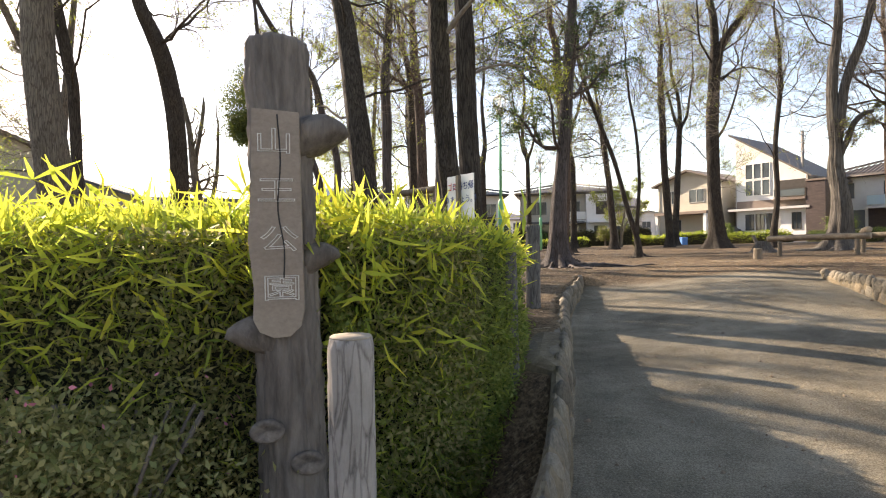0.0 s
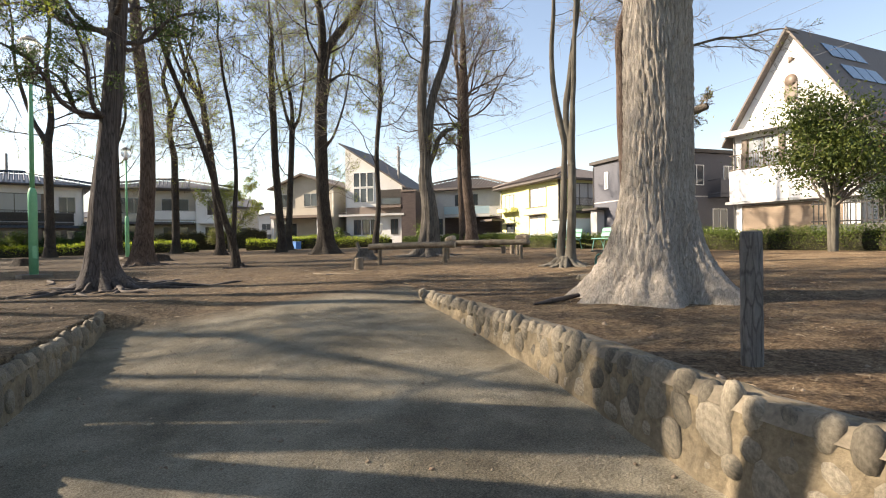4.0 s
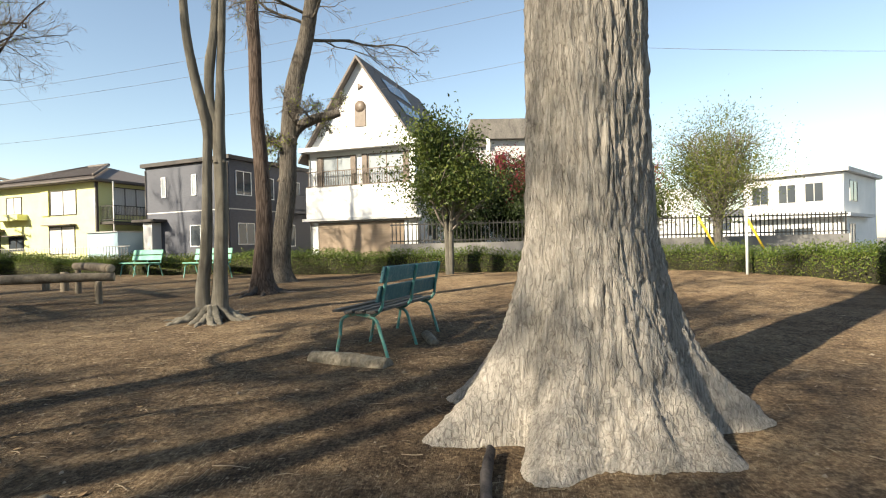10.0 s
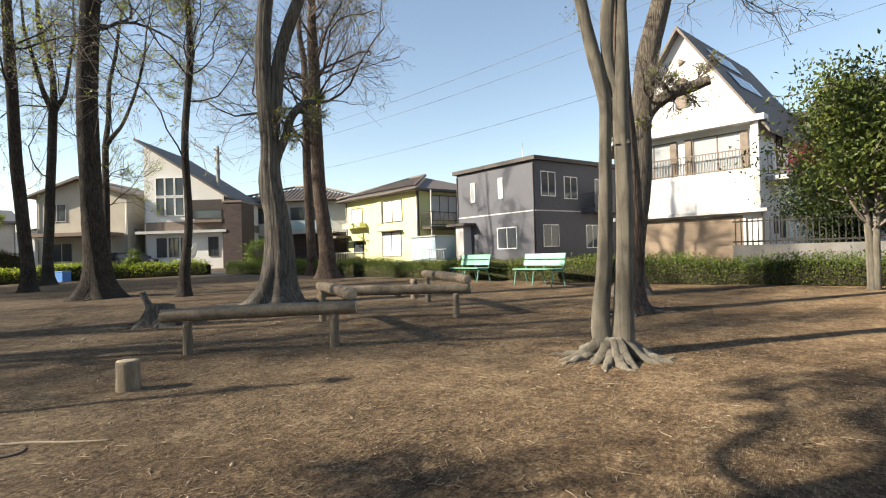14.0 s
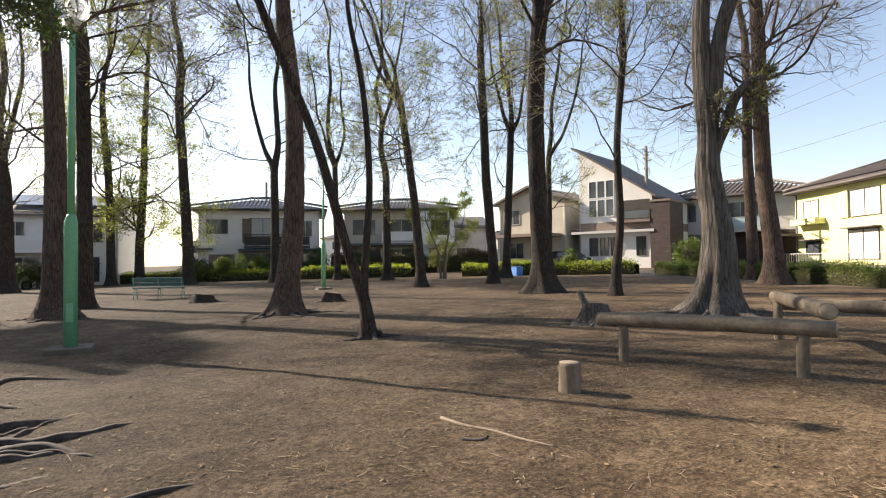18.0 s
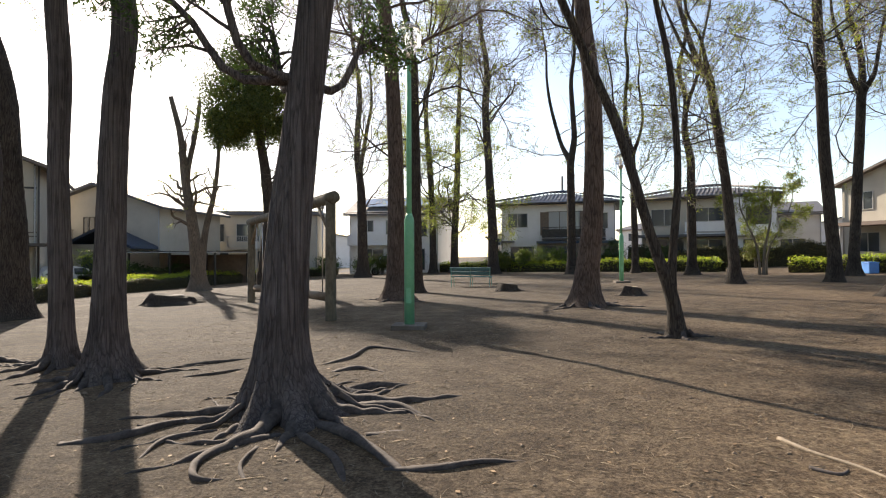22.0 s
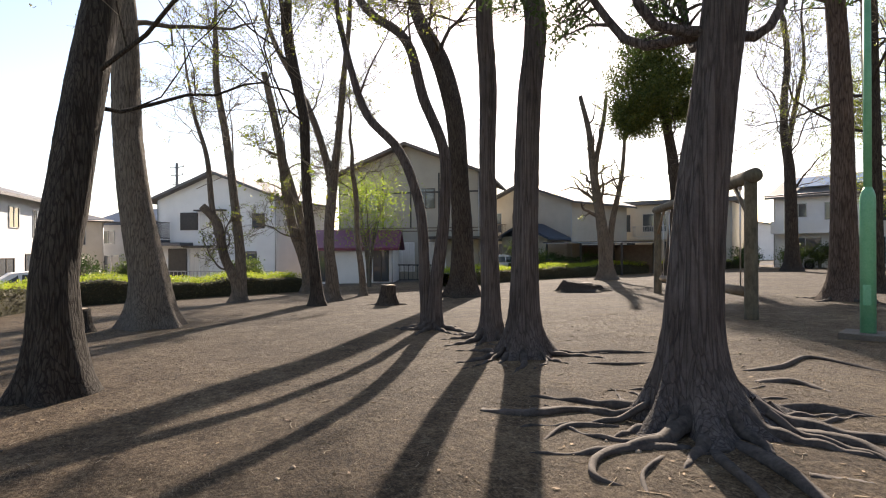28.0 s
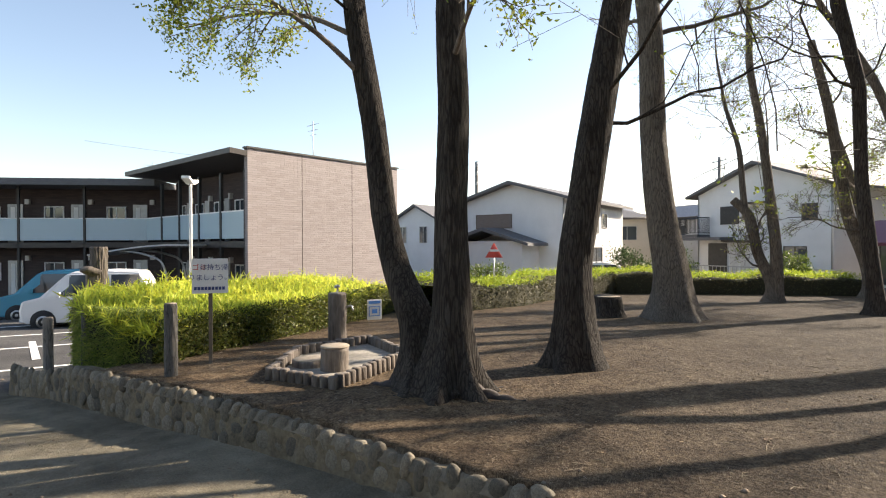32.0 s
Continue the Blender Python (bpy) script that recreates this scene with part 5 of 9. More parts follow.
# ---- clipped hedges ----
def hedge(name, label, line, width, height, leaf_m, top_m, density, leaf_size, seed, base=land):
    """A clipped hedge whose park-side foot follows line; leaves over a solid inside coloured dark as shade."""
    rng = np.random.default_rng(seed)
    p = np.array(line, float)
    d = np.r_[0, np.cumsum(np.hypot(*np.diff(p, axis=0).T))]
    s = np.linspace(0, d[-1], max(4, int(d[-1] / 0.5)))
    x, y = np.interp(s, d, p[:, 0]), np.interp(s, d, p[:, 1])
    tx, ty = np.gradient(x), np.gradient(y)
    n = np.hypot(tx, ty)
    nx, ny = -ty / n, tx / n
    rows = []
    for i in range(len(s)):
        z = float(land(x[i], y[i])) - 0.05
        hh = height * (1 + 0.1 * math.sin(s[i] * 1.1 + seed) + 0.08 * math.sin(s[i] * 2.7) + 0.07 * math.sin(s[i] * 0.43 + 2 * seed))
        w = width
        rows.append([(x[i] + nx[i] * u, y[i] + ny[i] * u, z + v) for u, v in ((0.1, 0.0), (0.03, hh * 0.35), (0.05, hh * 0.82), (0.16, hh - 0.05), (w - 0.16, hh - 0.05), (w - 0.05, hh * 0.8), (w - 0.08, 0.0))])
    G = np.array(rows)
    k = G.shape[1]
    i = np.arange(len(s) * k).reshape(len(s), k)
    q = np.stack([i[:-1, :-1], i[:-1, 1:], i[1:, 1:], i[1:, :-1]], -1).reshape(-1, 4)
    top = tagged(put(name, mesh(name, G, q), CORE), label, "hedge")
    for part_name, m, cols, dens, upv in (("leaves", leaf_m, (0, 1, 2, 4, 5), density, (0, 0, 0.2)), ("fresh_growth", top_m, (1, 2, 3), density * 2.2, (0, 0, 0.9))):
        cnt = int(d[-1] * (width + 2 * height) * dens * (0.7 if part_name == "leaves" else 0.45))
        a, b = rng.uniform(0, len(s) - 1.001, cnt), rng.choice(cols, cnt)
        f = rng.uniform(0, 1, cnt)
        i0 = a.astype(int)
        fa = (a - i0)[:, None]
        e0 = G[i0, b] * (1 - fa) + G[i0 + 1, b] * fa
        e1 = G[i0, b + 1] * (1 - fa) + G[i0 + 1, b + 1] * fa
        pts = e0 * (1 - f[:, None]) + e1 * f[:, None] + rng.normal(size=(cnt, 3)) * 0.045
        if part_name == "fresh_growth":
            pts[:, 2] += rng.uniform(-0.06, 0.2, cnt)
        v, fc = blades(pts, leaf_size, leaf_size * 0.5, rng, up=upv)
        tagged(put(part_name, mesh(part_name, v, fc), m, top), kind="stuff")
    return top


hedge("hedge", "clipped dark green boundary hedge along the street", [(11.5, -3.4), (13.2, -2.1), (15.0, -1.1), (17.2, -0.8), (19.5, 0.2), (20.3, 2.0), (20.2, 4.0), (20.1, 8), (20.2, 12.5), (21.2, 17.5), (22.1, 22.5), (23.3, 29), (23.6, 35)][::-1], 1.1, 0.6, HEDGE_LEAF, BROADLEAF, 640, 0.055, 90)
hedge("hedge", "low clipped hedge with sunlit top by the north street", [(23.4, 36.5), (20.5, 40), (15.5, 44)][::-1], 1.0, 0.75, HEDGE_LEAF, HEDGE_TOP_LIT, 120, 0.12, 91)
hedge("hedge", "low clipped hedge with sunlit top by the north street", [(12.5, 46.5), (4, 52), (-8, 58), (-18, 60)][::-1], 1.0, 0.75, HEDGE_LEAF, HEDGE_TOP_LIT, 100, 0.13, 92)
# bright top and dark side leaves paint a lit top above darker flanks
hedge("hedge", "clipped hedge with bright yellow-green top", [(-19.3, 17.6), (-18.7, 13.2), (-17.4, 8.4), (-14, 6.6), (-10.4, 5.8), (-7.4, 4.5)], 1.3, 0.78, HEDGE_DARK, HEDGE_TOP_LIT, 480, 0.07, 93)
hedge("hedge", "clipped hedge with bright yellow-green top", [(-19.8, 57), (-20, 46), (-19.4, 36), (-18.6, 29), (-16.4, 23.4)], 1.2, 0.72, HEDGE_DARK, HEDGE_TOP_LIT, 300, 0.09, 94)


# ---- dwarf bamboo hedge at the entrance ----
def bamboo_hedge():
    rng = np.random.default_rng(5)
    hx0, hx1 = -7.6, 0.1

    def front(x):
        return np.interp(x, (-7.6, -3, -0.9, -0.5, -0.17, 0.0, 0.06, 0.1), (2.5, 2.1, 2.05, 2.3, 2.75, 3.1, 3.6, 3.85))

    def right(y):
        return np.interp(y, (2.05, 2.3, 2.75, 3.1, 3.6, 3.85, 4.35), (-0.9, -0.5, -0.17, 0.0, 0.06, 0.1, -0.05))

    def topz(x, y):
        return 0.8 + 0.04 * np.sin(x * 2.1) * np.sin(y * 2.7) - 0.1 * sstep(-0.5, 0.2, x) - 0.24 * sstep(2.4, 4.2, y) - 0.02 * np.maximum(-x - 2, 0)

    # the solid inside, in the dark shade colour
    bm = bmesh.new()
    xs = np.r_[np.linspace(hx0, -0.4, 34), np.linspace(-0.33, hx1 - 0.06, 14)]
    rows = []
    for x in xs:
        y0 = float(front(x)) + 0.06
        y1 = max(4.34, y0 + 0.3)
        zt = float(topz(x, y0)) - 0.09
        zr = min(zt, float(topz(x, y1)) - 0.09)
        rows.append([bm.verts.new(q) for q in ((x, y0, -0.9), (x, y0, zt - 0.12), (x, y0 + 0.12, zt), (x, y1 - 0.12, zr), (x, y1, zr - 0.12), (x, y1, -0.4))])
    for a, b in zip(rows, rows[1:]):
        for j in range(5):
            bm.faces.new((a[j], a[j + 1], b[j + 1], b[j]))
    bm.faces.new(rows[0])
    bm.faces.new(rows[-1][::-1])
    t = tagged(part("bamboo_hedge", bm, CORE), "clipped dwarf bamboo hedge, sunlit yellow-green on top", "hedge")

    def fill(name, m, cnt, length, width, where, up):
        pts = where(cnt)
        v, f = blades(pts, length, width, rng, up=up, bend=0.3, folded=length > 0.08)
        tagged(put(name, mesh(name, v, f), m, t), kind="stuff")

    def over_top(n):
        x = hx1 - (hx1 - hx0) * rng.beta(1, 1.6, n)
        lo = front(x)
        y = lo + (4.4 - lo) * rng.uniform(0, 1, n)
        return np.stack([x, y, topz(x, y) - np.abs(rng.normal(0, 0.08, n)) + 0.02], 1)

    def over_front(n):
        x = -0.26 - (hx1 - hx0) * rng.beta(1, 2.2, n) * 0.93
        z = rng.uniform(-0.75, 0.76, n)
        return np.stack([x, front(x) + rng.normal(0, 0.05, n) + 0.04 * np.sin(x * 5), z], 1)

    def over_brow(n):
        x = -0.3 - (hx1 - hx0) * rng.beta(1, 2.0, n) * 0.93
        z = 0.74 - 0.75 * rng.beta(1, 2.2, n)
        return np.stack([x, front(x) - 0.02 - np.abs(rng.normal(0, 0.05, n)), z], 1)

    def over_side(n):
        y, z = rng.uniform(1.95, 4.38, n), rng.uniform(-0.7, 0.72, n)
        return np.stack([right(y) + rng.normal(0, 0.035, n) - 0.06 * sstep(0.1, 0.6, z), y, z], 1)

    def over_back(n):
        x = hx1 - 0.06 - (hx1 - hx0) * rng.beta(1, 1.5, n)
        return np.stack([x, 4.4 + rng.normal(0, 0.05, n), rng.uniform(-0.1, 0.58, n)], 1)

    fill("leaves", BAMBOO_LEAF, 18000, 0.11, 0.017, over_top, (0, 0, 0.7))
    # pale leaves over top and brow carry sunlight in their colour
    fill("young_leaves", BAMBOO_YOUNG_LIT, 8500, 0.17, 0.021, over_top, (0, 0, 1.1))
    fill("young_leaves", BAMBOO_YOUNG_LIT, 650, 0.17, 0.022, over_brow, (0, -0.7, 0.1))
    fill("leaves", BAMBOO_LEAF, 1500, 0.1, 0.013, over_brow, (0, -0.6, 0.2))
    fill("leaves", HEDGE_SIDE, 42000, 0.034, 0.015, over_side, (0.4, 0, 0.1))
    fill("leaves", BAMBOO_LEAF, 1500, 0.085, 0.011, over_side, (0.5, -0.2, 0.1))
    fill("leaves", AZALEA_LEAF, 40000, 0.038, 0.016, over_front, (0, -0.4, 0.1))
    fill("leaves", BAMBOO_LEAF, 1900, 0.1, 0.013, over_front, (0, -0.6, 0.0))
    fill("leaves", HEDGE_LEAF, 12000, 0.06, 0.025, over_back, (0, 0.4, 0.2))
    # long arching young shoots over the top
    n = 130
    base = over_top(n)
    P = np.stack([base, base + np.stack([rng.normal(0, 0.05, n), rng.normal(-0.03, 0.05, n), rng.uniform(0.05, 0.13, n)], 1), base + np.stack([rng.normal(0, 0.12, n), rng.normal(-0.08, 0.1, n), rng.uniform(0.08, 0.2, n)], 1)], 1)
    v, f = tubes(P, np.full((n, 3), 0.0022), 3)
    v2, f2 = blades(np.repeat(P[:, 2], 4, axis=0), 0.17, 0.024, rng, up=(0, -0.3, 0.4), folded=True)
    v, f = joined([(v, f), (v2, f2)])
    tagged(put("shoot_growth", mesh("shoot_growth", v, f), BAMBOO_YOUNG_LIT, t), kind="stuff")
    return t


bamboo_hedge()


def azalea(x, y, w, h, seed, bloom):
    t = empty("azalea_bush", x, y, float(street(x, y)) - 0.02, 0, "low clipped azalea bush with a few pink buds", "bush", "azaleas by the entrance")
    rng = np.random.default_rng(seed)
    P = np.array([[(0, 0, 0), (w * 0.4 * math.cos(a), w * 0.3 * math.sin(a), h * 0.5), (w * 0.7 * math.cos(a), w * 0.55 * math.sin(a), h * 0.85)] for a in rng.uniform(0, 6.28, 16)])
    v, f = tubes(P, np.full((16, 3), 0.008), 4)
    tagged(put("stem_cluster", mesh("stem_cluster", v, f), TWIG, t), kind="stuff")
    crown(t, "crown", (0, 0, h * 0.52), (w, w * 0.62, h * 0.5), 9000, AZALEA_LEAF, 0.038, seed, 70, 0.45)
    crown(t, "buds", (0, 0, h * 0.66), (w, w * 0.62, h * 0.42), bloom, PETAL, 0.03, seed + 5, 14, 0.9)
    return t


for i, (x, y, w, h) in enumerate(((-1.85, 1.72, 0.6, 0.92), (-2.75, 1.75, 0.62, 0.95), (-3.7, 1.85, 0.65, 0.97))):
    azalea(x, y, w, h, 200 + i, 60)


# ---- park furniture ----
def glyphs(text, size, material, parent, m, depth=0.004, label="", name="writing", outline=0.0):
    c = bpy.data.curves.new(name, "FONT")
    c.body, c.size, c.extrude, c.align_x, c.align_y = text, size, depth, "CENTER", "CENTER"
    if outline:
        c.fill_mode, c.extrude, c.bevel_depth, c.bevel_resolution = "NONE", 0.0, outline, 1
    tmp = bpy.data.objects.new("tmp", c)
    scene.collection.objects.link(tmp)
    dg = bpy.context.evaluated_depsgraph_get()
    me = bpy.data.meshes.new_from_object(tmp.evaluated_get(dg))
    bpy.data.objects.remove(tmp)
    ob = put(name, me, material, parent, label)
    ob.matrix_basis = m
    return ob


ENGRAVED = surf("pale_engraved_line", (0.5, 0.47, 0.42), (0.62, 0.59, 0.54), 9, 0.8, 0)


def name_post():
    x, y = -1.11, 1.9
    z0 = -0.72
    t = empty("name_post", x, y, z0, 8, "tall concrete post cast as a tree trunk with the park's name", "sign")
    H = 2.35
    knobbly("body", [(0.0, 0, -0.05, 0.118), (0.0, 0, 0.45, 0.108), (-0.01, 0, 1.0, 0.104), (-0.02, 0, 1.6, 0.1), (-0.035, 0.0, H - 0.02, 0.1), (-0.035, 0, H, 0.094)], 108, 120, FAUX, t, 0.05, 1, ribs=0.13)
    bm = bmesh.new()
    prof = [(-0.088, 1.16), (-0.07, 1.11), (-0.03, 1.085), (0.015, 1.09), (0.045, 1.13), (0.055, 1.2), (0.05, 1.55), (0.045, 2.01), (-0.085, 2.025), (-0.09, 1.69), (-0.1, 1.49), (-0.085, 1.29)]
    bot = [bm.verts.new((u - 0.005, -0.09, v - 0.0)) for u, v in prof]
    bm.faces.new(bot)
    r = bmesh.ops.extrude_face_region(bm, geom=bm.faces[:])
    bmesh.ops.translate(bm, vec=(0, -0.028, 0), verts=[g for g in r["geom"] if isinstance(g, bmesh.types.BMVert)])
    bmesh.ops.recalc_face_normals(bm, faces=bm.faces[:])
    part("plaque", bm, FAUX_FACE, t, "smooth brown face with engraved writing")
    for i, ch in enumerate("山王公園"):
        glyphs(ch, 0.112, ENGRAVED, t, pose(-0.022 + 0.006 * i - 0.008, -0.119, 1.883 - 0.2 * i, 90, 0, 0), 0.0012, "engraved pale character", outline=0.0017)
    # the crack down the plaque
    pipe("crack", [(-0.02, -0.1195, 2.0), (-0.012, -0.1195, 1.82), (-0.02, -0.1195, 1.6), (-0.004, -0.1195, 1.45), (-0.006, -0.1195, 1.33)], 0.002, BLACK, t, 4, 18)
    for kx, kz, sx, kr in ((0.125, 1.96, 1, 0.068), (-0.135, 1.09, -1, 0.066), (0.1, 1.42, 1, 0.05)):
        knobbly("knot", [(0, 0, kz - 0.05, kr * 1.35), (kx * 0.8, -0.02, kz, kr * 1.1), (kx + 0.03 * sx, -0.03, kz + 0.03, kr * 0.8), (kx + 0.035 * sx, -0.03, kz + 0.035, kr * 0.3)], 16, 14, FAUX, t, 0.07, int(kz * 100))
    t.scale = (1.36, 1.3, 0.953)
    for kx, kz in ((-0.06, 0.7), (0.055, 0.56)):
        lathe("knot", [(0.048, 0.0), (0.05, 0.015), (0.04, 0.022), (0.022, 0.012), (0.01, 0.008)], FAUX, t, 16).matrix_basis = pose(kx, -0.098, kz, 90, 0, 0)
    return t


name_post()


def stake(x, y, h, r, seed, label, lean=0.0, base=None, body_m=CAST_GREY):
    z0 = gz(x, y) if base is None else base
    t = empty("post", x, y, z0, 0, label, "post", "rope posts along the path")
    body = knobbly("body", [(0, 0, -0.1, r * 1.02), (lean * 0.4, 0, h * 0.4, r), (lean, 0, h - 0.012, r), (lean, 0, h, r * 0.92)], 72, 40, body_m, t, 0.04, seed, ribs=0.045)
    lathe("log_end", [(r * 0.9, 0), (r * 0.88, 0.006), (r * 0.1, 0.008)], FAUX_END, t, 20, (lean, 0, h - 0.001), "pale sawn-looking top")
    return t


stake(-0.765, 1.27, 1.11, 0.072, 11, "short concrete bollard cast as a log with pale top", 0.0, -0.72, CAST_BARK)
stake(0.47, 5.1, 0.87, 0.073, 12, "dark grey concrete post cast as a log beside the wall", 0.0, 0.0)
stake(4.66, 3.69, 0.78, 0.06, 13, "dark grey concrete post cast as a log beside the wall", 0.0, gz(4.8, 3.7) - 0.02)
stake(-0.05, 3.06, 0.8, 0.066, 14, "dark grey concrete post against the bamboo hedge", -0.01, gz(-0.02, 3.12))


def sign_board():
    x, y = -0.25, 5.0
    z0 = gz(-0.3, y) + 0.1
    t = empty("sign_board", x, y, z0, 124, "white litter notice with blue writing on a wooden stake", "sign")
    boxed("stake", (-0.022, 0.012, -0.2, 0.022, 0.05, 1.24), LOG_UP, t, 0.004)
    boxed("board", (-0.215, 0.0, 0.8, 0.215, 0.012, 1.245), WHITE, t, 0.003)
    glyphs("ゴミ", 0.088, RED_INK, t, pose(-0.125, -0.003, 1.13, 90, 0, 0), 0.001, "red characters")
    glyphs("は持ち帰", 0.085, INK, t, pose(0.05, -0.003, 1.13, 90, 0, 0), 0.001)
    glyphs("りましょう。", 0.085, INK, t, pose(0.0, -0.003, 1.0, 90, 0, 0), 0.001)
    for i in range(9):
        boxed("small_print", (-0.19 + i * 0.042, -0.004, 0.845, -0.158 + i * 0.042, -0.001, 0.885), INK, t)
    # the same words on the other face
    for text, size, m, u, v in (("ゴミ", 0.088, RED_INK, 0.125, 1.13), ("は持ち帰", 0.085, INK, -0.05, 1.13), ("りましょう。", 0.085, INK, 0.0, 1.0)):
        glyphs(text, size, m, t, pose(u, 0.0155, v, 90, 0, 180), 0.001)
    return t


sign_board()


def notice():
    t = empty("notice_board", -5.4, 4.72, gz(-5.4, 4.72), 140, "small blue and white notice leaning at the hedge foot", "sign")
    boxed("panel", (-0.17, 0, 0.02, 0.17, 0.014, 0.46), WHITE, t, 0.004)
    boxed("heading", (-0.14, -0.004, 0.37, 0.14, -0.001, 0.43), BLUE_INK, t)
    for a in ((-0.13, 0.1, 0.13, 0.115), (-0.13, 0.3, 0.13, 0.315), (-0.13, 0.115, -0.115, 0.3), (0.115, 0.115, 0.13, 0.3), (-0.06, 0.16, 0.06, 0.25)):
        boxed("print_bar", (a[0], -0.004, a[1], a[2], -0.001, a[3]), BLUE_INK, t)
    for sx in (-0.12, 0.12):
        boxed("leg", (sx - 0.012, 0.015, -0.06, sx + 0.012, 0.03, 0.42), STEEL, t)


notice()


def bench(x, y, rz, label, length, slat_m, frame_m, frames=3, z=None, group="park benches", seat_m=None):
    """Local x runs along the bench; it faces -y."""
    t = empty("bench", x, y, gz(x, y) if z is None else z, rz, label, "bench", group)
    L = length / 2
    for i in range(frames):
        u = -L + 0.06 + (length - 0.12) * i / (frames - 1)
        pipe("leg_frame", [(u, -0.33, -0.06), (u, -0.27, 0.2), (u, -0.23, 0.37), (u, -0.17, 0.4), (u, 0.02, 0.395), (u, 0.1, 0.37), (u, 0.17, 0.2), (u, 0.25, -0.06)], 0.017, frame_m, t, 8, 34)
        pipe("back_frame", [(u, 0.0, 0.405), (u, 0.1, 0.405), (u, 0.17, 0.46), (u, 0.2, 0.6), (u, 0.26, 0.86)], 0.017, frame_m, t, 8, 26)
    for i, yy in enumerate((-0.265, -0.145, -0.025, 0.095)):
        b = boxed("seat_slat", (-L, -0.05, -0.014, L, 0.05, 0.014), seat_m or slat_m, t, 0.006)
        b.matrix_basis = pose(0, yy, 0.436 + 0.012 * (i == 0), 4, 0, 0)
    for zz, yy in ((0.605, 0.172), (0.79, 0.22)):
        b = boxed("back_slat", (-L, -0.013, -0.078, L, 0.013, 0.078), slat_m, t, 0.006)
        b.matrix_basis = pose(0, yy, zz, -14, 0, 0)
    return t


bench(9.53, 7.37, 167, "worn blue-green slatted bench on bent steel legs", 1.62, BENCH_GREEN, BENCH_FRAME, seat_m=SEAT_WORN)
MINTL = "mint green slatted bench in front of the hedge"
bench(20.75, 17.8, -112, MINTL, 1.5, BENCH_MINT, BENCH_FRAME)
bench(19.5, 14.85, -109, MINTL, 1.5, BENCH_MINT, BENCH_FRAME)
bench(-0.25, 33.8, 180, "green slatted park bench seen from behind", 1.9, BENCH_GREEN, BENCH_FRAME)


def log(name, label, p0, p1, r, material, end_m, seed, category="log", group="", parent=None):
    t = parent
    a, b = Vector(p0), Vector(p1)
    if t is None:
        t = empty(name, a.x, a.y, a.z, 0, label, category, group)
    off = a if parent is None else Vector((0, 0, 0))
    q0, q1 = a - off, b - off
    mid = (q0 + q1) / 2 + Vector((0, 0, 0.01))
    knobbly("log", [(*q0, r), (*mid, r * 1.04), (*q1, r * 0.95)], 20, 30, material, t, 0.035, seed)
    d = (q1 - q0).normalized()
    for q, s in ((q0, -1), (q1, 1)):
        lathe("sawn_end", [(r * 0.94, 0), (r * 0.9, 0.006), (r * 0.05, 0.007)], end_m, t, 18, label="pale sawn end").matrix_basis = Matrix.Translation(q) @ (d * s).to_track_quat("Z", "Y").to_matrix().to_4x4()
    return t


# weathered timber balance beams, end to end in a zigzag
def beam(p0, p1, seed, rests, h0=0.5, h1=0.5, r=0.085):
    z0, z1 = gz(*p0) + h0, gz(*p1) + h1
    t = log("balance_beam", "weathered round timber balance beam on short posts", (*p0, z0), (*p1, z1), r, LOG, LOG_END, seed, "balance beam", "zigzag balance beams")
    for i, f in enumerate(rests):
        x, y = p0[0] + (p1[0] - p0[0]) * f, p0[1] + (p1[1] - p0[1]) * f
        zt = z0 + (z1 - z0) * f - r * 0.8
        g = gz(x, y)
        knobbly("leg", [(x - p0[0], y - p0[1], g - 0.1 - z0, 0.062), (x - p0[0], y - p0[1], zt - z0, 0.058)], 16, 8, LOG_UP, t, 0.03, seed * 7 + i)


beam((9.2, 15.52), (10.62, 13.5), 21, (0.13, 0.885))
beam((10.66, 13.62), (12.3, 15.9), 22, (0.93,), 0.66, 0.6)
beam((12.25, 15.8), (13.5, 13.5), 23, (0.9,))
beam((13.46, 13.55), (15.5, 15.9), 24, (0.92,), 0.66, 0.6)
for x, y, h, r in ((15.75, 16.4, 0.45, 0.085), (15.9, 17.0, 0.28, 0.08)):
    t = empty("timber_post", x, y, gz(x, y), 0, "short weathered timber post by the beams", "post")
    knobbly("body", [(0, 0, -0.1, r), (0, 0, h, r)], 18, 8, LOG_UP, t, 0.03, int(x * 10))
    lathe("sawn_end", [(r * 0.94, 0), (r * 0.9, 0.006), (r * 0.05, 0.007)], LOG_END, t, 18, (0, 0, h - 0.001))
t = empty("timber_stub", 8.12, 14.2, gz(8.12, 14.2), 0, "short round timber stub in the soil", "post")
knobbly("body", [(0, 0, -0.1, 0.115), (0, 0, 0.1, 0.108), (0, 0, 0.285, 0.105)], 26, 14, LOG_UP, t, 0.03, 31)
lathe("sawn_end", [(0.1, 0), (0.097, 0.006), (0.03, 0.007)], LOG_END, t, 22, (0, 0, 0.284))


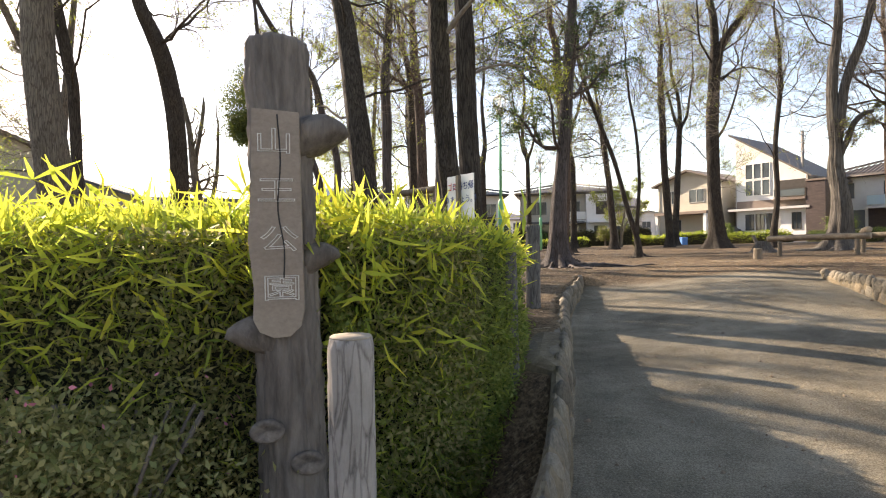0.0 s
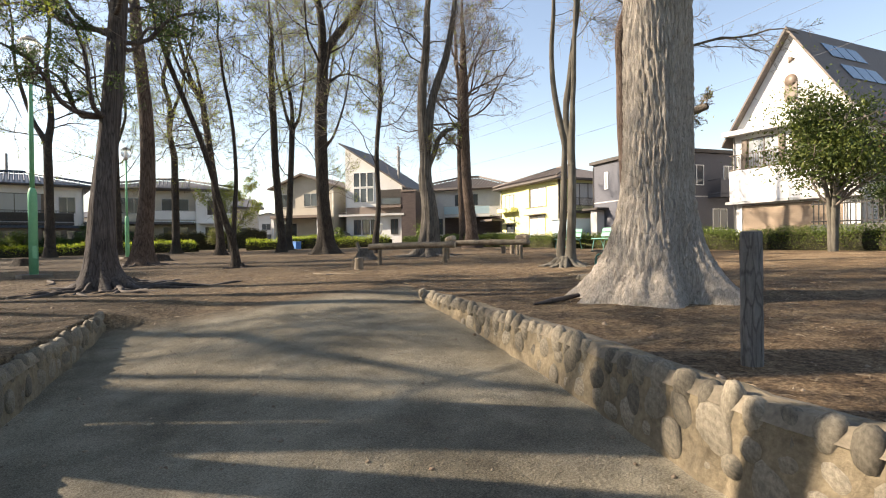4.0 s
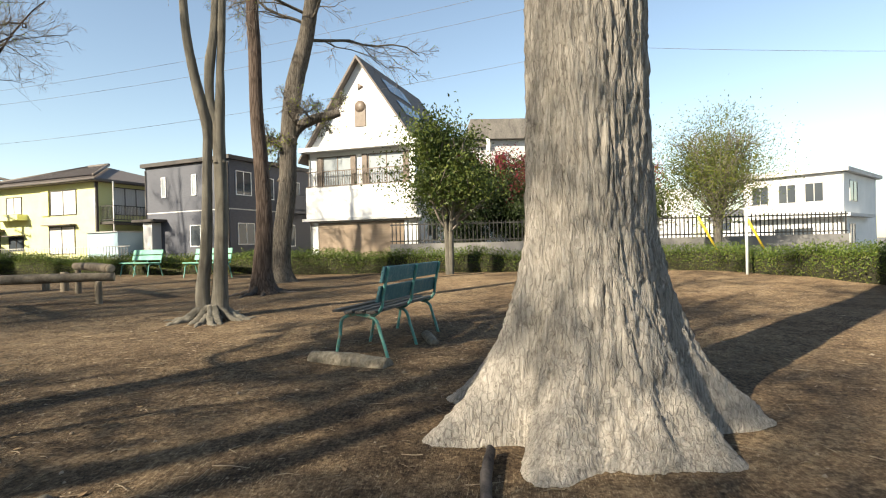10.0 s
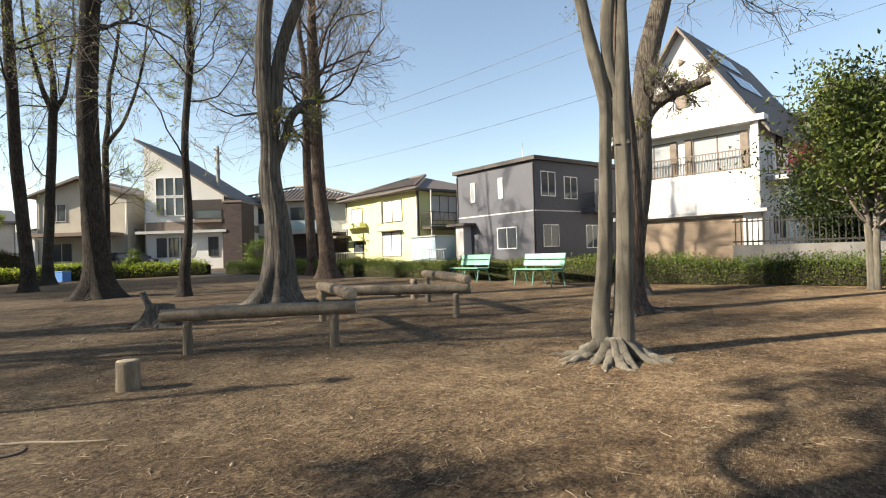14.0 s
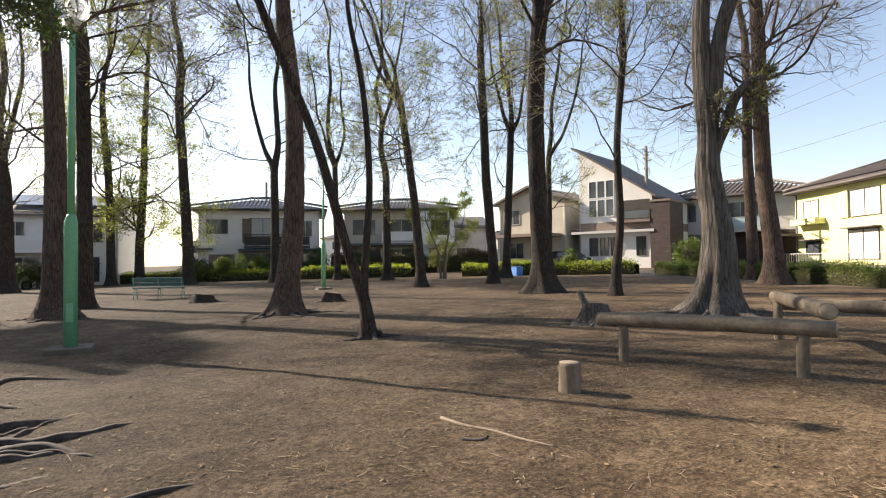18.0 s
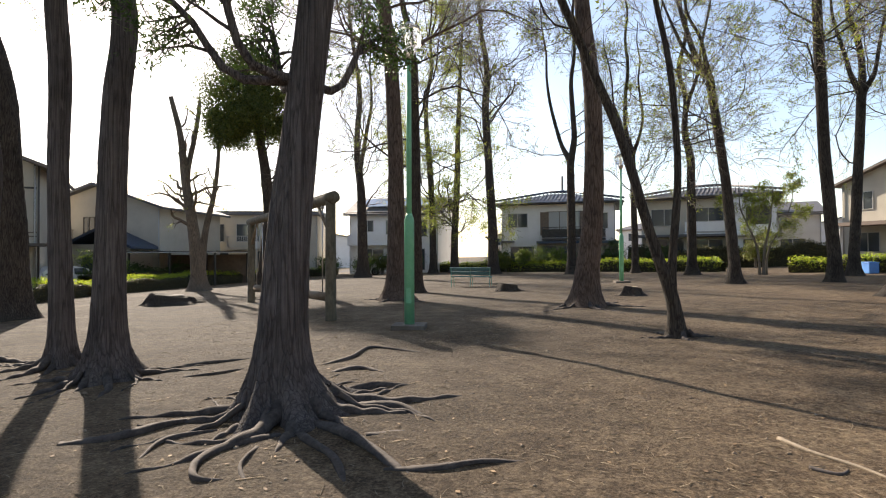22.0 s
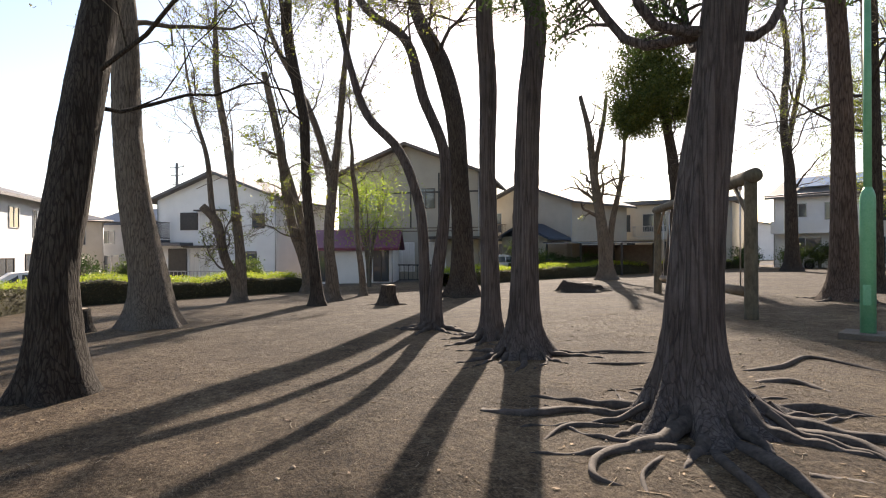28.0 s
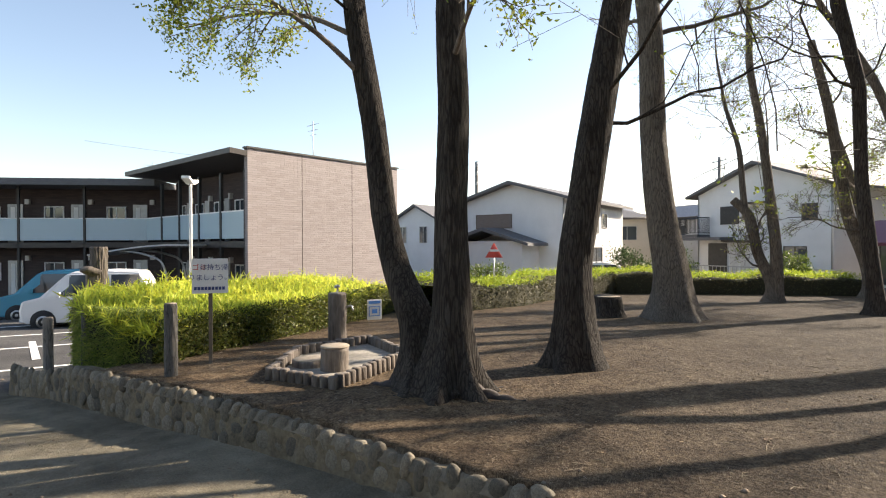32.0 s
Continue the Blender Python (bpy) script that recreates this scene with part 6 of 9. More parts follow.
def stump(x, y, r, h, seed, label, flare=0.6, roots=7, reach=0.5, cut=LOG_END, body_m=BARK_DARK):
    rng = np.random.default_rng(seed)
    t = empty("tree_stump", x, y, gz(x, y) - 0.03, 0, label, "stump")
    (v, f), P, R = trunk_mesh([(0, 0, 0, r * 1.1), (0.0, 0, h * 0.5, r), (0.02, 0.01, h, r * 0.96)], 22, 12, flare, 5, rng)
    n, k = 12, 22
    put("body", mesh("body", v, f.tolist() + [list(range((n - 1) * k, n * k))[::-1]]), body_m, t, smooth=True)
    lathe("sawn_top", [(r * 0.9, 0), (r * 0.85, 0.008), (r * 0.05, 0.004)], cut, t, 20, (0.02, 0.01, h - 0.002), "sawn top")
    if roots:
        for v, f in surface_roots(roots, r * 1.2, reach, rng, x, y, thick=0.04):
            put("root", mesh("root", v - np.array([x, y, gz(x, y) - 0.03]), f), ROOT, t, smooth=True)
    return t


stump(-8.9, 17.0, 0.2, 0.6, 41, "narrow sawn tree stump with spreading roots")
stump(-8.9, 25.0, 0.45, 0.35, 42, "wide weathered stump sunk in the soil", 0.9, cut=ROOT)
stump(-8.0, 9.45, 0.3, 0.5, 43, "broad sawn tree stump with pale top", 0.35, 0)
stump(1.95, 30.6, 0.3, 0.3, 44, "low dark stump near the green bench", 0.5, cut=ROOT)
stump(6.4, 27.5, 0.2, 0.3, 45, "small ragged root stump", 0.8)
gnarl = stump(10.82, 18.5, 0.17, 0.4, 46, "gnarled grey root stump with a broken side shoot", 1.3, 9, 0.7, BARK_ASH, BARK_ASH)
knobbly("side_shoot", [(-0.05, 0.08, 0.15, 0.08), (-0.14, 0.18, 0.45, 0.06), (-0.18, 0.24, 0.62, 0.055)], 14, 14, BARK_ASH, gnarl, 0.12, 3)


def park_lamp(x, y, h, label, globe=0.26, base=True):
    t = empty("park_lamp", x, y, gz(x, y), 12, label, "street lamp", "green park lamps")
    boxed("base_block", (-0.32, -0.32, -0.1, 0.32, 0.32, 0.09), DARK_CONCRETE, t, 0.015, "rough concrete footing")
    lathe("lower_pole", [(0.1, 0.05), (0.1, 2.05), (0.098, 2.12), (0.075, 2.2), (0.055, 2.25)], GREEN_PAINT, t, 20)
    lathe("upper_pole", [(0.054, 2.2), (0.05, h - 0.62)], GREEN_PAINT, t, 16)
    boxed("hatch", (-0.05, -0.106, 0.5, 0.05, -0.095, 0.8), GREEN_PAINT, t, 0.004)
    lathe("lamp_cap", [(0.06, h - 0.66), (0.09, h - 0.6), (0.12, h - 0.53), (0.13, h - 0.5)], STEEL, t, 20)
    gl = lathe("globe", [(0.12, h - 0.5), (globe * 0.86, h - 0.4), (globe, h - 0.24), (globe * 0.97, h - 0.1), (globe * 0.7, h - 0.02), (globe * 0.5, h)], CLEAR, t, 24, label="clear ribbed globe")
    gl.visible_shadow = False
    lathe("lamp_hat", [(globe * 0.5, h - 0.005), (globe * 0.42, h + 0.05), (0.03, h + 0.07)], STEEL, t, 20)
    lathe("bulb", [(0.03, h - 0.5), (0.05, h - 0.4), (0.06, h - 0.25), (0.03, h - 0.15)], WHITE, t, 12)
    return t


CLEAR = bpy.data.materials.new("clear_globe")
CLEAR.use_nodes = True
cp = CLEAR.node_tree.nodes["Principled BSDF"]
cp.inputs["Transmission Weight"].default_value, cp.inputs["Roughness"].default_value, cp.inputs["IOR"].default_value = 0.85, 0.12, 1.2
cp.inputs["Base Color"].default_value = (0.9, 0.93, 0.93, 1)
park_lamp(1.86, 19.4, 5.95, "pale green park lamp with clear globe on a concrete footing")
park_lamp(6.37, 35.5, 5.85, "pale green park lamp with clear globe on a concrete footing")


SWING_LOG = surf("olive_grey_timber", (0.055, 0.05, 0.036), (0.15, 0.135, 0.1), 5, 0.9, 0.6, 26, (1, 1, 0.4), 0.01)


def swing():
    a, b = Vector((-6.25, 25.8)), Vector((-0.47, 20.6))
    za, zb = gz(*a), gz(*b)
    t = empty("log_swing", a.x, a.y, za, 0, "log swing frame with chains and hanging timber seats", "swing")
    d = b - a
    H = 2.8
    tops = []
    for i, f in enumerate((0.0, 1.0)):
        q = d * f
        zg = (za, zb)[i] - za
        knobbly("post", [(q.x, q.y, zg - 0.1, 0.13), (q.x, q.y, zg + 1.4, 0.12), (q.x, q.y, zg + H, 0.115)], 20, 16, SWING_LOG, t, 0.03, 50 + i)
        tops.append(Vector((q.x, q.y, zg + H)))
        s = d.normalized() * (0.75 if i == 0 else -0.75)
        pipe("brace", [(q.x + s.x * 1.3, q.y + s.y * 1.3, zg + H - 0.02), (q.x, q.y, zg + H - 0.85)], 0.045, LOG_UP, t, 8)
    e = (tops[1] - tops[0]).normalized() * 0.22
    knobbly("top_beam", [(*(tops[0] - e), 0.125), (*((tops[0] + tops[1]) / 2), 0.13), (*(tops[1] + e), 0.14)], 20, 24, SWING_LOG, t, 0.03, 53)
    n = Vector((-d.y, d.x)).normalized()
    for f in (0.1, 0.2, 0.45, 0.55, 0.8, 0.93):
        p = tops[0].lerp(tops[1], f)
        pipe("chain", [(p.x, p.y, p.z - 0.1), (p.x, p.y, p.z - 2.25)], 0.014, STEEL, t, 6)
        lathe("hook", [(0.03, -0.05), (0.045, 0.0), (0.03, 0.05)], STEEL, t, 10, (p.x, p.y, p.z - 0.16))
    for f0, f1 in ((0.1, 0.2), (0.45, 0.55), (0.8, 0.93)):
        p, q = tops[0].lerp(tops[1], f0), tops[0].lerp(tops[1], f1)
        pipe("log_seat", [(p.x - d.x * 0.02, p.y - d.y * 0.02, p.z - 2.27), (q.x + d.x * 0.02, q.y + d.y * 0.02, q.z - 2.27)], 0.1, LOG, t, 14)


swing()


BED_PAVING = surf("dusty_paving", (0.16, 0.145, 0.12), (0.36, 0.335, 0.29), 3, 0.92, 0.5, 18)


def tap_basin():
    t = empty("drinking_tap", -0.37, 6.75, gz(-0.37, 6.75), 0, "concrete drinking tap cast as tree stumps", "water tap")
    knobbly("stool", [(0, 0, -0.05, 0.165), (0, 0, 0.2, 0.165), (0, 0, 0.315, 0.165)], 28, 10, FAUX, t, 0.04, 60)
    lathe("stool_top", [(0.17, 0), (0.175, 0.015), (0.16, 0.024), (0.01, 0.026)], FAUX_END, t, 26, (0, 0, 0.312))
    px, py = -1.83, -1.05
    knobbly("tap_post", [(px, py, -0.05, 0.145), (px, py, 0.4, 0.14), (px, py, 0.77, 0.14)], 26, 26, FAUX, t, 0.045, 61)
    lathe("post_top", [(0.132, 0), (0.128, 0.006), (0.01, 0.008)], FAUX_END, t, 22, (px, py, 0.769))
    pipe("spout", [(px, py, 0.77), (px, py, 0.85), (px + 0.03, py, 0.89), (px + 0.07, py, 0.86)], 0.016, STEEL, t, 8, 14)
    lathe("tap_knob", [(0.012, 0.85), (0.03, 0.87), (0.03, 0.885), (0.01, 0.9)], STEEL, t, 10, (px - 0.02, py, 0))
    pipe("side_tap", [(px - 0.05, py + 0.13, 0.55), (px - 0.05, py + 0.22, 0.57), (px - 0.05, py + 0.25, 0.5)], 0.016, STEEL, t, 8, 10)
    knobbly("low_stump", [(-0.1, -0.42, -0.05, 0.21), (-0.1, -0.42, 0.12, 0.2)], 24, 6, FAUX, t, 0.04, 62)
    lathe("low_stump_top", [(0.2, 0), (0.19, 0.01), (0.01, 0.012)], FAUX_END, t, 24, (-0.1, -0.42, 0.119))
    # log edging round a paved bed
    c = [(0.22, 6.27), (0.38, 7.18), (-1.26, 7.3), (-2.1, 6.3), (-1.0, 5.8)]
    bed = empty("tap_bed", -0.75, 6.75, gz(-0.75, 6.75), 0, "paved bed edged with a ring of short log posts", "edging")
    bm = bmesh.new()
    vs = [bm.verts.new((x + 0.75, y - 6.75, 0.05)) for x, y in c]
    lo = [bm.verts.new((x + 0.75, y - 6.75, -0.1)) for x, y in c]
    bm.faces.new(vs)
    for i in range(5):
        bm.faces.new((lo[i], lo[(i + 1) % 5], vs[(i + 1) % 5], vs[i]))
    bmesh.ops.recalc_face_normals(bm, faces=bm.faces[:])
    part("paving", bm, BED_PAVING, bed, "dusty concrete floor")
    s = 0
    for i in range(5):
        a, b = Vector(c[i]), Vector(c[(i + 1) % 5])
        n = int((b - a).length / 0.105)
        for j in range(n):
            q = a.lerp(b, j / n)
            s += 1
            h = 0.16 + 0.02 * ((s * 37) % 7) / 7
            lathe("edging_log", [(0.054, -0.08), (0.055, h - 0.01), (0.049, h), (0.005, h + 0.001)], FAUX, bed, 10, (q.x + 0.75, q.y - 6.75, 0))


tap_basin()

# thin white pole standing at the street corner of the park
t = empty("marker_pole", 18.06, -0.05, gz(18.06, -0.05), 0, "thin white marker pole in the soil", "pole")
lathe("body", [(0.035, -0.1), (0.035, 1.62), (0.03, 1.66), (0.005, 1.665)], WHITE, t, 12)


# ---- loose things on the soil ----
def fallen_branch(pts, r, label, m=ROOT, seed=0):
    z0 = gz(*pts[0])
    t = empty("fallen_branch", pts[0][0], pts[0][1], z0, 0, label, "branch", "fallen branches")
    q = [(x - pts[0][0], y - pts[0][1], gz(x, y) - z0 + r * 0.15, r * (1 - 0.6 * i / (len(pts) - 1))) for i, (x, y) in enumerate(pts)]
    knobbly("stick", q, 8, 24, m, t, 0.1, seed)


fallen_branch([(6.7, 13.75), (6.84, 13.5), (7.0, 13.3), (7.13, 13.02), (7.3, 12.78)], 0.019, "pale curved root lying bare in the soil", LOG, 1)
fallen_branch([(6.72, 13.2), (6.86, 13.12), (6.93, 13.2)], 0.018, "broken crooked twig on the soil", ROOT, 2)
log("log_kerb", "rough pale log half sunk under the bench", (8.8, 8.05, gz(8.8, 8.05) - 0.01), (8.42, 7.25, gz(8.42, 7.25) - 0.01), 0.09, KERB_LOG, KERB_LOG, 77)
log("log_kerb", "rough pale log half sunk under the bench", (10.0, 7.1, gz(10.0, 7.1) - 0.01), (9.45, 6.95, gz(9.45, 6.95) - 0.01), 0.06, KERB_LOG, KERB_LOG, 78)
def broken_stump(x, y):
    rng = np.random.default_rng(79)
    t = empty("tree_stump", x, y, gz(x, y), 20, "low broken pale stump in jagged pieces", "stump")
    for i in range(9):
        bm = bmesh.new()
        bmesh.ops.create_icosphere(bm, subdivisions=2, radius=1.0)
        for v in bm.verts:
            v.co *= 1 + 0.3 * noise.noise(v.co * 1.7 + Vector((i * 5, 0, 0))) + rng.uniform(-0.09, 0.09)
        a, r = rng.uniform(0, 6.28), rng.uniform(0.0, 0.34)
        o = part("chunk", bm, LOG_END if i % 2 else LOG_UP, t)
        o.matrix_basis = pose(math.cos(a) * r * 1.5, math.sin(a) * r, rng.uniform(0.02, 0.09), rng.uniform(-25, 25), rng.uniform(-25, 25), rng.uniform(0, 180)) @ Matrix.Diagonal((rng.uniform(0.14, 0.26), rng.uniform(0.08, 0.14), rng.uniform(0.05, 0.11), 1))


broken_stump(15.85, 4.95)


def litter():
    """Twigs, dead stalks and dry leaves strewn over the soil."""
    rng = np.random.default_rng(9)
    n = 5200
    x, y = rng.uniform(-3, 14, n), rng.uniform(1.5, 21, n)
    near = rng.uniform(0, 1, n) < 0.35
    x[near], y[near] = rng.normal(6.5, 2.6, near.sum()), rng.normal(10.5, 3, near.sum())
    onpath = (x > wall_left_x(y) - 0.15) & (x < wall_right_x(y) + 0.15) & (y < 9.5)
    x, y = x[~onpath], y[~onpath]
    n = len(x)
    a, L = rng.uniform(0, 6.28, n), rng.uniform(0.03, 0.16, n) * rng.choice((0.6, 1.0, 1.7), n, p=(0.6, 0.3, 0.1))
    z = land(x, y)
    bow = rng.normal(0, 0.15, n)
    d = np.stack([np.cos(a), np.sin(a)], 1) * L[:, None]
    side = np.stack([-d[:, 1], d[:, 0]], 1) * bow[:, None]
    P = np.stack([np.c_[x, y, z + 0.004], np.c_[x + d[:, 0] * 0.5 + side[:, 0], y + d[:, 1] * 0.5 + side[:, 1], z + 0.007], np.c_[x + d[:, 0], y + d[:, 1], z + 0.004]], 1)
    r = rng.uniform(0.0014, 0.0042, n)[:, None] * np.array([1, 0.9, 0.5])[None]
    v, f = tubes(P, r, 3)
    tagged(put("twig_litter", mesh("twig_litter", v, f), STRAW), "dry twigs and stalks strewn over the soil", "twigs", kind="stuff")
    n = 3500
    x, y = rng.uniform(-4, 15, n), rng.uniform(1.5, 22, n)
    keep = ~((x > wall_left_x(y) - 0.1) & (x < wall_right_x(y) + 0.1) & (y < 9.3))
    x, y = x[keep], y[keep]
    v, f = blades(np.c_[x, y, land(x, y) + 0.008], 0.045, 0.03, rng, bend=0.15, folded=True)
    v[:, 2] = np.repeat(land(x, y), 6) + 0.006 + np.abs(v[:, 2] - np.repeat(land(x, y), 6)) * 0.25
    tagged(put("leaf_litter", mesh("leaf_litter", v, f), DRY_LEAF), "dry brown leaves strewn over the soil", "leaves", kind="stuff")


STRAW = surf("dry_stalk", (0.15, 0.11, 0.075), (0.36, 0.29, 0.2), 9, 0.9, 0, island=0.3)
DRY_LEAF = leaf("dead_leaf", (0.1, 0.06, 0.035), (0.3, 0.21, 0.12), 0.1, 0.8)
litter()


def clods():
    """Small stones and clods on soil and path."""
    rng = np.random.default_rng(19)
    n = 6500
    x, y = rng.uniform(-3, 12, n), rng.uniform(0, 19, n)
    s = rng.gamma(1.4, 0.0035, n) + 0.003
    base = np.array([(1, 0, 0), (-1, 0, 0), (0, 1, 0), (0, -1, 0), (0, 0, 0.7), (0, 0, -0.7)], float)
    v = base[None] * (s[:, None, None] * rng.uniform(0.6, 1.4, (n, 6, 1)))
    v += np.c_[x, y, land(x, y) + 0.15 * s][:, None, :]
    tri = np.array([(0, 2, 4), (2, 1, 4), (1, 3, 4), (3, 0, 4), (2, 0, 5), (1, 2, 5), (3, 1, 5), (0, 3, 5)])
    f = (tri[None] + (np.arange(n) * 6)[:, None, None]).reshape(-1, 3)
    tagged(put("clods", mesh("clods", v.reshape(-1, 3), f), CLOD), "small clods and pebbles on the soil", "pebbles", kind="stuff")


CLOD = surf("clod", (0.14, 0.095, 0.065), (0.33, 0.27, 0.2), 9, 0.95, 0, island=0.3)
clods()


# ---- buildings round the park ----
PLASTER_WHITE = surf("white_render", (0.64, 0.64, 0.63), (0.75, 0.75, 0.74), 0.8, 0.85, 0.1, 30)
PLASTER_CREAM = surf("cream_render", (0.4, 0.37, 0.31), (0.5, 0.465, 0.395), 0.8, 0.85, 0.1, 30)
PLASTER_YELLOW = surf("pale_yellow_render", (0.62, 0.62, 0.27), (0.7, 0.7, 0.36), 0.8, 0.85, 0.1, 30)
PLASTER_GREY = surf("light_grey_render", (0.42, 0.42, 0.42), (0.55, 0.55, 0.54), 0.8, 0.85, 0.1, 30)
PLASTER_TAUPE = surf("grey_brown_render", (0.3, 0.28, 0.235), (0.38, 0.355, 0.3), 0.8, 0.85, 0.2, 40)
RED_DOOR = surf("dull_red_door", (0.2, 0.035, 0.045), (0.28, 0.06, 0.07), 4, 0.6, 0.05)
POLE_GREY = surf("old_pole_concrete", (0.14, 0.135, 0.127), (0.23, 0.222, 0.21), 2, 0.85, 0.2, 30)
SIDING_DARK = surf("dark_slate_siding", (0.06, 0.064, 0.08), (0.1, 0.105, 0.125), 3, 0.7, 0.25, 22, (1, 1, 14), 0.01)
def tile_cladding(name, a, b, joint):
    """Small oblong wall tiles in courses, on faces that look along local x or y."""
    m, nt, p, n = shade(name)
    tc, sp, ad, cb, br, no = n("TexCoord"), n("SeparateXYZ"), n("Math"), n("CombineXYZ"), n("TexBrick"), n("TexNoise")
    nt.links.new(tc.outputs["Object"], sp.inputs[0])
    nt.links.new(sp.outputs[0], ad.inputs[0])
    nt.links.new(sp.outputs[1], ad.inputs[1])
    nt.links.new(ad.outputs[0], cb.inputs[0])
    nt.links.new(sp.outputs[2], cb.inputs[1])
    nt.links.new(cb.outputs[0], br.inputs["Vector"])
    for i, c in enumerate((a, b, joint)):
        br.inputs[1 + i].default_value = (*c, 1)
    br.inputs["Scale"].default_value, br.inputs["Mortar Size"].default_value = 1.0, 0.006
    br.inputs["Brick Width"].default_value, br.inputs["Row Height"].default_value = 0.4, 0.085
    no.inputs["Scale"].default_value, no.inputs["Detail"].default_value = 0.6, 5
    mx = n("MixRGB")
    mx.blend_type, mx.inputs[0].default_value = "OVERLAY", 0.25
    nt.links.new(br.outputs[0], mx.inputs[1])
    nt.links.new(no.outputs[0], mx.inputs[2])
    nt.links.new(mx.outputs[0], p.inputs["Base Color"])
    p.inputs["Roughness"].default_value = 0.75
    bn = n("Bump")
    bn.invert, bn.inputs["Strength"].default_value, bn.inputs["Distance"].default_value = True, 0.7, 0.01
    nt.links.new(br.outputs[1], bn.inputs["Height"])
    nt.links.new(bn.outputs[0], p.inputs["Normal"])
    return m


BRICK_PINK = tile_cladding("pinkish_brown_tile", (0.275, 0.235, 0.228), (0.325, 0.285, 0.277), (0.22, 0.19, 0.184))
BRICK_BROWN = tile_cladding("dark_brown_tile", (0.045, 0.03, 0.029), (0.07, 0.047, 0.044), (0.03, 0.022, 0.02))
BROWN_BAND = surf("brown_cladding", (0.16, 0.125, 0.105), (0.24, 0.19, 0.16), 4, 0.75, 0.2, 26, (1, 1, 8))
TILE_GREY = surf("grey_roof_tile", (0.075, 0.075, 0.08), (0.15, 0.15, 0.155), 5, 0.6, 0.6, 14, (1, 7, 7), 0.03)
TILE_BLUE = surf("blue_glazed_tile", (0.022, 0.035, 0.06), (0.055, 0.08, 0.12), 5, 0.5, 0.6, 14, (7, 1, 1), 0.03)
TILE_BROWN = surf("brown_roof_slate", (0.085, 0.07, 0.062), (0.16, 0.135, 0.12), 5, 0.65, 0.5, 14, (1, 7, 7), 0.02)
ROOF_OLD = surf("weathered_flat_roof_edge", (0.085, 0.078, 0.072), (0.21, 0.192, 0.172), 2, 0.9, 0.4, 20, (1, 1, 0.4))
PURPLE_TIN = surf("maroon_tin_roof", (0.11, 0.02, 0.045), (0.17, 0.035, 0.07), 4, 0.45, 0.3, 20, (9, 1, 1), 0.01)
SHUTTER_BROWN = surf("brown_roller_shutter", (0.22, 0.16, 0.11), (0.3, 0.225, 0.16), 2, 0.55, 0.8, 12, (0.4, 0.4, 26), 0.015)
ALU = surf("grey_window_frame", (0.35, 0.35, 0.34), (0.45, 0.45, 0.44), 5, 0.45, 0.05, metal=0.4)
ALU_DARK = surf("dark_window_frame", (0.04, 0.035, 0.03), (0.07, 0.06, 0.055), 5, 0.5, 0.05)
RAIL_DARK = surf("dark_iron", (0.025, 0.024, 0.023), (0.05, 0.048, 0.045), 6, 0.5, 0.1)
RAIL_BROWN = surf("brown_iron", (0.1, 0.075, 0.06), (0.17, 0.13, 0.1), 6, 0.5, 0.1)
CURTAIN = surf("pale_curtain_behind_glass", (0.5, 0.49, 0.46), (0.66, 0.65, 0.62), 3, 0.35, 0.1, 20, (6, 6, 0.3))
BLUE_PANEL = glass("frosted_blue_panel", (0.33, 0.46, 0.52), 0.35)
SOLAR = glass("solar_panel", (0.1, 0.17, 0.25), 0.1)


def frame_of(A, B, z):
    """A pose at A with x towards B and y away from the viewer's side."""
    a, b = Vector(A), Vector(B)
    return pose(a.x, a.y, z, 0, 0, math.degrees(math.atan2(b.y - a.y, b.x - a.x))), (b - a).length


def window(parent, face, u, v, w, h, wd, dp, frame_m=ALU, pane_m=PANE, bars=1, hood=None, shutter=None):
    """face f: front, r: right side, l: left side. u, v: lower left corner as seen from outside."""
    m = {"f": pose(u, -0.03, v), "r": pose(wd + 0.03, u, v, 0, 0, 90), "l": pose(-0.03, dp - u, v, 0, 0, -90)}[face]
    bm = bmesh.new()
    s = 0.05
    ring = [[bm.verts.new((x, y, z)) for x, z in ((q, q), (w - q, q), (w - q, h - q), (q, h - q))] for q, y in ((0, 0.05), (0, -0.02), (s, -0.02), (s, 0.05))]
    for i in range(4):
        for c, e in zip(ring, ring[1:] + ring[:1]):
            bm.faces.new((c[i], c[(i + 1) % 4], e[(i + 1) % 4], e[i]))
    win = part("window", bm, frame_m, parent)
    win.matrix_basis = m
    for i in range(bars):
        x = w * (i + 1) / (bars + 1)
        boxed("mullion", (x - s * 0.5, -0.012, s, x + s * 0.5, 0.05, h - s), frame_m, win)
    p = boxed("pane", (s, 0.012, s, w - s, 0.03, h - s), pane_m, win)
    if hood:
        boxed("window_hood", (-0.15, -0.45, h + 0.05, w + 0.15, 0.02, h + 0.12), hood, win)
    if shutter:
        boxed("shutter_box", (-0.03, -0.06, h, w + 0.03, 0.05, h + 0.25), shutter, win)
    return win


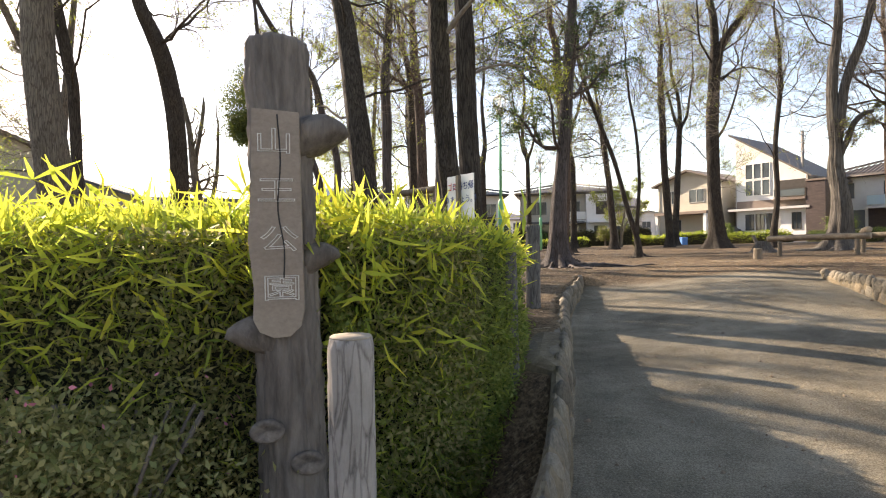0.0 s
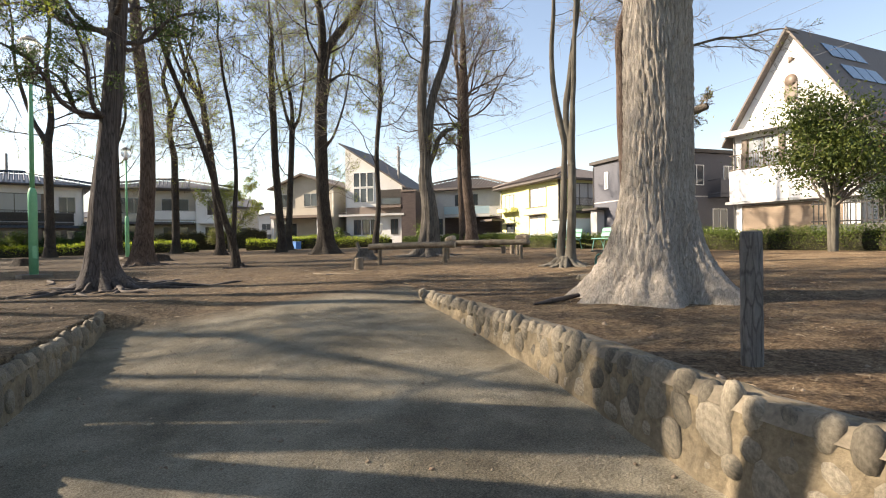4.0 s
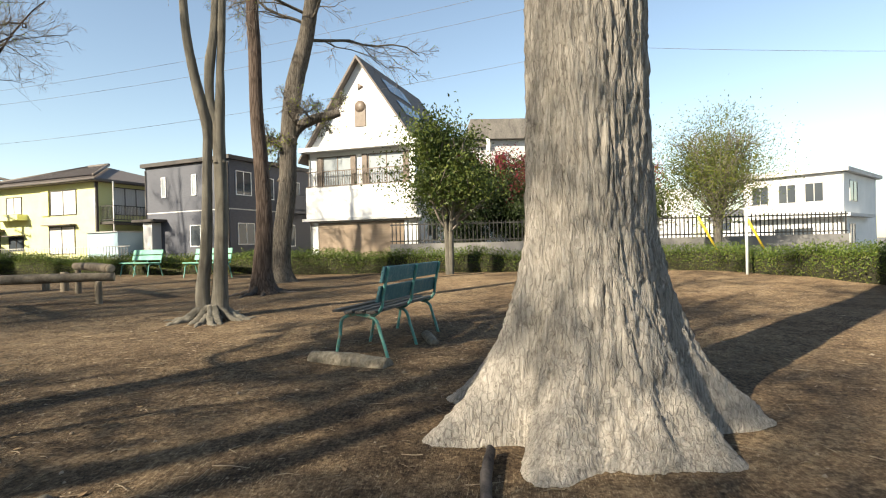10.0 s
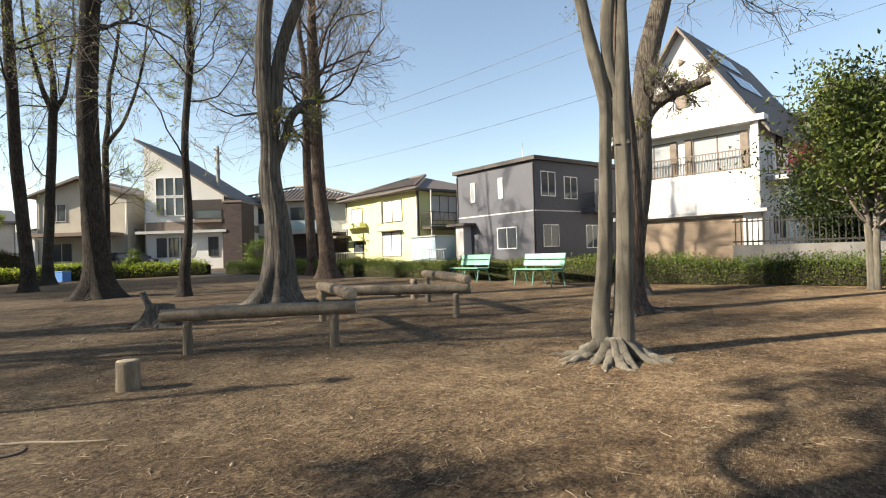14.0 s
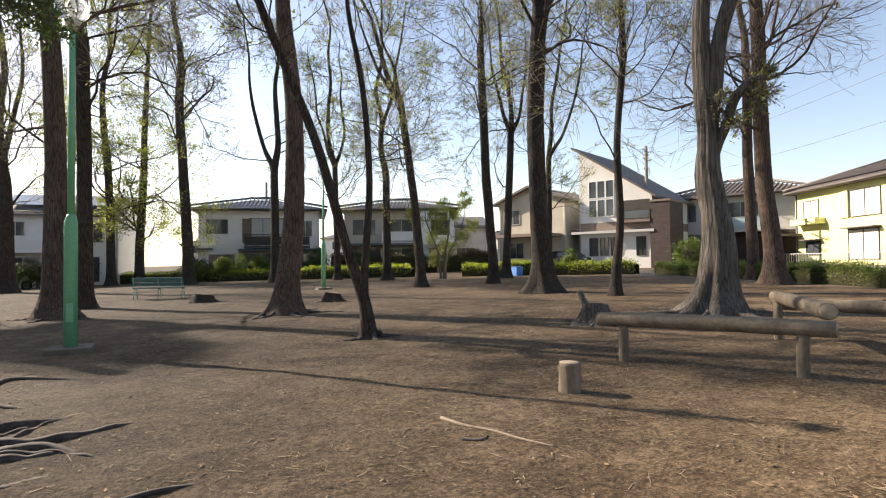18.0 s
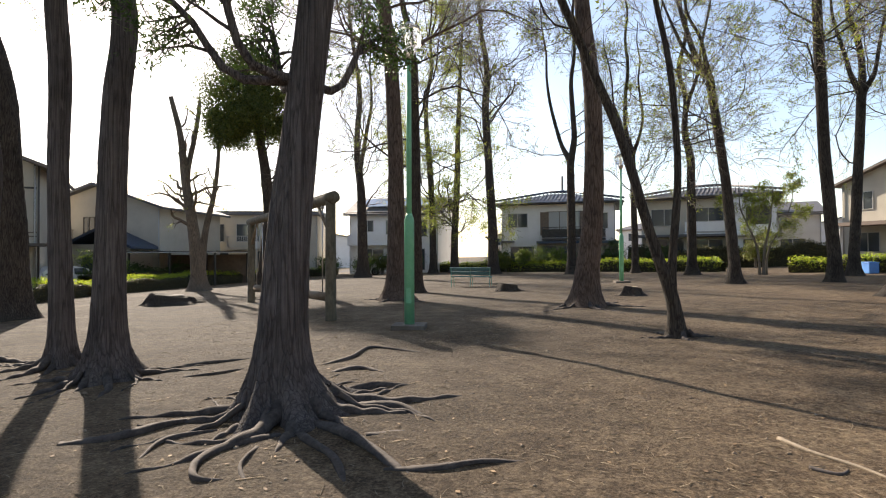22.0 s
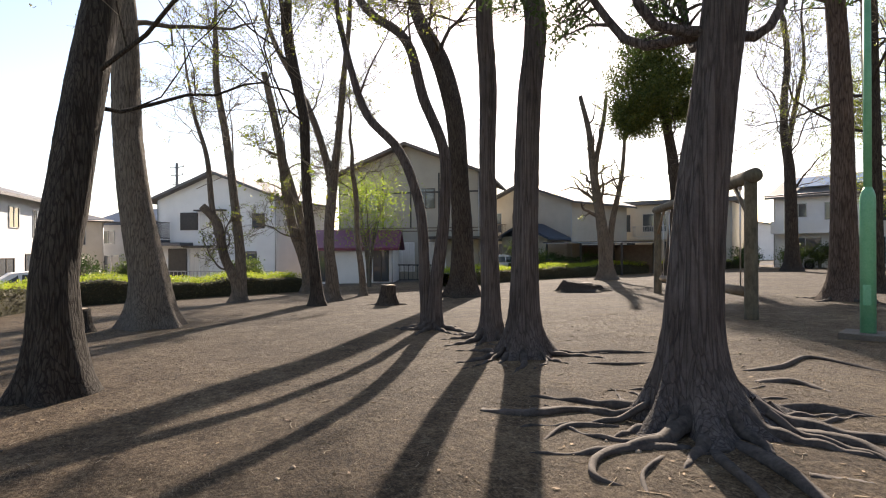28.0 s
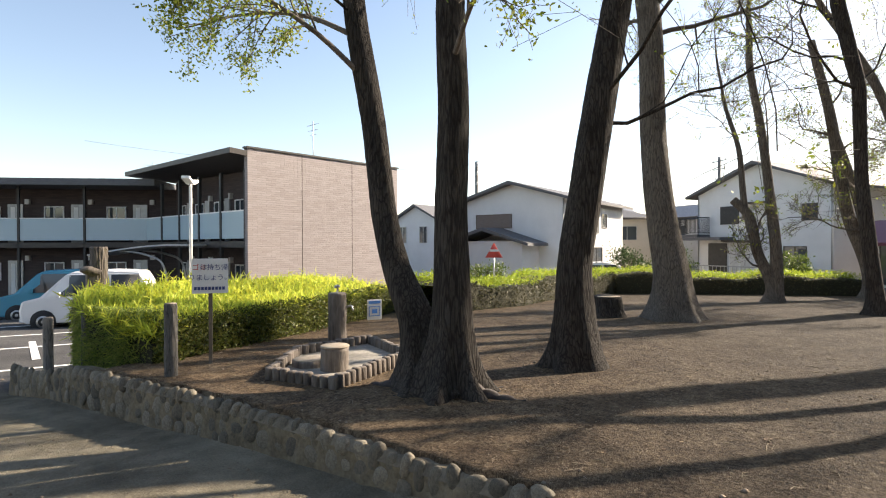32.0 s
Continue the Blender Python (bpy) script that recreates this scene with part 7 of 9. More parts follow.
def balcony(parent, face, u, v, w, wd, dp, depth=0.9, h=1.0, rail_m=RAIL_DARK, floor_m=None, step=0.12, panel=None):
    m = {"f": pose(u, -depth, v), "r": pose(wd + depth, u, v, 0, 0, 90), "l": pose(-depth, dp - u, v, 0, 0, -90)}[face]
    b = boxed("balcony", (0, 0, -0.18, w, depth - 0.02, 0), floor_m or rail_m, parent)
    b.matrix_basis = m
    for z in (h - 0.05, 0.08):
        boxed("rail", (0, 0, z, w, 0.04, z + 0.05), rail_m, b)
        boxed("rail", (0, 0.04, z, 0.04, depth - 0.03, z + 0.05), rail_m, b)
        boxed("rail", (w - 0.04, 0.04, z, w, depth - 0.03, z + 0.05), rail_m, b)
    if panel:
        boxed("rail_panel", (0.05, 0.012, 0.14, w - 0.05, 0.028, h - 0.06), panel, b)
        return b
    bar = mesh("bar", [(x, y, z) for z in (0.13, h - 0.05) for x, y in ((-0.012, 0.008), (0.012, 0.008), (0.012, 0.032), (-0.012, 0.032))], [(0, 1, 5, 4), (1, 2, 6, 5), (2, 3, 7, 6), (3, 0, 4, 7)])
    bar.materials.append(rail_m)
    n = int(w / step)
    for i in range(1, n):
        o = new("bar", bar)
        o.parent, o.location = b, (w * i / n, 0, 0)
    for x in (0.02, w - 0.02):
        for j in range(1, int(depth / step)):
            o = new("bar", bar)
            o.parent, o.location = b, (x, depth * j / int(depth / step), 0)
    return b


def roof_mesh(kind, w, d, h, rise, o, th=0.16):
    bm = bmesh.new()
    if kind == "hip":
        r = min(w, d) / 2
        rid = [(r, d / 2), (w - r, d / 2)] if w >= d else [(w / 2, r), (w / 2, d - r)]
        e = [(-o, -o), (w + o, -o), (w + o, d + o), (-o, d + o)]
        low = [bm.verts.new((x, y, h - th)) for x, y in e]
        mid = [bm.verts.new((x, y, h)) for x, y in e]
        top = [bm.verts.new((x, y, h + rise)) for x, y in rid]
        bm.faces.new(low[::-1])
        for i in range(4):
            bm.faces.new((low[i], low[(i + 1) % 4], mid[(i + 1) % 4], mid[i]))
        if w >= d:
            for f in ((mid[0], mid[1], top[1], top[0]), (mid[1], mid[2], top[1]), (mid[2], mid[3], top[0], top[1]), (mid[3], mid[0], top[0])):
                bm.faces.new(f)
        else:
            for f in ((mid[0], mid[1], top[0]), (mid[1], mid[2], top[1], top[0]), (mid[2], mid[3], top[1]), (mid[3], mid[0], top[0], top[1])):
                bm.faces.new(f)
    else:
        if kind == "gable_y":
            sl = rise / (w / 2)
            prof = [(-o, h - sl * o), (w / 2, h + rise), (w + o, h - sl * o), (w + o, h - sl * o - th), (w / 2, h + rise - th * 1.2), (-o, h - sl * o - th)]
            ring = lambda q: [bm.verts.new((x, q, z)) for x, z in prof]
            a, b = ring(-o), ring(d + o)
        elif kind == "gable_x":
            sl = rise / (d / 2)
            prof = [(-o, h - sl * o), (d / 2, h + rise), (d + o, h - sl * o), (d + o, h - sl * o - th), (d / 2, h + rise - th * 1.2), (-o, h - sl * o - th)]
            ring = lambda q: [bm.verts.new((q, y, z)) for y, z in prof]
            a, b = ring(w + o), ring(-o)
        elif kind == "mono":
            prof = [(-o, h + rise * (1 + o / w)), (w + o, h - rise * o / w), (w + o, h - rise * o / w - th), (-o, h + rise * (1 + o / w) - th)]
            ring = lambda q: [bm.verts.new((x, q, z)) for x, z in prof]
            a, b = ring(-o), ring(d + o)
        else:
            prof = [(-o, h + rise), (w + o, h + rise), (w + o, h - 0.02), (-o, h - 0.02)]
            ring = lambda q: [bm.verts.new((x, q, z)) for x, z in prof]
            a, b = ring(-o), ring(d + o)
        n = len(a)
        bm.faces.new(a[::-1])
        bm.faces.new(b)
        for i in range(n):
            bm.faces.new((a[i], a[(i + 1) % n], b[(i + 1) % n], b[i]))
    bmesh.ops.recalc_face_normals(bm, faces=bm.faces[:])
    return bm


def house(label, A, B, d, h, kind, rise, wall_m, roof_m, wins=(), over=0.5, z=None, name="house", band=None, frame_m=ALU, pane_m=PANE, gutter=True):
    z = (gz(*A) + gz(*B)) / 2 if z is None else z
    m, w = frame_of(A, B, z)
    t = new(name)
    t.matrix_basis = m
    tagged(t, label, "house")
    bm = bmesh.new()
    prof = {"gable_y": [(0, -0.6), (w, -0.6), (w, h - 0.1), (w / 2, h + rise - 0.2), (0, h - 0.1)], "mono": [(0, -0.6), (w, -0.6), (w, h - 0.1), (0, h + rise - 0.12)]}.get(kind, [(0, -0.6), (w, -0.6), (w, h - 0.04), (0, h - 0.04)])
    a = [bm.verts.new((x, 0, q)) for x, q in prof]
    b = [bm.verts.new((x, d, q)) for x, q in prof]
    n = len(a)
    bm.faces.new(a)
    bm.faces.new(b[::-1])
    for i in range(n):
        bm.faces.new((a[i], b[i], b[(i + 1) % n], a[(i + 1) % n]))
    if kind == "gable_x":
        for x in (0, w):
            bm.faces.new([bm.verts.new(q) for q in ((x, 0, h - 0.04), (x, d, h - 0.04), (x, d / 2, h + rise - 0.25))])
    bmesh.ops.recalc_face_normals(bm, faces=bm.faces[:])
    part("wall", bm, wall_m, t)
    part("roof", roof_mesh(kind, w, d, h, rise, over), roof_m, t)
    if band:
        for z0, z1, bmz in band:
            boxed("wall_band", (-0.04, -0.04, z0, w + 0.04, d + 0.04, z1), bmz, t)
    if gutter and kind in ("hip", "gable_x"):
        pipe("gutter", [(-over, -over - 0.05, h - 0.1), (w + over, -over - 0.05, h - 0.1)], 0.055, ALU_DARK, t, 8)
    for x in (0.06, w - 0.06):
        pipe("downpipe", [(x, -0.06, h - 0.2), (x, -0.06, 0)], 0.035, ALU_DARK if wall_m in (SIDING_DARK, BRICK_BROWN) else ALU, t, 6)
    for q in wins:
        window(t, *q[:5], w, d, q[5] if len(q) > 5 else frame_m, q[6] if len(q) > 6 else pane_m, q[7] if len(q) > 7 else 1, q[8] if len(q) > 8 else None)
    t["wide"], t["deep"] = w, d
    return t, w, d


def tiled_hip(t, w, d, h, rise, o, roll_m, cap_m, step=0.3):
    """Rolled tile courses up the front slope of a hipped roof, with ridge and hip caps."""
    r = min(w, d) / 2
    k = rise / (r + o)
    rolls = []
    for i in range(int((w + 2 * o) / step)):
        x = -o + step * (i + 0.5)
        top = min(r, x if x < w / 2 else w - x)
        if top + o < 0.3:
            continue
        P = np.array([(x, -o, h + 0.17), (x, (top - o) / 2, h + 0.17 + k * (top + o) / 2), (x, top, h + 0.17 + k * (top + o))])
        rolls.append(tubes(P[None], np.full((1, 3), 0.055), 5))
    v, f = joined(rolls)
    tagged(put("roof_tiling", mesh("roof_tiling", v, f), roll_m, t, smooth=True), kind="stuff")
    z1 = h + rise + 0.2
    if w >= d:
        pipe("ridge_cap", [(r, d / 2, z1), (w - r, d / 2, z1)], 0.13, cap_m, t, 8)
        for x0, x1 in ((-o, r), (w + o, w - r)):
            pipe("hip_cap", [(x0, -o, h + 0.18), (x1, d / 2, z1)], 0.1, cap_m, t, 8)


# white gabled house with a garage
t, w, d = house("tall white gabled house over a brown garage shutter", (34.4, 16.7), (32.9, 10.2), 9.0, 6.2, "gable_y", 4.9, PLASTER_WHITE, TILE_BROWN,
                [("f", 0.9, 3.95, 1.9, 1.75, RAIL_BROWN, PANE_LIGHT), ("f", 3.75, 3.95, 2.2, 1.75, RAIL_BROWN, PANE_LIGHT), ("r", 1.3, 1.1, 0.5, 0.8, ALU_DARK), ("r", 2.2, 0.9, 0.7, 1.2, ALU_DARK), ("r", 2.0, 4.2, 0.9, 1.5, ALU_DARK)], 0.45)
boxed("garage_door", (0.55, -0.06, 0, 5.85, -0.01, 1.95), SHUTTER_BROWN, t, label="brown slatted roller shutter")
boxed("ledge", (-0.25, -0.45, 2.05, w + 0.25, 0.05, 2.2), PLASTER_GREY, t)
boxed("ledge", (-0.3, -0.62, 5.95, w + 0.3, -0.02, 6.2), PLASTER_WHITE, t)
boxed("front_panel", (0, -0.4, 2.2, w, -0.32, 3.95), PLASTER_WHITE, t)
boxed("side_pier", (w - 0.32, -0.4, 2.2, w, 0, 5.95), PLASTER_WHITE, t)
balcony(t, "f", 0.05, 3.9, w - 0.4, w, d, 0.42, 0.95, RAIL_BROWN, PLASTER_WHITE, 0.14)
balcony(t, "r", 0.3, 3.6, 2.6, w, d, 0.9, 1.1, RAIL_BROWN, PLASTER_GREY, 0.14)
for x in (0.72, 2.85, 3.55, 6.0):
    boxed("shutter", (x - 0.16, -0.1, 3.95, x + 0.16, -0.03, 5.7), RAIL_BROWN, t, 0.01, "brown louvred shutter")
for i in range(16):
    boxed("garage_slat", (0.58, -0.075, 0.04 + i * 0.12, 5.82, -0.058, 0.12 + i * 0.12), SHUTTER_BROWN, t)
boxed("garage_frame", (0.42, -0.09, 0, 0.55, 0.0, 2.05), PLASTER_WHITE, t)
boxed("garage_frame", (5.85, -0.09, 0, 5.98, 0.0, 2.05), PLASTER_WHITE, t)
lathe("arched_vent", [(0.33, 0), (0.33, 0.06), (0.02, 0.07)], RAIL_BROWN, t, 20).matrix_basis = pose(w / 2, 0.0, 8.35, 90, 0, 0)
boxed("arched_vent", (w / 2 - 0.33, -0.06, 7.25, w / 2 + 0.33, 0.02, 8.35), RAIL_BROWN, t)
lathe("gable_vent", [(0.22, 0), (0.22, 0.05), (0.02, 0.06)], RAIL_BROWN, t, 3).matrix_basis = pose(w / 2, -0.01, 9.45, 90, 0, 0)
for i in range(2):
    for j in range(3):
        b = boxed("solar_panel", (0, 0, 0, 1.0, 0.03, 1.25), SOLAR, t)
        sl = math.atan2(4.9, w / 2)
        b.matrix_basis = pose(w / 2 + 0.55 + i * 0.95, 1.6 + j * 1.1, 6.2 + 4.9 - (0.55 + i * 0.95) * 4.9 / (w / 2) + 0.05) @ pose(0, 0, 0, 0, math.degrees(sl), 0) @ pose(0, 0, 0, 90, 0, 90) @ Matrix.Diagonal((1, 1, 0.85, 1))

# dark flat-roofed house: near corner towards the park
t, w, d = house("dark slate-sided two-storey house with flat roof", (37.8, 28.9), (35.4, 22.0), 8.2, 5.95, "flat", 0.22, SIDING_DARK, ALU_DARK,
                [("f", 1.5, 3.9, 0.42, 1.3, WHITE, PANE_LIGHT, 0), ("f", 4.2, 3.9, 0.42, 1.3, WHITE, PANE_LIGHT, 0), ("f", 4.0, 0.7, 1.75, 1.35, WHITE), ("r", 0.5, 3.8, 1.3, 1.5, WHITE), ("r", 2.6, 3.7, 1.25, 1.4, WHITE), ("r", 0.6, 0.75, 1.4, 1.35, WHITE), ("r", 5.6, 3.5, 0.9, 1.6, WHITE), ("r", 4.6, 0.6, 1.3, 1.5, WHITE)], 0.22, gutter=False)
boxed("wall_line", (-0.02, -0.02, 2.9, w + 0.02, d + 0.02, 2.97), PLASTER_GREY, t)
boxed("porch_roof", (-0.1, -1.0, 2.35, 1.9, 0, 2.5), ALU_DARK, t)
boxed("porch_wall", (0.6, -0.7, 0, 1.4, -0.02, 2.3), PLASTER_GREY, t)
balcony(t, "r", 4.2, 3.0, 3.6, w, d, 1.1, 1.05, SIDING_DARK, SIDING_DARK, panel=SIDING_DARK)
pipe("antenna", [(2.5, 4, 6), (2.5, 4, 8.2)], 0.02, STEEL, t, 6)

# pale yellow house
t, w, d = house("pale yellow two-storey house with hipped slate roof", (40.4, 41.9), (37.6, 32.2), 8.0, 5.2, "hip", 1.55, PLASTER_YELLOW, TILE_BROWN,
                [("f", 0.9, 3.2, 1.7, 1.25, ALU_DARK, CURTAIN), ("f", 5.6, 2.95, 2.6, 1.7, ALU_DARK, CURTAIN), ("f", 5.4, 0.3, 2.6, 1.9, ALU_DARK, CURTAIN, 1, TILE_BROWN), ("f", 1.1, 0.6, 1.6, 1.0, ALU_DARK, PANE, 1, TILE_BROWN), ("r", 1.2, 2.9, 2.6, 1.9, ALU_DARK, CURTAIN, 2)], 0.6)
boxed("flower_box", (0.4, -0.7, 2.75, 3.2, 0, 3.15), PLASTER_YELLOW, t)
balcony(t, "r", 0.2, 2.4, 4.6, w, d, 1.3, 1.05, RAIL_DARK, ALU_DARK, 0.11)
pipe("balcony_post", [(w + 1.25, 0.25, 0), (w + 1.25, 0.25, 5.0)], 0.05, ALU, t, 8)
boxed("porch_roof", (-2.0, -1.4, 2.0, 0.6, 0.5, 2.2), TILE_BROWN, t)
boxed("garden_shed", (w + 0.3, -0.9, 0, w + 3.0, 0.9, 1.6), BLUE_PANEL, t)
boxed("shed_roof", (w + 0.2, -1.0, 1.6, w + 3.1, 1.0, 1.68), ALU, t)
tiled_hip(t, w, d, 5.2, 1.55, 0.6, TILE_BROWN, TILE_BROWN, 0.36)
boxed("shutter", (4.75, -0.1, 2.95, 5.5, -0.03, 4.65), PLASTER_YELLOW, t, 0.01)
boxed("corner_post", (-0.05, -0.05, 0, 0.12, 0.1, 5.1), ALU_DARK, t)
boxed("corner_post", (w - 0.12, -0.05, 0, w + 0.05, 0.1, 5.1), ALU_DARK, t)

# modern house with a single pitched roof
t, w, d = house("modern white house with a steep single-pitch roof", (27.3, 50.05), (30.66, 45.17), 8.0, 5.7, "mono", 3.9, PLASTER_WHITE, TILE_BROWN,
                [("f", 0.85, 0.95, 0.75, 1.45, ALU_DARK), ("f", 1.75, 0.95, 0.75, 1.45, ALU_DARK), ("f", 2.65, 0.95, 0.6, 1.45, ALU_DARK), ("f", 4.7, 0.95, 0.75, 1.45, ALU_DARK), ("l", 5.6, 4.4, 0.9, 2.9, WHITE, PANE), ("l", 2.0, 3.9, 1.4, 1.6, WHITE, PANE)], 0.45, band=[(2.95, 3.6, BROWN_BAND)])
for i in range(3):
    for j in range(2):
        window(t, "f", 0.85 + i * 0.72, 4.05 + j * 1.5, 0.7, 1.4, w, d, WHITE, PANE, 0)
boxed("fascia", (-0.5, -0.5, 2.72, w + 0.3, -0.02, 2.92), PLASTER_GREY, t)
# balcony on the low side, behind a brown pier; a flat dark panel paints its recess's shade
boxed("balcony_recess", (w * 0.6, -0.05, 3.75, w - 0.1, -0.035, 5.2), ALU_DARK, t)
balcony(t, "f", w * 0.58, 3.65, w * 0.42, w, d, 0.5, 0.75, RAIL_DARK, BROWN_BAND, 0.12, PANE)
boxed("pier", (w + 0.02, -0.45, 0, w + 1.45, 2.4, 4.9), BRICK_BROWN, t, label="dark brown tiled end pier")
boxed("pier_cap", (w, -0.5, 4.9, w + 1.5, 2.45, 5.05), BROWN_BAND, t)
# porch on its other side
boxed("porch_roof", (-3.8, 0.4, 2.75, -0.02, 4.6, 3.15), BROWN_BAND, t)
for x in (-3.5, -1.9):
    boxed("porch_post", (x - 0.16, 0.6, 0, x + 0.16, 0.92, 2.75), PLASTER_WHITE, t)
boxed("porch_wall", (-1.6, 1.8, 0, -0.05, 4.4, 2.7), PLASTER_CREAM, t)
boxed("entrance_gate", (-3.3, 0.9, 0, -2.1, 0.96, 1.3), RAIL_DARK, t)
boxed("step", (-3.6, -0.4, 0, -0.2, 0.5, 0.16), DARK_CONCRETE, t)
t, w, d = house("cream two-storey house with a porch and carport", (22.6, 56.2), (26.3, 50.6), 7.0, 6.0, "gable_y", 1.2, PLASTER_CREAM, TILE_BROWN,
                [("f", 0.8, 3.9, 1.4, 1.3), ("f", 3.4, 3.9, 1.6, 1.3), ("f", 1.0, 0.9, 1.6, 1.4)], 0.5)
boxed("porch_roof", (1.0, -2.2, 2.7, 6.4, 0, 2.95), BROWN_BAND, t)
for x in (1.2, 6.2):
    boxed("porch_post", (x - 0.15, -2.1, 0, x + 0.15, -1.8, 2.7), PLASTER_WHITE, t)
t, w, d = house("grey house with a long brown roof and glazed balcony", (36.6, 51.4), (42.4, 42.9), 8.0, 5.6, "hip", 1.5, PLASTER_GREY, TILE_BROWN,
                [("f", 1.0, 3.5, 1.4, 1.5), ("f", 4.5, 3.2, 2.6, 1.8), ("f", 1.2, 0.7, 2.0, 1.8), ("f", 5, 0.6, 2.4, 2.0)], 0.6)
balcony(t, "f", 3.6, 2.7, 5.0, w, d, 1.2, 1.0, ALU, PLASTER_GREY, panel=BLUE_PANEL)
boxed("lower_front", (3.4, -0.06, 0, w, -0.02, 2.6), BRICK_BROWN, t)
tiled_hip(t, w, d, 5.6, 1.5, 0.6, TILE_BROWN, TILE_BROWN, 0.36)

# houses beyond the north street
t, w, d = house("white house with blue-grey tiled roof and long balcony", (-3.3, 59.3), (6.7, 59.2), 8.0, 6.0, "hip", 1.2, PLASTER_WHITE, TILE_BLUE,
                [("f", 0.6, 3.8, 1.8, 1.3), ("f", 4.1, 3.1, 3.4, 2.1, ALU_DARK, PANE_LIGHT, 2), ("f", 0.8, 0.8, 2.2, 1.3), ("f", 4.5, 0.4, 3.5, 2.0, ALU_DARK, PANE, 2), ("f", 8.2, 3.6, 1.2, 1.4)], 0.7)
balcony(t, "f", 3.8, 2.75, 5.4, w, d, 1.2, 1.0, RAIL_DARK, ALU_DARK, 0.1)
boxed("lower_roof", (3.4, -1.8, 2.3, 10.4, 0, 2.5), TILE_BLUE, t)
boxed("hood", (-0.3, -0.9, 2.45, 1.2, 0, 2.6), TILE_GREY, t)
for x in (3.55, 7.0):
    boxed("shutter", (x, -0.12, 3.05, x + 0.75, -0.04, 5.15), RAIL_BROWN, t, 0.01, "brown shutter")
boxed("rail_panel", (3.85, -1.17, 2.85, 9.15, -1.14, 3.55), RAIL_DARK, t)
boxed("lower_front", (3.4, -1.5, 0, 10.2, -1.4, 2.3), BROWN_BAND, t)
for i in range(4):
    window(t, "f", 3.8 + i * 1.6, 0.35, 1.3, 1.75, w, d, ALU_DARK, PANE, 1).matrix_basis = pose(3.8 + i * 1.6, -1.53, 0.35)
tiled_hip(t, w, d, 6.0, 1.2, 0.7, TILE_BLUE, TILE_BLUE, 0.34)
t, w, d = house("two-storey beige and white house with shallow roof", (9.0, 61.4), (19.1, 59.1), 8.0, 6.0, "hip", 1.1, PLASTER_CREAM, TILE_GREY,
                [("f", 0.8, 3.5, 2.2, 1.5), ("f", 4.2, 3.5, 2.4, 1.5), ("f", 8.2, 3.4, 1.2, 1.6), ("f", 0.9, 0.7, 2.6, 1.7), ("f", 7.6, 0.2, 1.1, 2.1, ALU_DARK), ("f", 4.3, 0.7, 2.2, 1.6)], 0.6)
balcony(t, "f", 3.6, 2.8, 4.0, w, d, 1.1, 1.0, ALU, PLASTER_WHITE, panel=PLASTER_WHITE)
boxed("bay", (7.2, -1.3, 0, 10.3, 0, 5.6), PLASTER_WHITE, t)
boxed("bay_window", (8.2, -1.34, 3.4, 9.9, -1.3, 4.8), ALU_DARK, t)
boxed("door", (8.0, -1.35, 0, 9.1, -1.3, 2.2), ALU_DARK, t, label="dark front door")
boxed("door_hood", (7.5, -2.2, 2.5, 10.4, -1.3, 2.7), PLASTER_WHITE, t)
boxed("dark_eaves", (-0.4, -0.62, 5.75, w + 0.4, -0.02, 5.95), ALU_DARK, t)
boxed("lower_roof", (-0.3, -1.6, 2.5, 7.0, 0, 2.7), TILE_GREY, t)
tiled_hip(t, w, d, 6.0, 1.1, 0.6, TILE_GREY, TILE_GREY, 0.34)
house("small far house with a red-brown front", (20.4, 66), (24.4, 65.6), 7.0, 4.6, "gable_x", 1.2, PLASTER_GREY, TILE_GREY, [("f", 0.7, 3.0, 1.4, 1.2), ("f", 0.8, 0.8, 2.0, 1.4)], 0.5)
t, w, d = house("white house with solar panels and rounded balcony", (-17.5, 57.0), (-8.9, 57.6), 8.0, 5.8, "gable_x", 1.7, PLASTER_WHITE, TILE_GREY,
                [("f", 1.2, 3.9, 1.2, 1.1), ("f", 3.6, 3.4, 1.8, 1.6), ("f", 6.2, 3.4, 1.4, 1.5), ("f", 1.2, 0.8, 2.2, 1.5), ("f", 5.0, 0.3, 2.4, 2.0)], 0.5)
boxed("balcony_wall", (0.2, -1.1, 2.6, 5.6, -0.02, 3.6), PLASTER_WHITE, t)
for i in range(5):
    b = boxed("solar_panel", (0, 0, 0, 1.3, 2.6, 0.05), SOLAR, t)
    b.matrix_basis = pose(0.8 + i * 1.4, 0.5, 6.3, 22, 0, 0)
t, w, d = house("long low cream building with balconies", (-29.0, 49.4), (-18.9, 53.3), 8.0, 5.6, "flat", 0.3, PLASTER_CREAM, TILE_GREY,
                [("f", 0.8, 3.2, 2.0, 1.6), ("f", 3.8, 3.2, 2.0, 1.6), ("f", 7.0, 3.2, 2.2, 1.6), ("f", 1.0, 0.6, 2.2, 1.8), ("f", 5.6, 0.6, 2.4, 1.8)], 0.5)
balcony(t, "f", 3.2, 2.7, 6.6, w, d, 1.1, 1.0, ALU, PLASTER_CREAM, 0.15)
house("plain grey house far behind the trees", (-4.0, 72), (6, 73), 8.0, 5.5, "gable_x", 1.5, PLASTER_GREY, TILE_GREY, [("f", 1.5, 3.2, 2, 1.4), ("f", 6, 3.2, 2, 1.4)], 0.5)

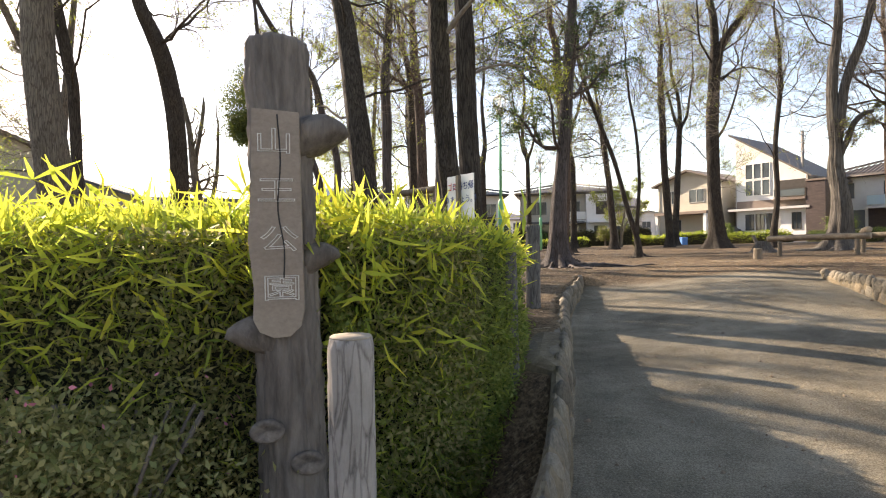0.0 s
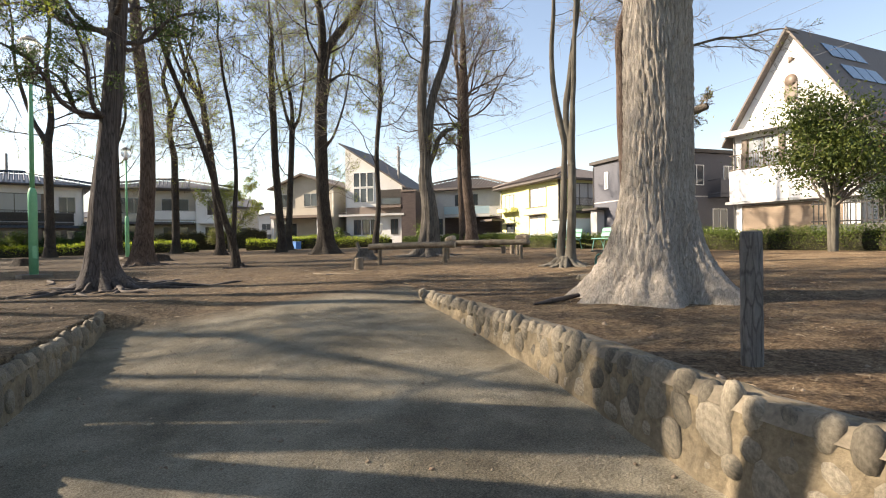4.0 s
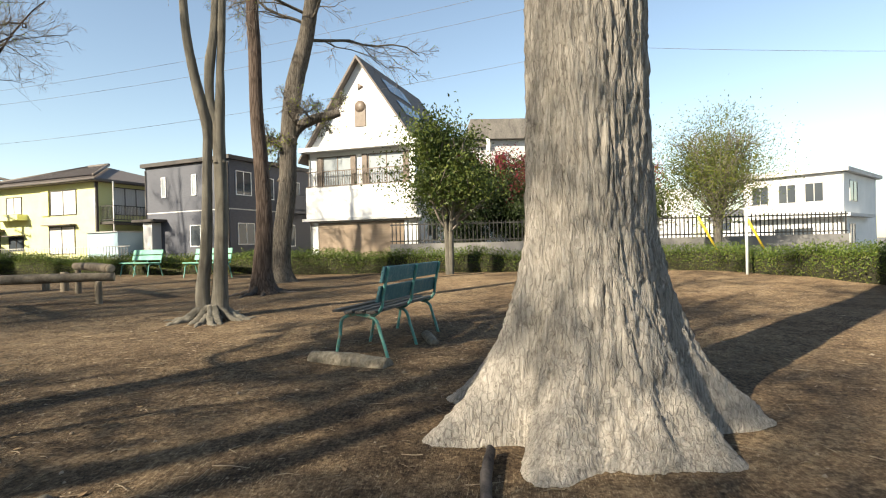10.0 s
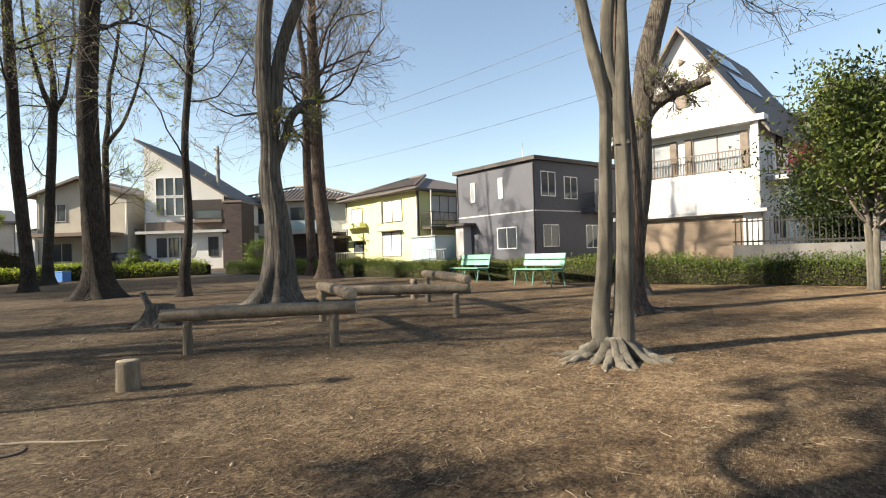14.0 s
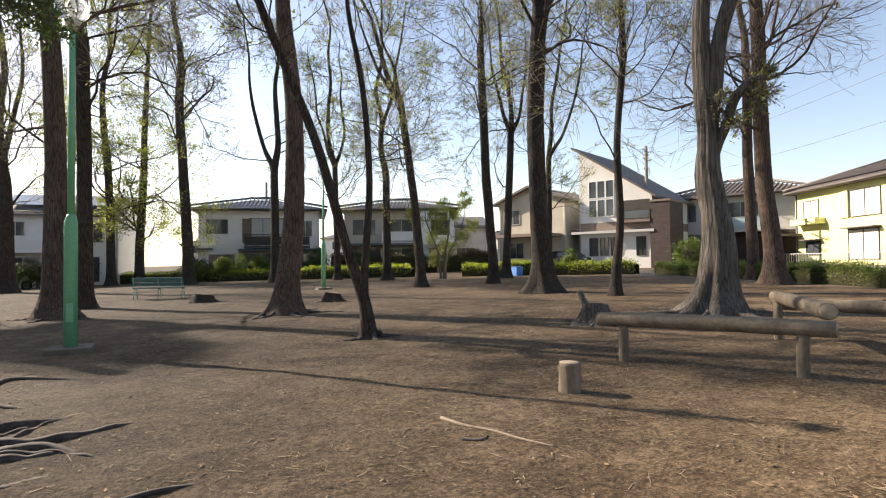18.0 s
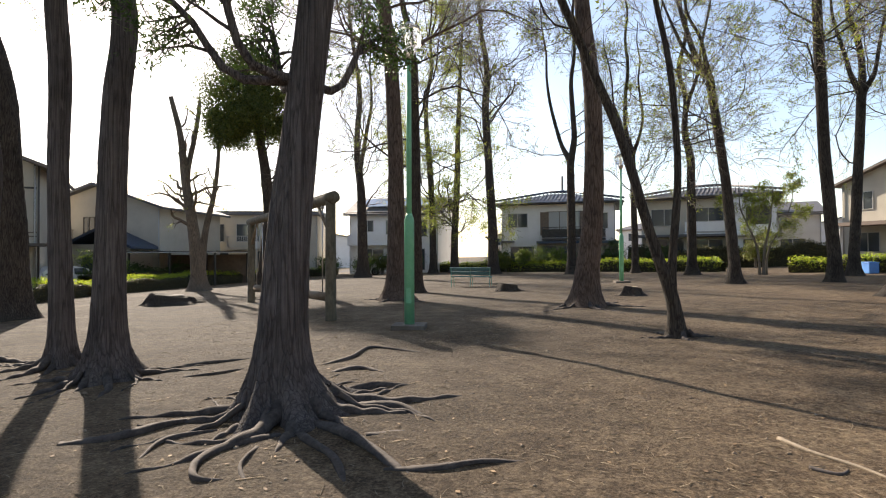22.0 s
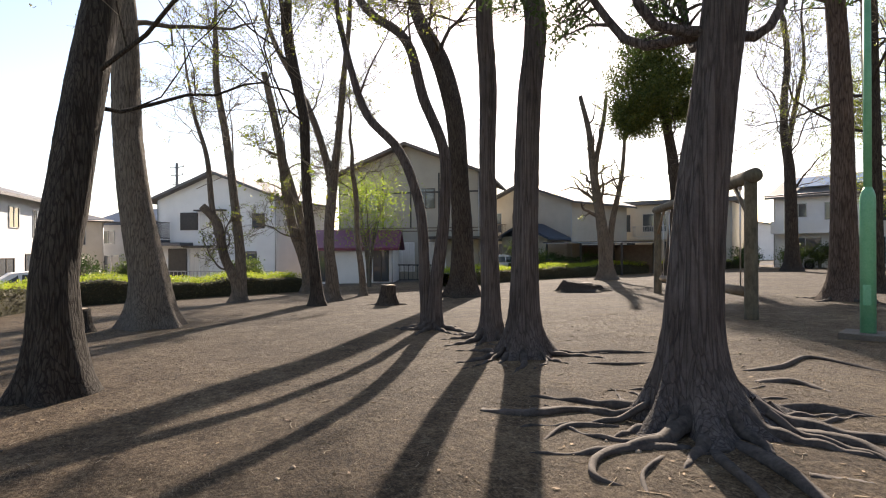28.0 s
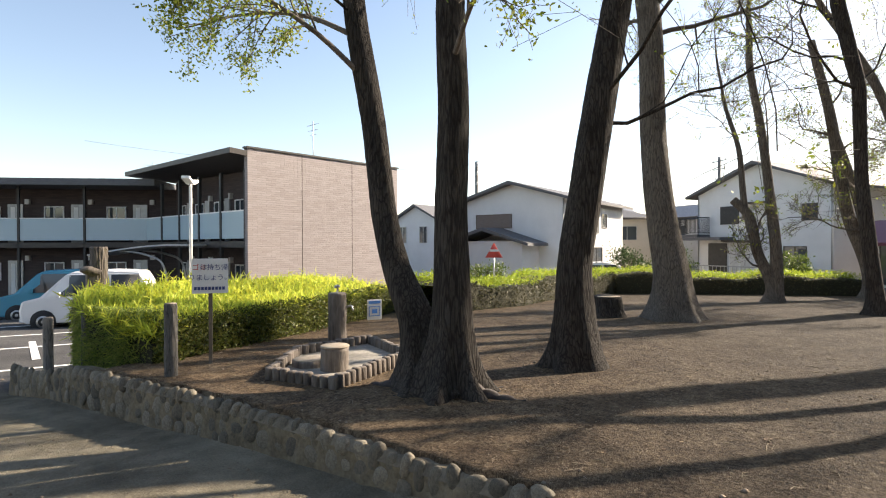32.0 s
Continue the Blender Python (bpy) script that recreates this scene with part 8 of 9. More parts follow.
# houses beyond the west hedge
t, w, d = house("beige gabled house with blue-roofed porch", (-33.3, 39.0), (-24.0, 40.5), 8.0, 5.7, "gable_y", 1.6, PLASTER_CREAM, TILE_GREY,
                [("f", 0.8, 3.3, 1.6, 1.7), ("f", 3.6, 3.4, 0.9, 1.5, ALU_DARK), ("f", 5.6, 0.7, 2.4, 1.5, ALU_DARK), ("f", 1.0, 0.6, 2.0, 1.8)], 0.6)
bm = roof_mesh("gable_y", 4.6, 2.6, 2.9, 1.0, 0.35)
p = part("porch_roof", bm, TILE_BLUE, t)
p.matrix_basis = pose(4.4, -2.5, 0)
boxed("porch_wall", (4.5, -2.4, 0, 8.9, 0, 2.9), PLASTER_CREAM, t)
window(t, "f", 5.6, 0.8, 2.2, 1.4, w, d, ALU_DARK).matrix_basis = pose(5.6, -2.44, 0.8)
balcony(t, "f", 0.5, 3.0, 2.4, w, d, 0.8, 1.0, RAIL_BROWN, TILE_BLUE, 0.14)
boxed("lower_roof", (0, -1.4, 2.6, 4.4, 0, 2.75), TILE_BLUE, t)
port = boxed("carport_roof", (9.4, -3.6, 2.3, 15.6, 1.0, 2.36), PANE_LIGHT, t, label="pale translucent carport roof")
for x in (9.6, 12.4, 15.4):
    for y in (-3.4, 0.8):
        boxed("carport_post", (x - 0.05, y - 0.05, 0, x + 0.05, y + 0.05, 2.3), RAIL_DARK, t)
for i in range(9):
    boxed("carport_rafter", (9.4 + i * 0.77, -3.6, 2.36, 9.45 + i * 0.77, 1.0, 2.42), RAIL_DARK, t)
boxed("carport_screen", (9.5, 0.9, 0, 15.5, 0.98, 2.2), RAIL_BROWN, t)
t, w, d = house("large house with a broad gable and grey-brown render", (-29.6, 24.1), (-22.7, 30.8), 9.0, 7.0, "gable_y", 1.9, PLASTER_TAUPE, TILE_BROWN,
                [("f", 5.4, 4.6, 1.3, 1.3, ALU_DARK), ("f", 1.2, 4.4, 1.6, 1.5, ALU_DARK), ("f", 3.6, 0.5, 1.7, 1.9, WHITE, CURTAIN), ("f", 5.7, 0.5, 1.7, 1.9, WHITE, CURTAIN), ("f", 1.0, 0.6, 1.4, 1.6, ALU_DARK)], 0.7)
for z in (3.1, 3.3):
    boxed("timber_line", (-0.02, -0.03, z, w + 0.02, 0.0, z + 0.07), RAIL_BROWN, t)
for x in (0.02, 1.6, 3.1, 5.0, 6.9, 9.5):
    boxed("timber_line", (x, -0.03, 3.3, x + 0.1, 0.0, 6.9), RAIL_DARK, t)
boxed("timber_line", (0, -0.03, 5.6, w, 0.0, 5.7), RAIL_DARK, t)
boxed("porch_roof", (w - 3.2, -1.4, 2.6, w + 1.4, 0, 2.75), ALU_DARK, t)
pipe("porch_post", [(w + 1.2, -1.25, 0), (w + 1.2, -1.25, 2.6)], 0.05, ALU_DARK, t, 8)
for i in range(26):
    boxed("fence_bar", (0.4 + i * 0.28, -2.0, 0, 0.43 + i * 0.28, -1.97, 1.0), RAIL_DARK, t)
boxed("fence_rail", (0.3, -2.01, 0.95, 7.6, -1.96, 1.02), RAIL_DARK, t)
pipe("drain", [(w + 0.1, -0.1, 6.8), (w + 0.1, -0.1, 0)], 0.05, ALU_DARK, t, 8)
t, w, d = house("white gabled house with blue shutters and a corner balcony", (-37.4, 14.0), (-30.9, 20.3), 8.0, 5.8, "gable_y", 1.7, PLASTER_WHITE, TILE_GREY,
                [("f", 1.9, 3.6, 1.3, 1.1, ALU_DARK, PANE), ("f", 3.3, 3.6, 2.0, 1.1, WHITE, CURTAIN), ("f", 1.0, 0.4, 1.3, 1.9, ALU_DARK), ("f", 2.5, 0.4, 1.6, 1.9, WHITE, CURTAIN, 1, TILE_GREY), ("f", 6.2, 0.6, 1.4, 1.5, ALU_DARK), ("f", 7.3, 3.6, 0.9, 1.0, ALU_DARK)], 0.6)
balcony(t, "f", -0.9, 2.9, 1.9, w, d, 1.3, 1.2, RAIL_DARK, TILE_GREY, 0.1)
boxed("lower_roof", (-0.8, -1.3, 2.5, 2.8, 0, 2.7), TILE_GREY, t)
boxed("window_hood", (3.2, -0.5, 4.8, 5.4, 0, 4.9), ALU_DARK, t)
boxed("window_hood", (2.3, -0.6, 2.4, 4.4, 0, 2.5), ALU_DARK, t)
boxed("shutter", (1.85, -0.08, 3.55, 3.2, -0.035, 4.75), RAIL_DARK, t, 0.01, "dark shutter")
boxed("shutter", (0.9, -0.08, 0.35, 2.35, -0.035, 2.3), RAIL_DARK, t, 0.01, "dark shutter")
for i in range(40):
    boxed("fence_bar", (0.0 + i * 0.28, -3.0, 0, 0.025 + i * 0.28, -2.97, 0.9), ALU, t)
boxed("fence_rail", (-0.1, -3.01, 0.85, 11.2, -2.96, 0.91), ALU, t)
t, w, d = house("low shed with a maroon tin roof", (-25.2, 20.2), (-22.4, 24.4), 3.6, 2.2, "gable_x", 0.9, PLASTER_WHITE, PURPLE_TIN, [("f", 0.3, 0.1, 1.0, 1.9, ALU_DARK), ("f", 3.9, 0.1, 0.9, 1.9, ALU_DARK)], 0.35, gutter=False)
house("small light house with a blue-grey roof", (-54.1, 10.5), (-48.6, 15.2), 8.0, 5.2, "gable_x", 1.4, PLASTER_GREY, TILE_BLUE, [("f", 1, 3.2, 1.4, 1.2), ("f", 4.2, 3.2, 1.4, 1.2), ("f", 1.2, 0.6, 1.8, 1.6)], 0.5)
t, w, d = house("white house with shallow tiled roof and long eaves", (-29.0, -0.6), (-27.2, 6.0), 11.0, 5.4, "gable_y", 1.0, PLASTER_WHITE, TILE_GREY,
                [("f", 0.8, 3.5, 2.6, 0.9, RAIL_BROWN, BROWN_BAND, 0), ("r", 0.6, 3.6, 0.6, 1.1), ("r", 2.2, 3.6, 1.2, 1.1), ("r", 5.2, 3.2, 0.5, 1.5), ("r", 6.4, 3.6, 1.0, 1.0), ("r", 1.0, 0.7, 1.8, 1.4, ALU_DARK), ("r", 4.2, 0.6, 2.2, 1.7, ALU_DARK)], 0.6)
bm = roof_mesh("gable_y", 5.2, 2.4, 2.7, 0.8, 0.4)
part("lower_roof", bm, TILE_GREY, t).matrix_basis = pose(0.2, -2.3, 0)
boxed("lower_wall", (0.4, -2.2, 0, 5.2, 0, 2.7), PLASTER_WHITE, t)
house("pair of narrow white gabled houses", (-38.4, -10.5), (-37.0, -5.0), 8.0, 4.6, "gable_y", 1.5, PLASTER_WHITE, TILE_GREY, [("f", 1.0, 2.8, 0.8, 1.4), ("f", 3.2, 2.8, 0.8, 1.4)], 0.4)
house("grey house far along the west street", (-42.0, 4.6), (-43.4, 11), 8.0, 4.8, "hip", 1.2, PLASTER_CREAM, TILE_GREY, [("f", 1.0, 2.9, 1.6, 1.2), ("f", 3.8, 2.9, 1.6, 1.2), ("f", 1.0, 0.5, 2.0, 1.6)], 0.5)
house("white house far along the west street", (-46.4, 2.0), (-44.0, 7.0), 8.0, 5.2, "gable_y", 1.5, PLASTER_WHITE, TILE_BLUE, [("f", 1.4, 3.0, 1.6, 1.2)], 0.5)

# flat-roofed house with red shrubs, and white house beyond, to the south-east
t, w, d = house("old white flat-roofed house with a heavy weathered roof edge", (42.2, 7.2), (43.6, -3.6), 8.0, 7.7, "flat", 1.35, PLASTER_GREY, ROOF_OLD,
                [("f", 1.2, 5.3, 0.8, 1.3, RED_DOOR, RED_DOOR, 0), ("f", 3.4, 5.0, 2.4, 1.9, RAIL_BROWN, PANE_LIGHT), ("f", 6.4, 5.0, 1.3, 1.9, RAIL_BROWN, PANE), ("f", 8.9, 4.9, 0.95, 2.1, RED_DOOR, RED_DOOR, 0), ("f", 1.5, 1.0, 2.4, 1.8), ("f", 7.0, 1.4, 1.0, 1.4, RAIL_BROWN, PANE_LIGHT), ("f", 8.8, 1.4, 1.0, 1.4, RAIL_BROWN, PANE_LIGHT)], 0.5, gutter=False)
balcony(t, "f", 0.4, 4.4, w - 0.6, w, d, 1.3, 1.0, ALU, PLASTER_WHITE, 0.2)
for x in (0.6, 5.2, w - 0.3):
    boxed("balcony_pillar", (x - 0.12, -1.25, 0, x + 0.12, -1.0, 7.6), PLASTER_WHITE, t)
for i in range(9):
    boxed("stair_step", (w + 0.2 + i * 0.3, 0.2, 6.2 - i * 0.33, w + 0.55 + i * 0.3, 1.4, 6.4 - i * 0.33), PLASTER_WHITE, t)
boxed("stair_wall", (w + 0.1, 0.1, 0, w + 4.5, 1.5, 4.0), PLASTER_WHITE, t)
pipe("stair_rail", [(w + 0.2, 0.2, 7.3), (w + 2.9, 0.2, 4.4)], 0.04, RAIL_BROWN, t, 6)
t, w, d = house("long white flat-roofed house behind railings", (40.5, 14.5), (42.2, 6.5), 8.0, 7.2, "flat", 0.5, PLASTER_GREY, ROOF_OLD, [("f", 4.0, 4.2, 2.2, 1.8, RAIL_BROWN), ("f", 1.0, 4.2, 1.6, 1.5)], 0.2, gutter=False)
balcony(t, "f", 0.2, 7.7, 7.6, w, d, 0.2, 1.0, ALU, ROOF_OLD, 0.5)
t, w, d = house("white house with stepped storeys and roof terrace", (45.6, -12.0), (41.4, -16.4), 9.0, 6.0, "flat", 0.25, PLASTER_WHITE, PLASTER_GREY,
                [("f", 0.6, 4.1, 1.1, 1.3), ("f", 2.3, 4.1, 1.1, 1.3), ("f", 3.9, 4.1, 1.1, 1.3), ("r", 1.4, 4.1, 2.0, 1.4, ALU), ("r", 1.2, 1.0, 1.4, 1.6, ALU, PANE_LIGHT), ("f", 2.0, 1.0, 2.4, 1.4)], 0.35, gutter=False)
boxed("ledge", (-0.5, -0.7, 3.05, w + 0.5, 6, 3.25), PLASTER_GREY, t)
balcony(t, "f", 0.1, 6.25, w - 0.2, w, d, 0.1, 1.1, ALU, PLASTER_GREY, 0.7)

# fences and low walls along the east street
for (a, b, zz, n, lab) in (((28.6, 11.0), (29.6, -9.5), 0.9, 110, "dark iron garden fence on a low block wall"),):
    m, w = frame_of(a, b, gz(*a))
    t = new("garden_fence")
    t.matrix_basis = m
    tagged(t, lab, "fence")
    # pale concrete wall in a darker grey that paints the shade over it
    boxed("base_wall", (0, 0, -0.4, w, 0.15, 0.75), POLE_GREY, t)
    pale = mesh("pale", [(x, y, z) for z in (0.75, 1.75) for x, y in ((-0.02, 0.04), (0.02, 0.04), (0.02, 0.09), (-0.02, 0.09))], [(0, 1, 5, 4), (1, 2, 6, 5), (2, 3, 7, 6), (3, 0, 4, 7), (4, 5, 6, 7)])
    pale.materials.append(RAIL_DARK)
    for i in range(n):
        o = new("pale", pale)
        o.parent, o.location = t, (w * (i + 0.5) / n, 0, 0)
    for zr in (0.85, 1.6):
        boxed("rail", (0, 0.045, zr, w, 0.085, zr + 0.06), RAIL_DARK, t)
m, w = frame_of((37.0, 41.0), (34.8, 28.0), 0.95)
t = new("garden_fence")
t.matrix_basis = m
tagged(t, "thin grey mesh fence before the yellow house", "fence")
for i in range(60):
    boxed("bar", (w * i / 60 - 0.012, 0, -0.2, w * i / 60 + 0.012, 0.025, 0.85), ALU, t)
for zr in (0.05, 0.8):
    boxed("rail", (0, -0.003, zr, w, 0.03, zr + 0.05), ALU, t)


# ---- apartment block, cars and street things to the south-west ----
def apartment():
    z = -1.15
    C1 = Vector((-11.9, -3.9))                      # near end of the wing, right corner
    A1 = Vector((-15.4, -12.8))                     # inner corner of the two wings
    m, w = frame_of(A1, C1, z)
    t = new("apartment_block")
    t.matrix_basis = m
    tagged(t, "two-storey brown apartment block with frosted blue balconies", "apartment")
    H = 5.6
    d = 7.6
    bm = bmesh.new()
    box(bm, 0, 1.3, 0, w, d, H + 0.3)
    part("wall", bm, BRICK_BROWN, t)
    boxed("end_wall", (w, -0.2, -0.4, w + 0.25, d, H + 0.75), BRICK_PINK, t, label="windowless pinkish-brown end wall")
    for y in (2.2, 4.8):
        boxed("wall_joint", (w + 0.245, y, -0.4, w + 0.256, y + 0.02, H + 0.74), BRICK_BROWN, t)
    boxed("wall_coping", (w - 0.02, -0.25, H + 0.75, w + 0.3, d + 0.05, H + 0.82), RAIL_DARK, t)
    bm = bmesh.new()
    vs = [bm.verts.new(q) for q in ((-0.6, -0.9, H + 0.5), (w + 0.24, -0.9, H + 0.5), (w + 0.24, d, H - 0.05), (-0.6, d, H - 0.05), (-0.6, -0.9, H + 0.7), (w + 0.24, -0.9, H + 0.7), (w + 0.24, d, H + 0.1), (-0.6, d, H + 0.1))]
    for f in ((3, 2, 1, 0), (4, 5, 6, 7), (0, 1, 5, 4), (1, 2, 6, 5), (2, 3, 7, 6), (3, 0, 4, 7)):
        bm.faces.new([vs[i] for i in f])
    part("roof", bm, ALU_DARK, t)
    boxed("gallery", (0, -0.2, 2.6, w, 1.3, 2.85), ALU_DARK, t)
    n = 5
    for i in range(n):
        x0, x1 = w * i / n, w * (i + 1) / n
        boxed("rail_panel", (x0 + 0.06, -0.16, 2.95, x1 - 0.06, -0.12, 4.0), BLUE_PANEL, t, label="frosted blue balcony panel")
        boxed("rail_cap", (x0, -0.18, 4.0, x1, -0.1, 4.05), WHITE, t)
        boxed("gallery_post", (x1 - 0.06, -0.2, 0, x1 + 0.06, -0.08, H), RAIL_DARK, t)
        for zf in (0.0, 2.85):
            wn_ = window(t, "f", x0 + 0.35, zf + 1.0, 0.9, 0.85, w, d, WHITE, PANE, 1)
            wn_.matrix_basis = pose(x0 + 0.35, 1.27, zf + 1.0)
            boxed("flat_door", (x0 + 1.35, 1.25, zf, x0 + 1.8, 1.3, zf + 1.95), CURTAIN if i % 2 else ALU, t)
            boxed("meter_box", (x0 + 1.9, 1.15, zf + 1.9, x0 + 2.05, 1.3, zf + 2.15), CURTAIN, t)
    # the other wing, across the courtyard
    B1 = A1 + Vector((4.7, -9.6))
    m, w2 = frame_of(B1, A1, z)
    t2 = new("apartment_wing")
    t2.matrix_basis = m
    tagged(t2, "long wing of the brown apartment block with blue gallery", "apartment")
    bm = bmesh.new()
    box(bm, -14, 1.3, 0, w2 + 1.0, 8, H)
    part("wall", bm, BRICK_BROWN, t2)
    boxed("roof", (-14.3, -0.9, H - 0.02, w2 + 0.6, 8.3, H + 0.3), TILE_GREY, t2)
    boxed("gallery", (-14, -0.1, 2.6, w2, 1.3, 2.85), ALU_DARK, t2)
    for i in range(8):
        x0, x1 = w2 - 3.0 * (i + 1), w2 - 3.0 * i
        boxed("rail_panel", (x0 + 0.06, -0.06, 2.95, x1 - 0.06, -0.02, 4.0), BLUE_PANEL, t2)
        boxed("rail_cap", (x0, -0.08, 4.0, x1, 0.0, 4.05), WHITE, t2)
        boxed("gallery_post", (x0 - 0.05, -0.1, 0, x0 + 0.05, 0.0, H), RAIL_DARK, t2)
        for zf in (0.0, 2.85):
            wn_ = window(t2, "f", 0, 0, 0.95, 0.9, w2, 8, WHITE, PANE, 1)
            wn_.matrix_basis = pose(x0 + 0.4, 1.27, zf + 0.95)
            boxed("flat_door", (x0 + 1.7, 1.24, zf, x0 + 2.4, 1.3, zf + 1.95), ALU, t2)
            boxed("door_panel", (x0 + 1.85, 1.22, zf + 0.2, x0 + 2.05, 1.26, zf + 1.8), WHITE, t2)
            boxed("meter_box", (x0 + 2.55, 1.15, zf + 1.95, x0 + 2.75, 1.3, zf + 2.2), CURTAIN, t2)
    # cycle shelter
    s = empty("cycle_shelter", -11.3, -8.3, z, 110, "curved pale cycle shelter on bent steel posts", "shelter")
    P = np.array([(-1.9 + 3.8 * i / 9, -0.9, 2.3 + 0.38 * math.sin(i / 9 * 1.75)) for i in range(10)])
    v = np.concatenate([P, P + (0, 2.0, 0), P + (0, 0, 0.06), P + (0, 2.0, 0.06)])
    f = [[i, i + 1, i + 11, i + 10] for i in range(9)] + [[i + 20, i + 30, i + 31, i + 21] for i in range(9)] + [[0, 10, 30, 20], [9, 29, 39, 19]]
    f += [[i, i + 20, i + 21, i + 1] for i in range(9)] + [[i + 10, i + 11, i + 31, i + 30] for i in range(9)]
    put("canopy", mesh("canopy", v, f), PLASTER_GREY, s, smooth=False)
    for y in (-0.7, 0.9):
        pipe("post", [(1.0, y, 0), (1.0, y, 1.7), (0.85, y, 2.05), (0.2, y, 2.35), (-0.8, y, 2.5)], 0.045, STEEL, s, 8)
    # aerials on the roofs
    for parent_, (ax, ay, az, ah) in ((t, (w - 1.5, 4.0, H + 0.3, 2.4)), (t2, (w2 - 0.6, 2.0, H + 0.2, 1.3))):
        an = pipe("aerial_mast", [(ax, ay, az), (ax, ay, az + ah)], 0.02, STEEL, parent_, 6)
        for k_, q in enumerate((0.15, 0.4, 0.6)):
            pipe("aerial_rod", [(ax - 0.45 + 0.1 * k_, ay, az + ah - q), (ax + 0.45 - 0.1 * k_, ay, az + ah - q)], 0.01, STEEL, an, 5)


apartment()


def car(x, y, z, rz, body_m, label, long=3.4, wide=1.48, high=1.78, kind=0):
    """A boxy small car, nose towards -x."""
    t = empty("car", x, y, z, rz, label, "car", "parked cars")
    if kind == 0:
        prof = [(0.02, 0.32), (0.0, 0.62), (0.06, 0.88), (0.55, 1.02), (1.12, 1.62), (1.35, high - 0.03), (2.3, high), (3.15, high - 0.05), (3.36, 1.35), (3.4, 0.9), (3.4, 0.36), (3.3, 0.26), (0.15, 0.24)]
    else:
        prof = [(0.02, 0.32), (0.0, 0.6), (0.1, 0.82), (0.8, 0.98), (1.45, 1.42), (1.8, high - 0.04), (2.7, high), (3.5, high - 0.18), (3.75, 1.05), (3.8, 0.8), (3.8, 0.36), (3.7, 0.26), (0.15, 0.24)]
    bm = bmesh.new()
    s = long / prof[9][0]
    rings = []
    for yy, k, cut in ((-wide / 2, 0.0, 0.07), (-wide / 2 + 0.06, 0.0, 0.0), (wide / 2 - 0.06, 0.0, 0.0), (wide / 2, 0.0, 0.07)):
        rings.append([bm.verts.new((px * s + (cut if px < 1 else -cut * 0.5), yy + (0.11 if yy < 0 else -0.11) * max(0, (pz - 0.95) / 0.85), pz - cut * (1 if pz > 1.5 else 0))) for px, pz in prof])
    n = len(prof)
    for a, b in zip(rings, rings[1:]):
        for i in range(n):
            bm.faces.new((a[i], a[(i + 1) % n], b[(i + 1) % n], b[i]))
    bm.faces.new(rings[0][::-1])
    bm.faces.new(rings[-1])
    bmesh.ops.recalc_face_normals(bm, faces=bm.faces[:])
    bmesh.ops.bevel(bm, geom=[e for e in bm.edges if e.calc_length() > 0.5 and e.calc_face_angle(0) > 0.4], offset=0.035, segments=2, affect="EDGES")
    part("body", bm, body_m, t, smooth=False)
    gz0, gz1 = 1.0, high - 0.14
    for sy in (-1, 1):
        yy = sy * (wide / 2 - 0.035)
        for a, b, c_, d_ in (((0.95, 1.02, 1.28, 1.55) if kind == 0 else (1.15, 1.35, 1.65, 1.7)), ((1.42, 1.3, 2.3, 2.3) if kind == 0 else (1.78, 1.8, 2.6, 2.6)), ((2.38, 2.38, 3.2, 3.14) if kind == 0 else (2.68, 2.68, 3.5, 3.3))):
            q = [(a * s, 1.02), (d_ * s if a < 1.3 else c_ * s, 1.02), (c_ * s if a < 1.3 else d_ * s, gz1), (b * s + 0.25 * (a < 1.3), gz1 if a > 1.3 else 1.3)]
            bm = bmesh.new()
            inset = lambda pz: yy - sy * (0.11 * max(0, (pz - 0.95) / 0.85) - 0.045)
            vs = [bm.verts.new((px, inset(pz), pz)) for px, pz in q]
            bm.faces.new(vs if sy < 0 else vs[::-1])
            part("side_window", bm, PANE, t)
        for wx in (0.62, long - 0.62):
            wheel = lathe("wheel", [(0.2, -0.09), (0.27, -0.085), (0.285, -0.05), (0.285, 0.05), (0.27, 0.085), (0.2, 0.09)], BLACK, t, 22)
            wheel.matrix_basis = pose(wx, sy * (wide / 2 - 0.07), 0.285, 90, 0, 0)
            lathe("rim", [(0.195, -0.05 * 1), (0.18, 0.094), (0.06, 0.085), (0.03, 0.1)] if sy < 0 else [(0.195, 0.05), (0.18, -0.094), (0.06, -0.085), (0.03, -0.1)], STEEL, wheel, 20)
            arch = lathe("wheel_arch", [(0.33, -0.02), (0.33, 0.02)], BLACK, t, 22)
            arch.matrix_basis = pose(wx, sy * (wide / 2 - 0.005), 0.3, 90, 0, 0)
        boxed("mirror", (1.0 * s, sy * (wide / 2 + 0.1) - 0.07, 1.0, 1.1 * s, sy * (wide / 2 + 0.1) + 0.07, 1.16), body_m, t, 0.02)
    bm = bmesh.new()
    w0, w1 = wide / 2 - 0.12, wide / 2 - 0.2
    x0, x1 = (0.6, 1.24) if kind == 0 else (0.92, 1.68)
    vs = [bm.verts.new(q) for q in ((x0 * s - 0.02, -w0, 1.06), (x1 * s - 0.03, -w1, high - 0.2), (x1 * s - 0.03, w1, high - 0.2), (x0 * s - 0.02, w0, 1.06))]
    bm.faces.new(vs)
    part("windscreen", bm, PANE, t)
    for sy in (-1, 1):
        boxed("headlight", (0.01, sy * (wide / 2 - 0.3) - 0.16, 0.68, 0.1, sy * (wide / 2 - 0.3) + 0.16, 0.86), PANE_LIGHT, t, 0.02)
    boxed("grille", (-0.012, -0.4, 0.5, 0.06, 0.4, 0.68), STEEL, t, 0.01)
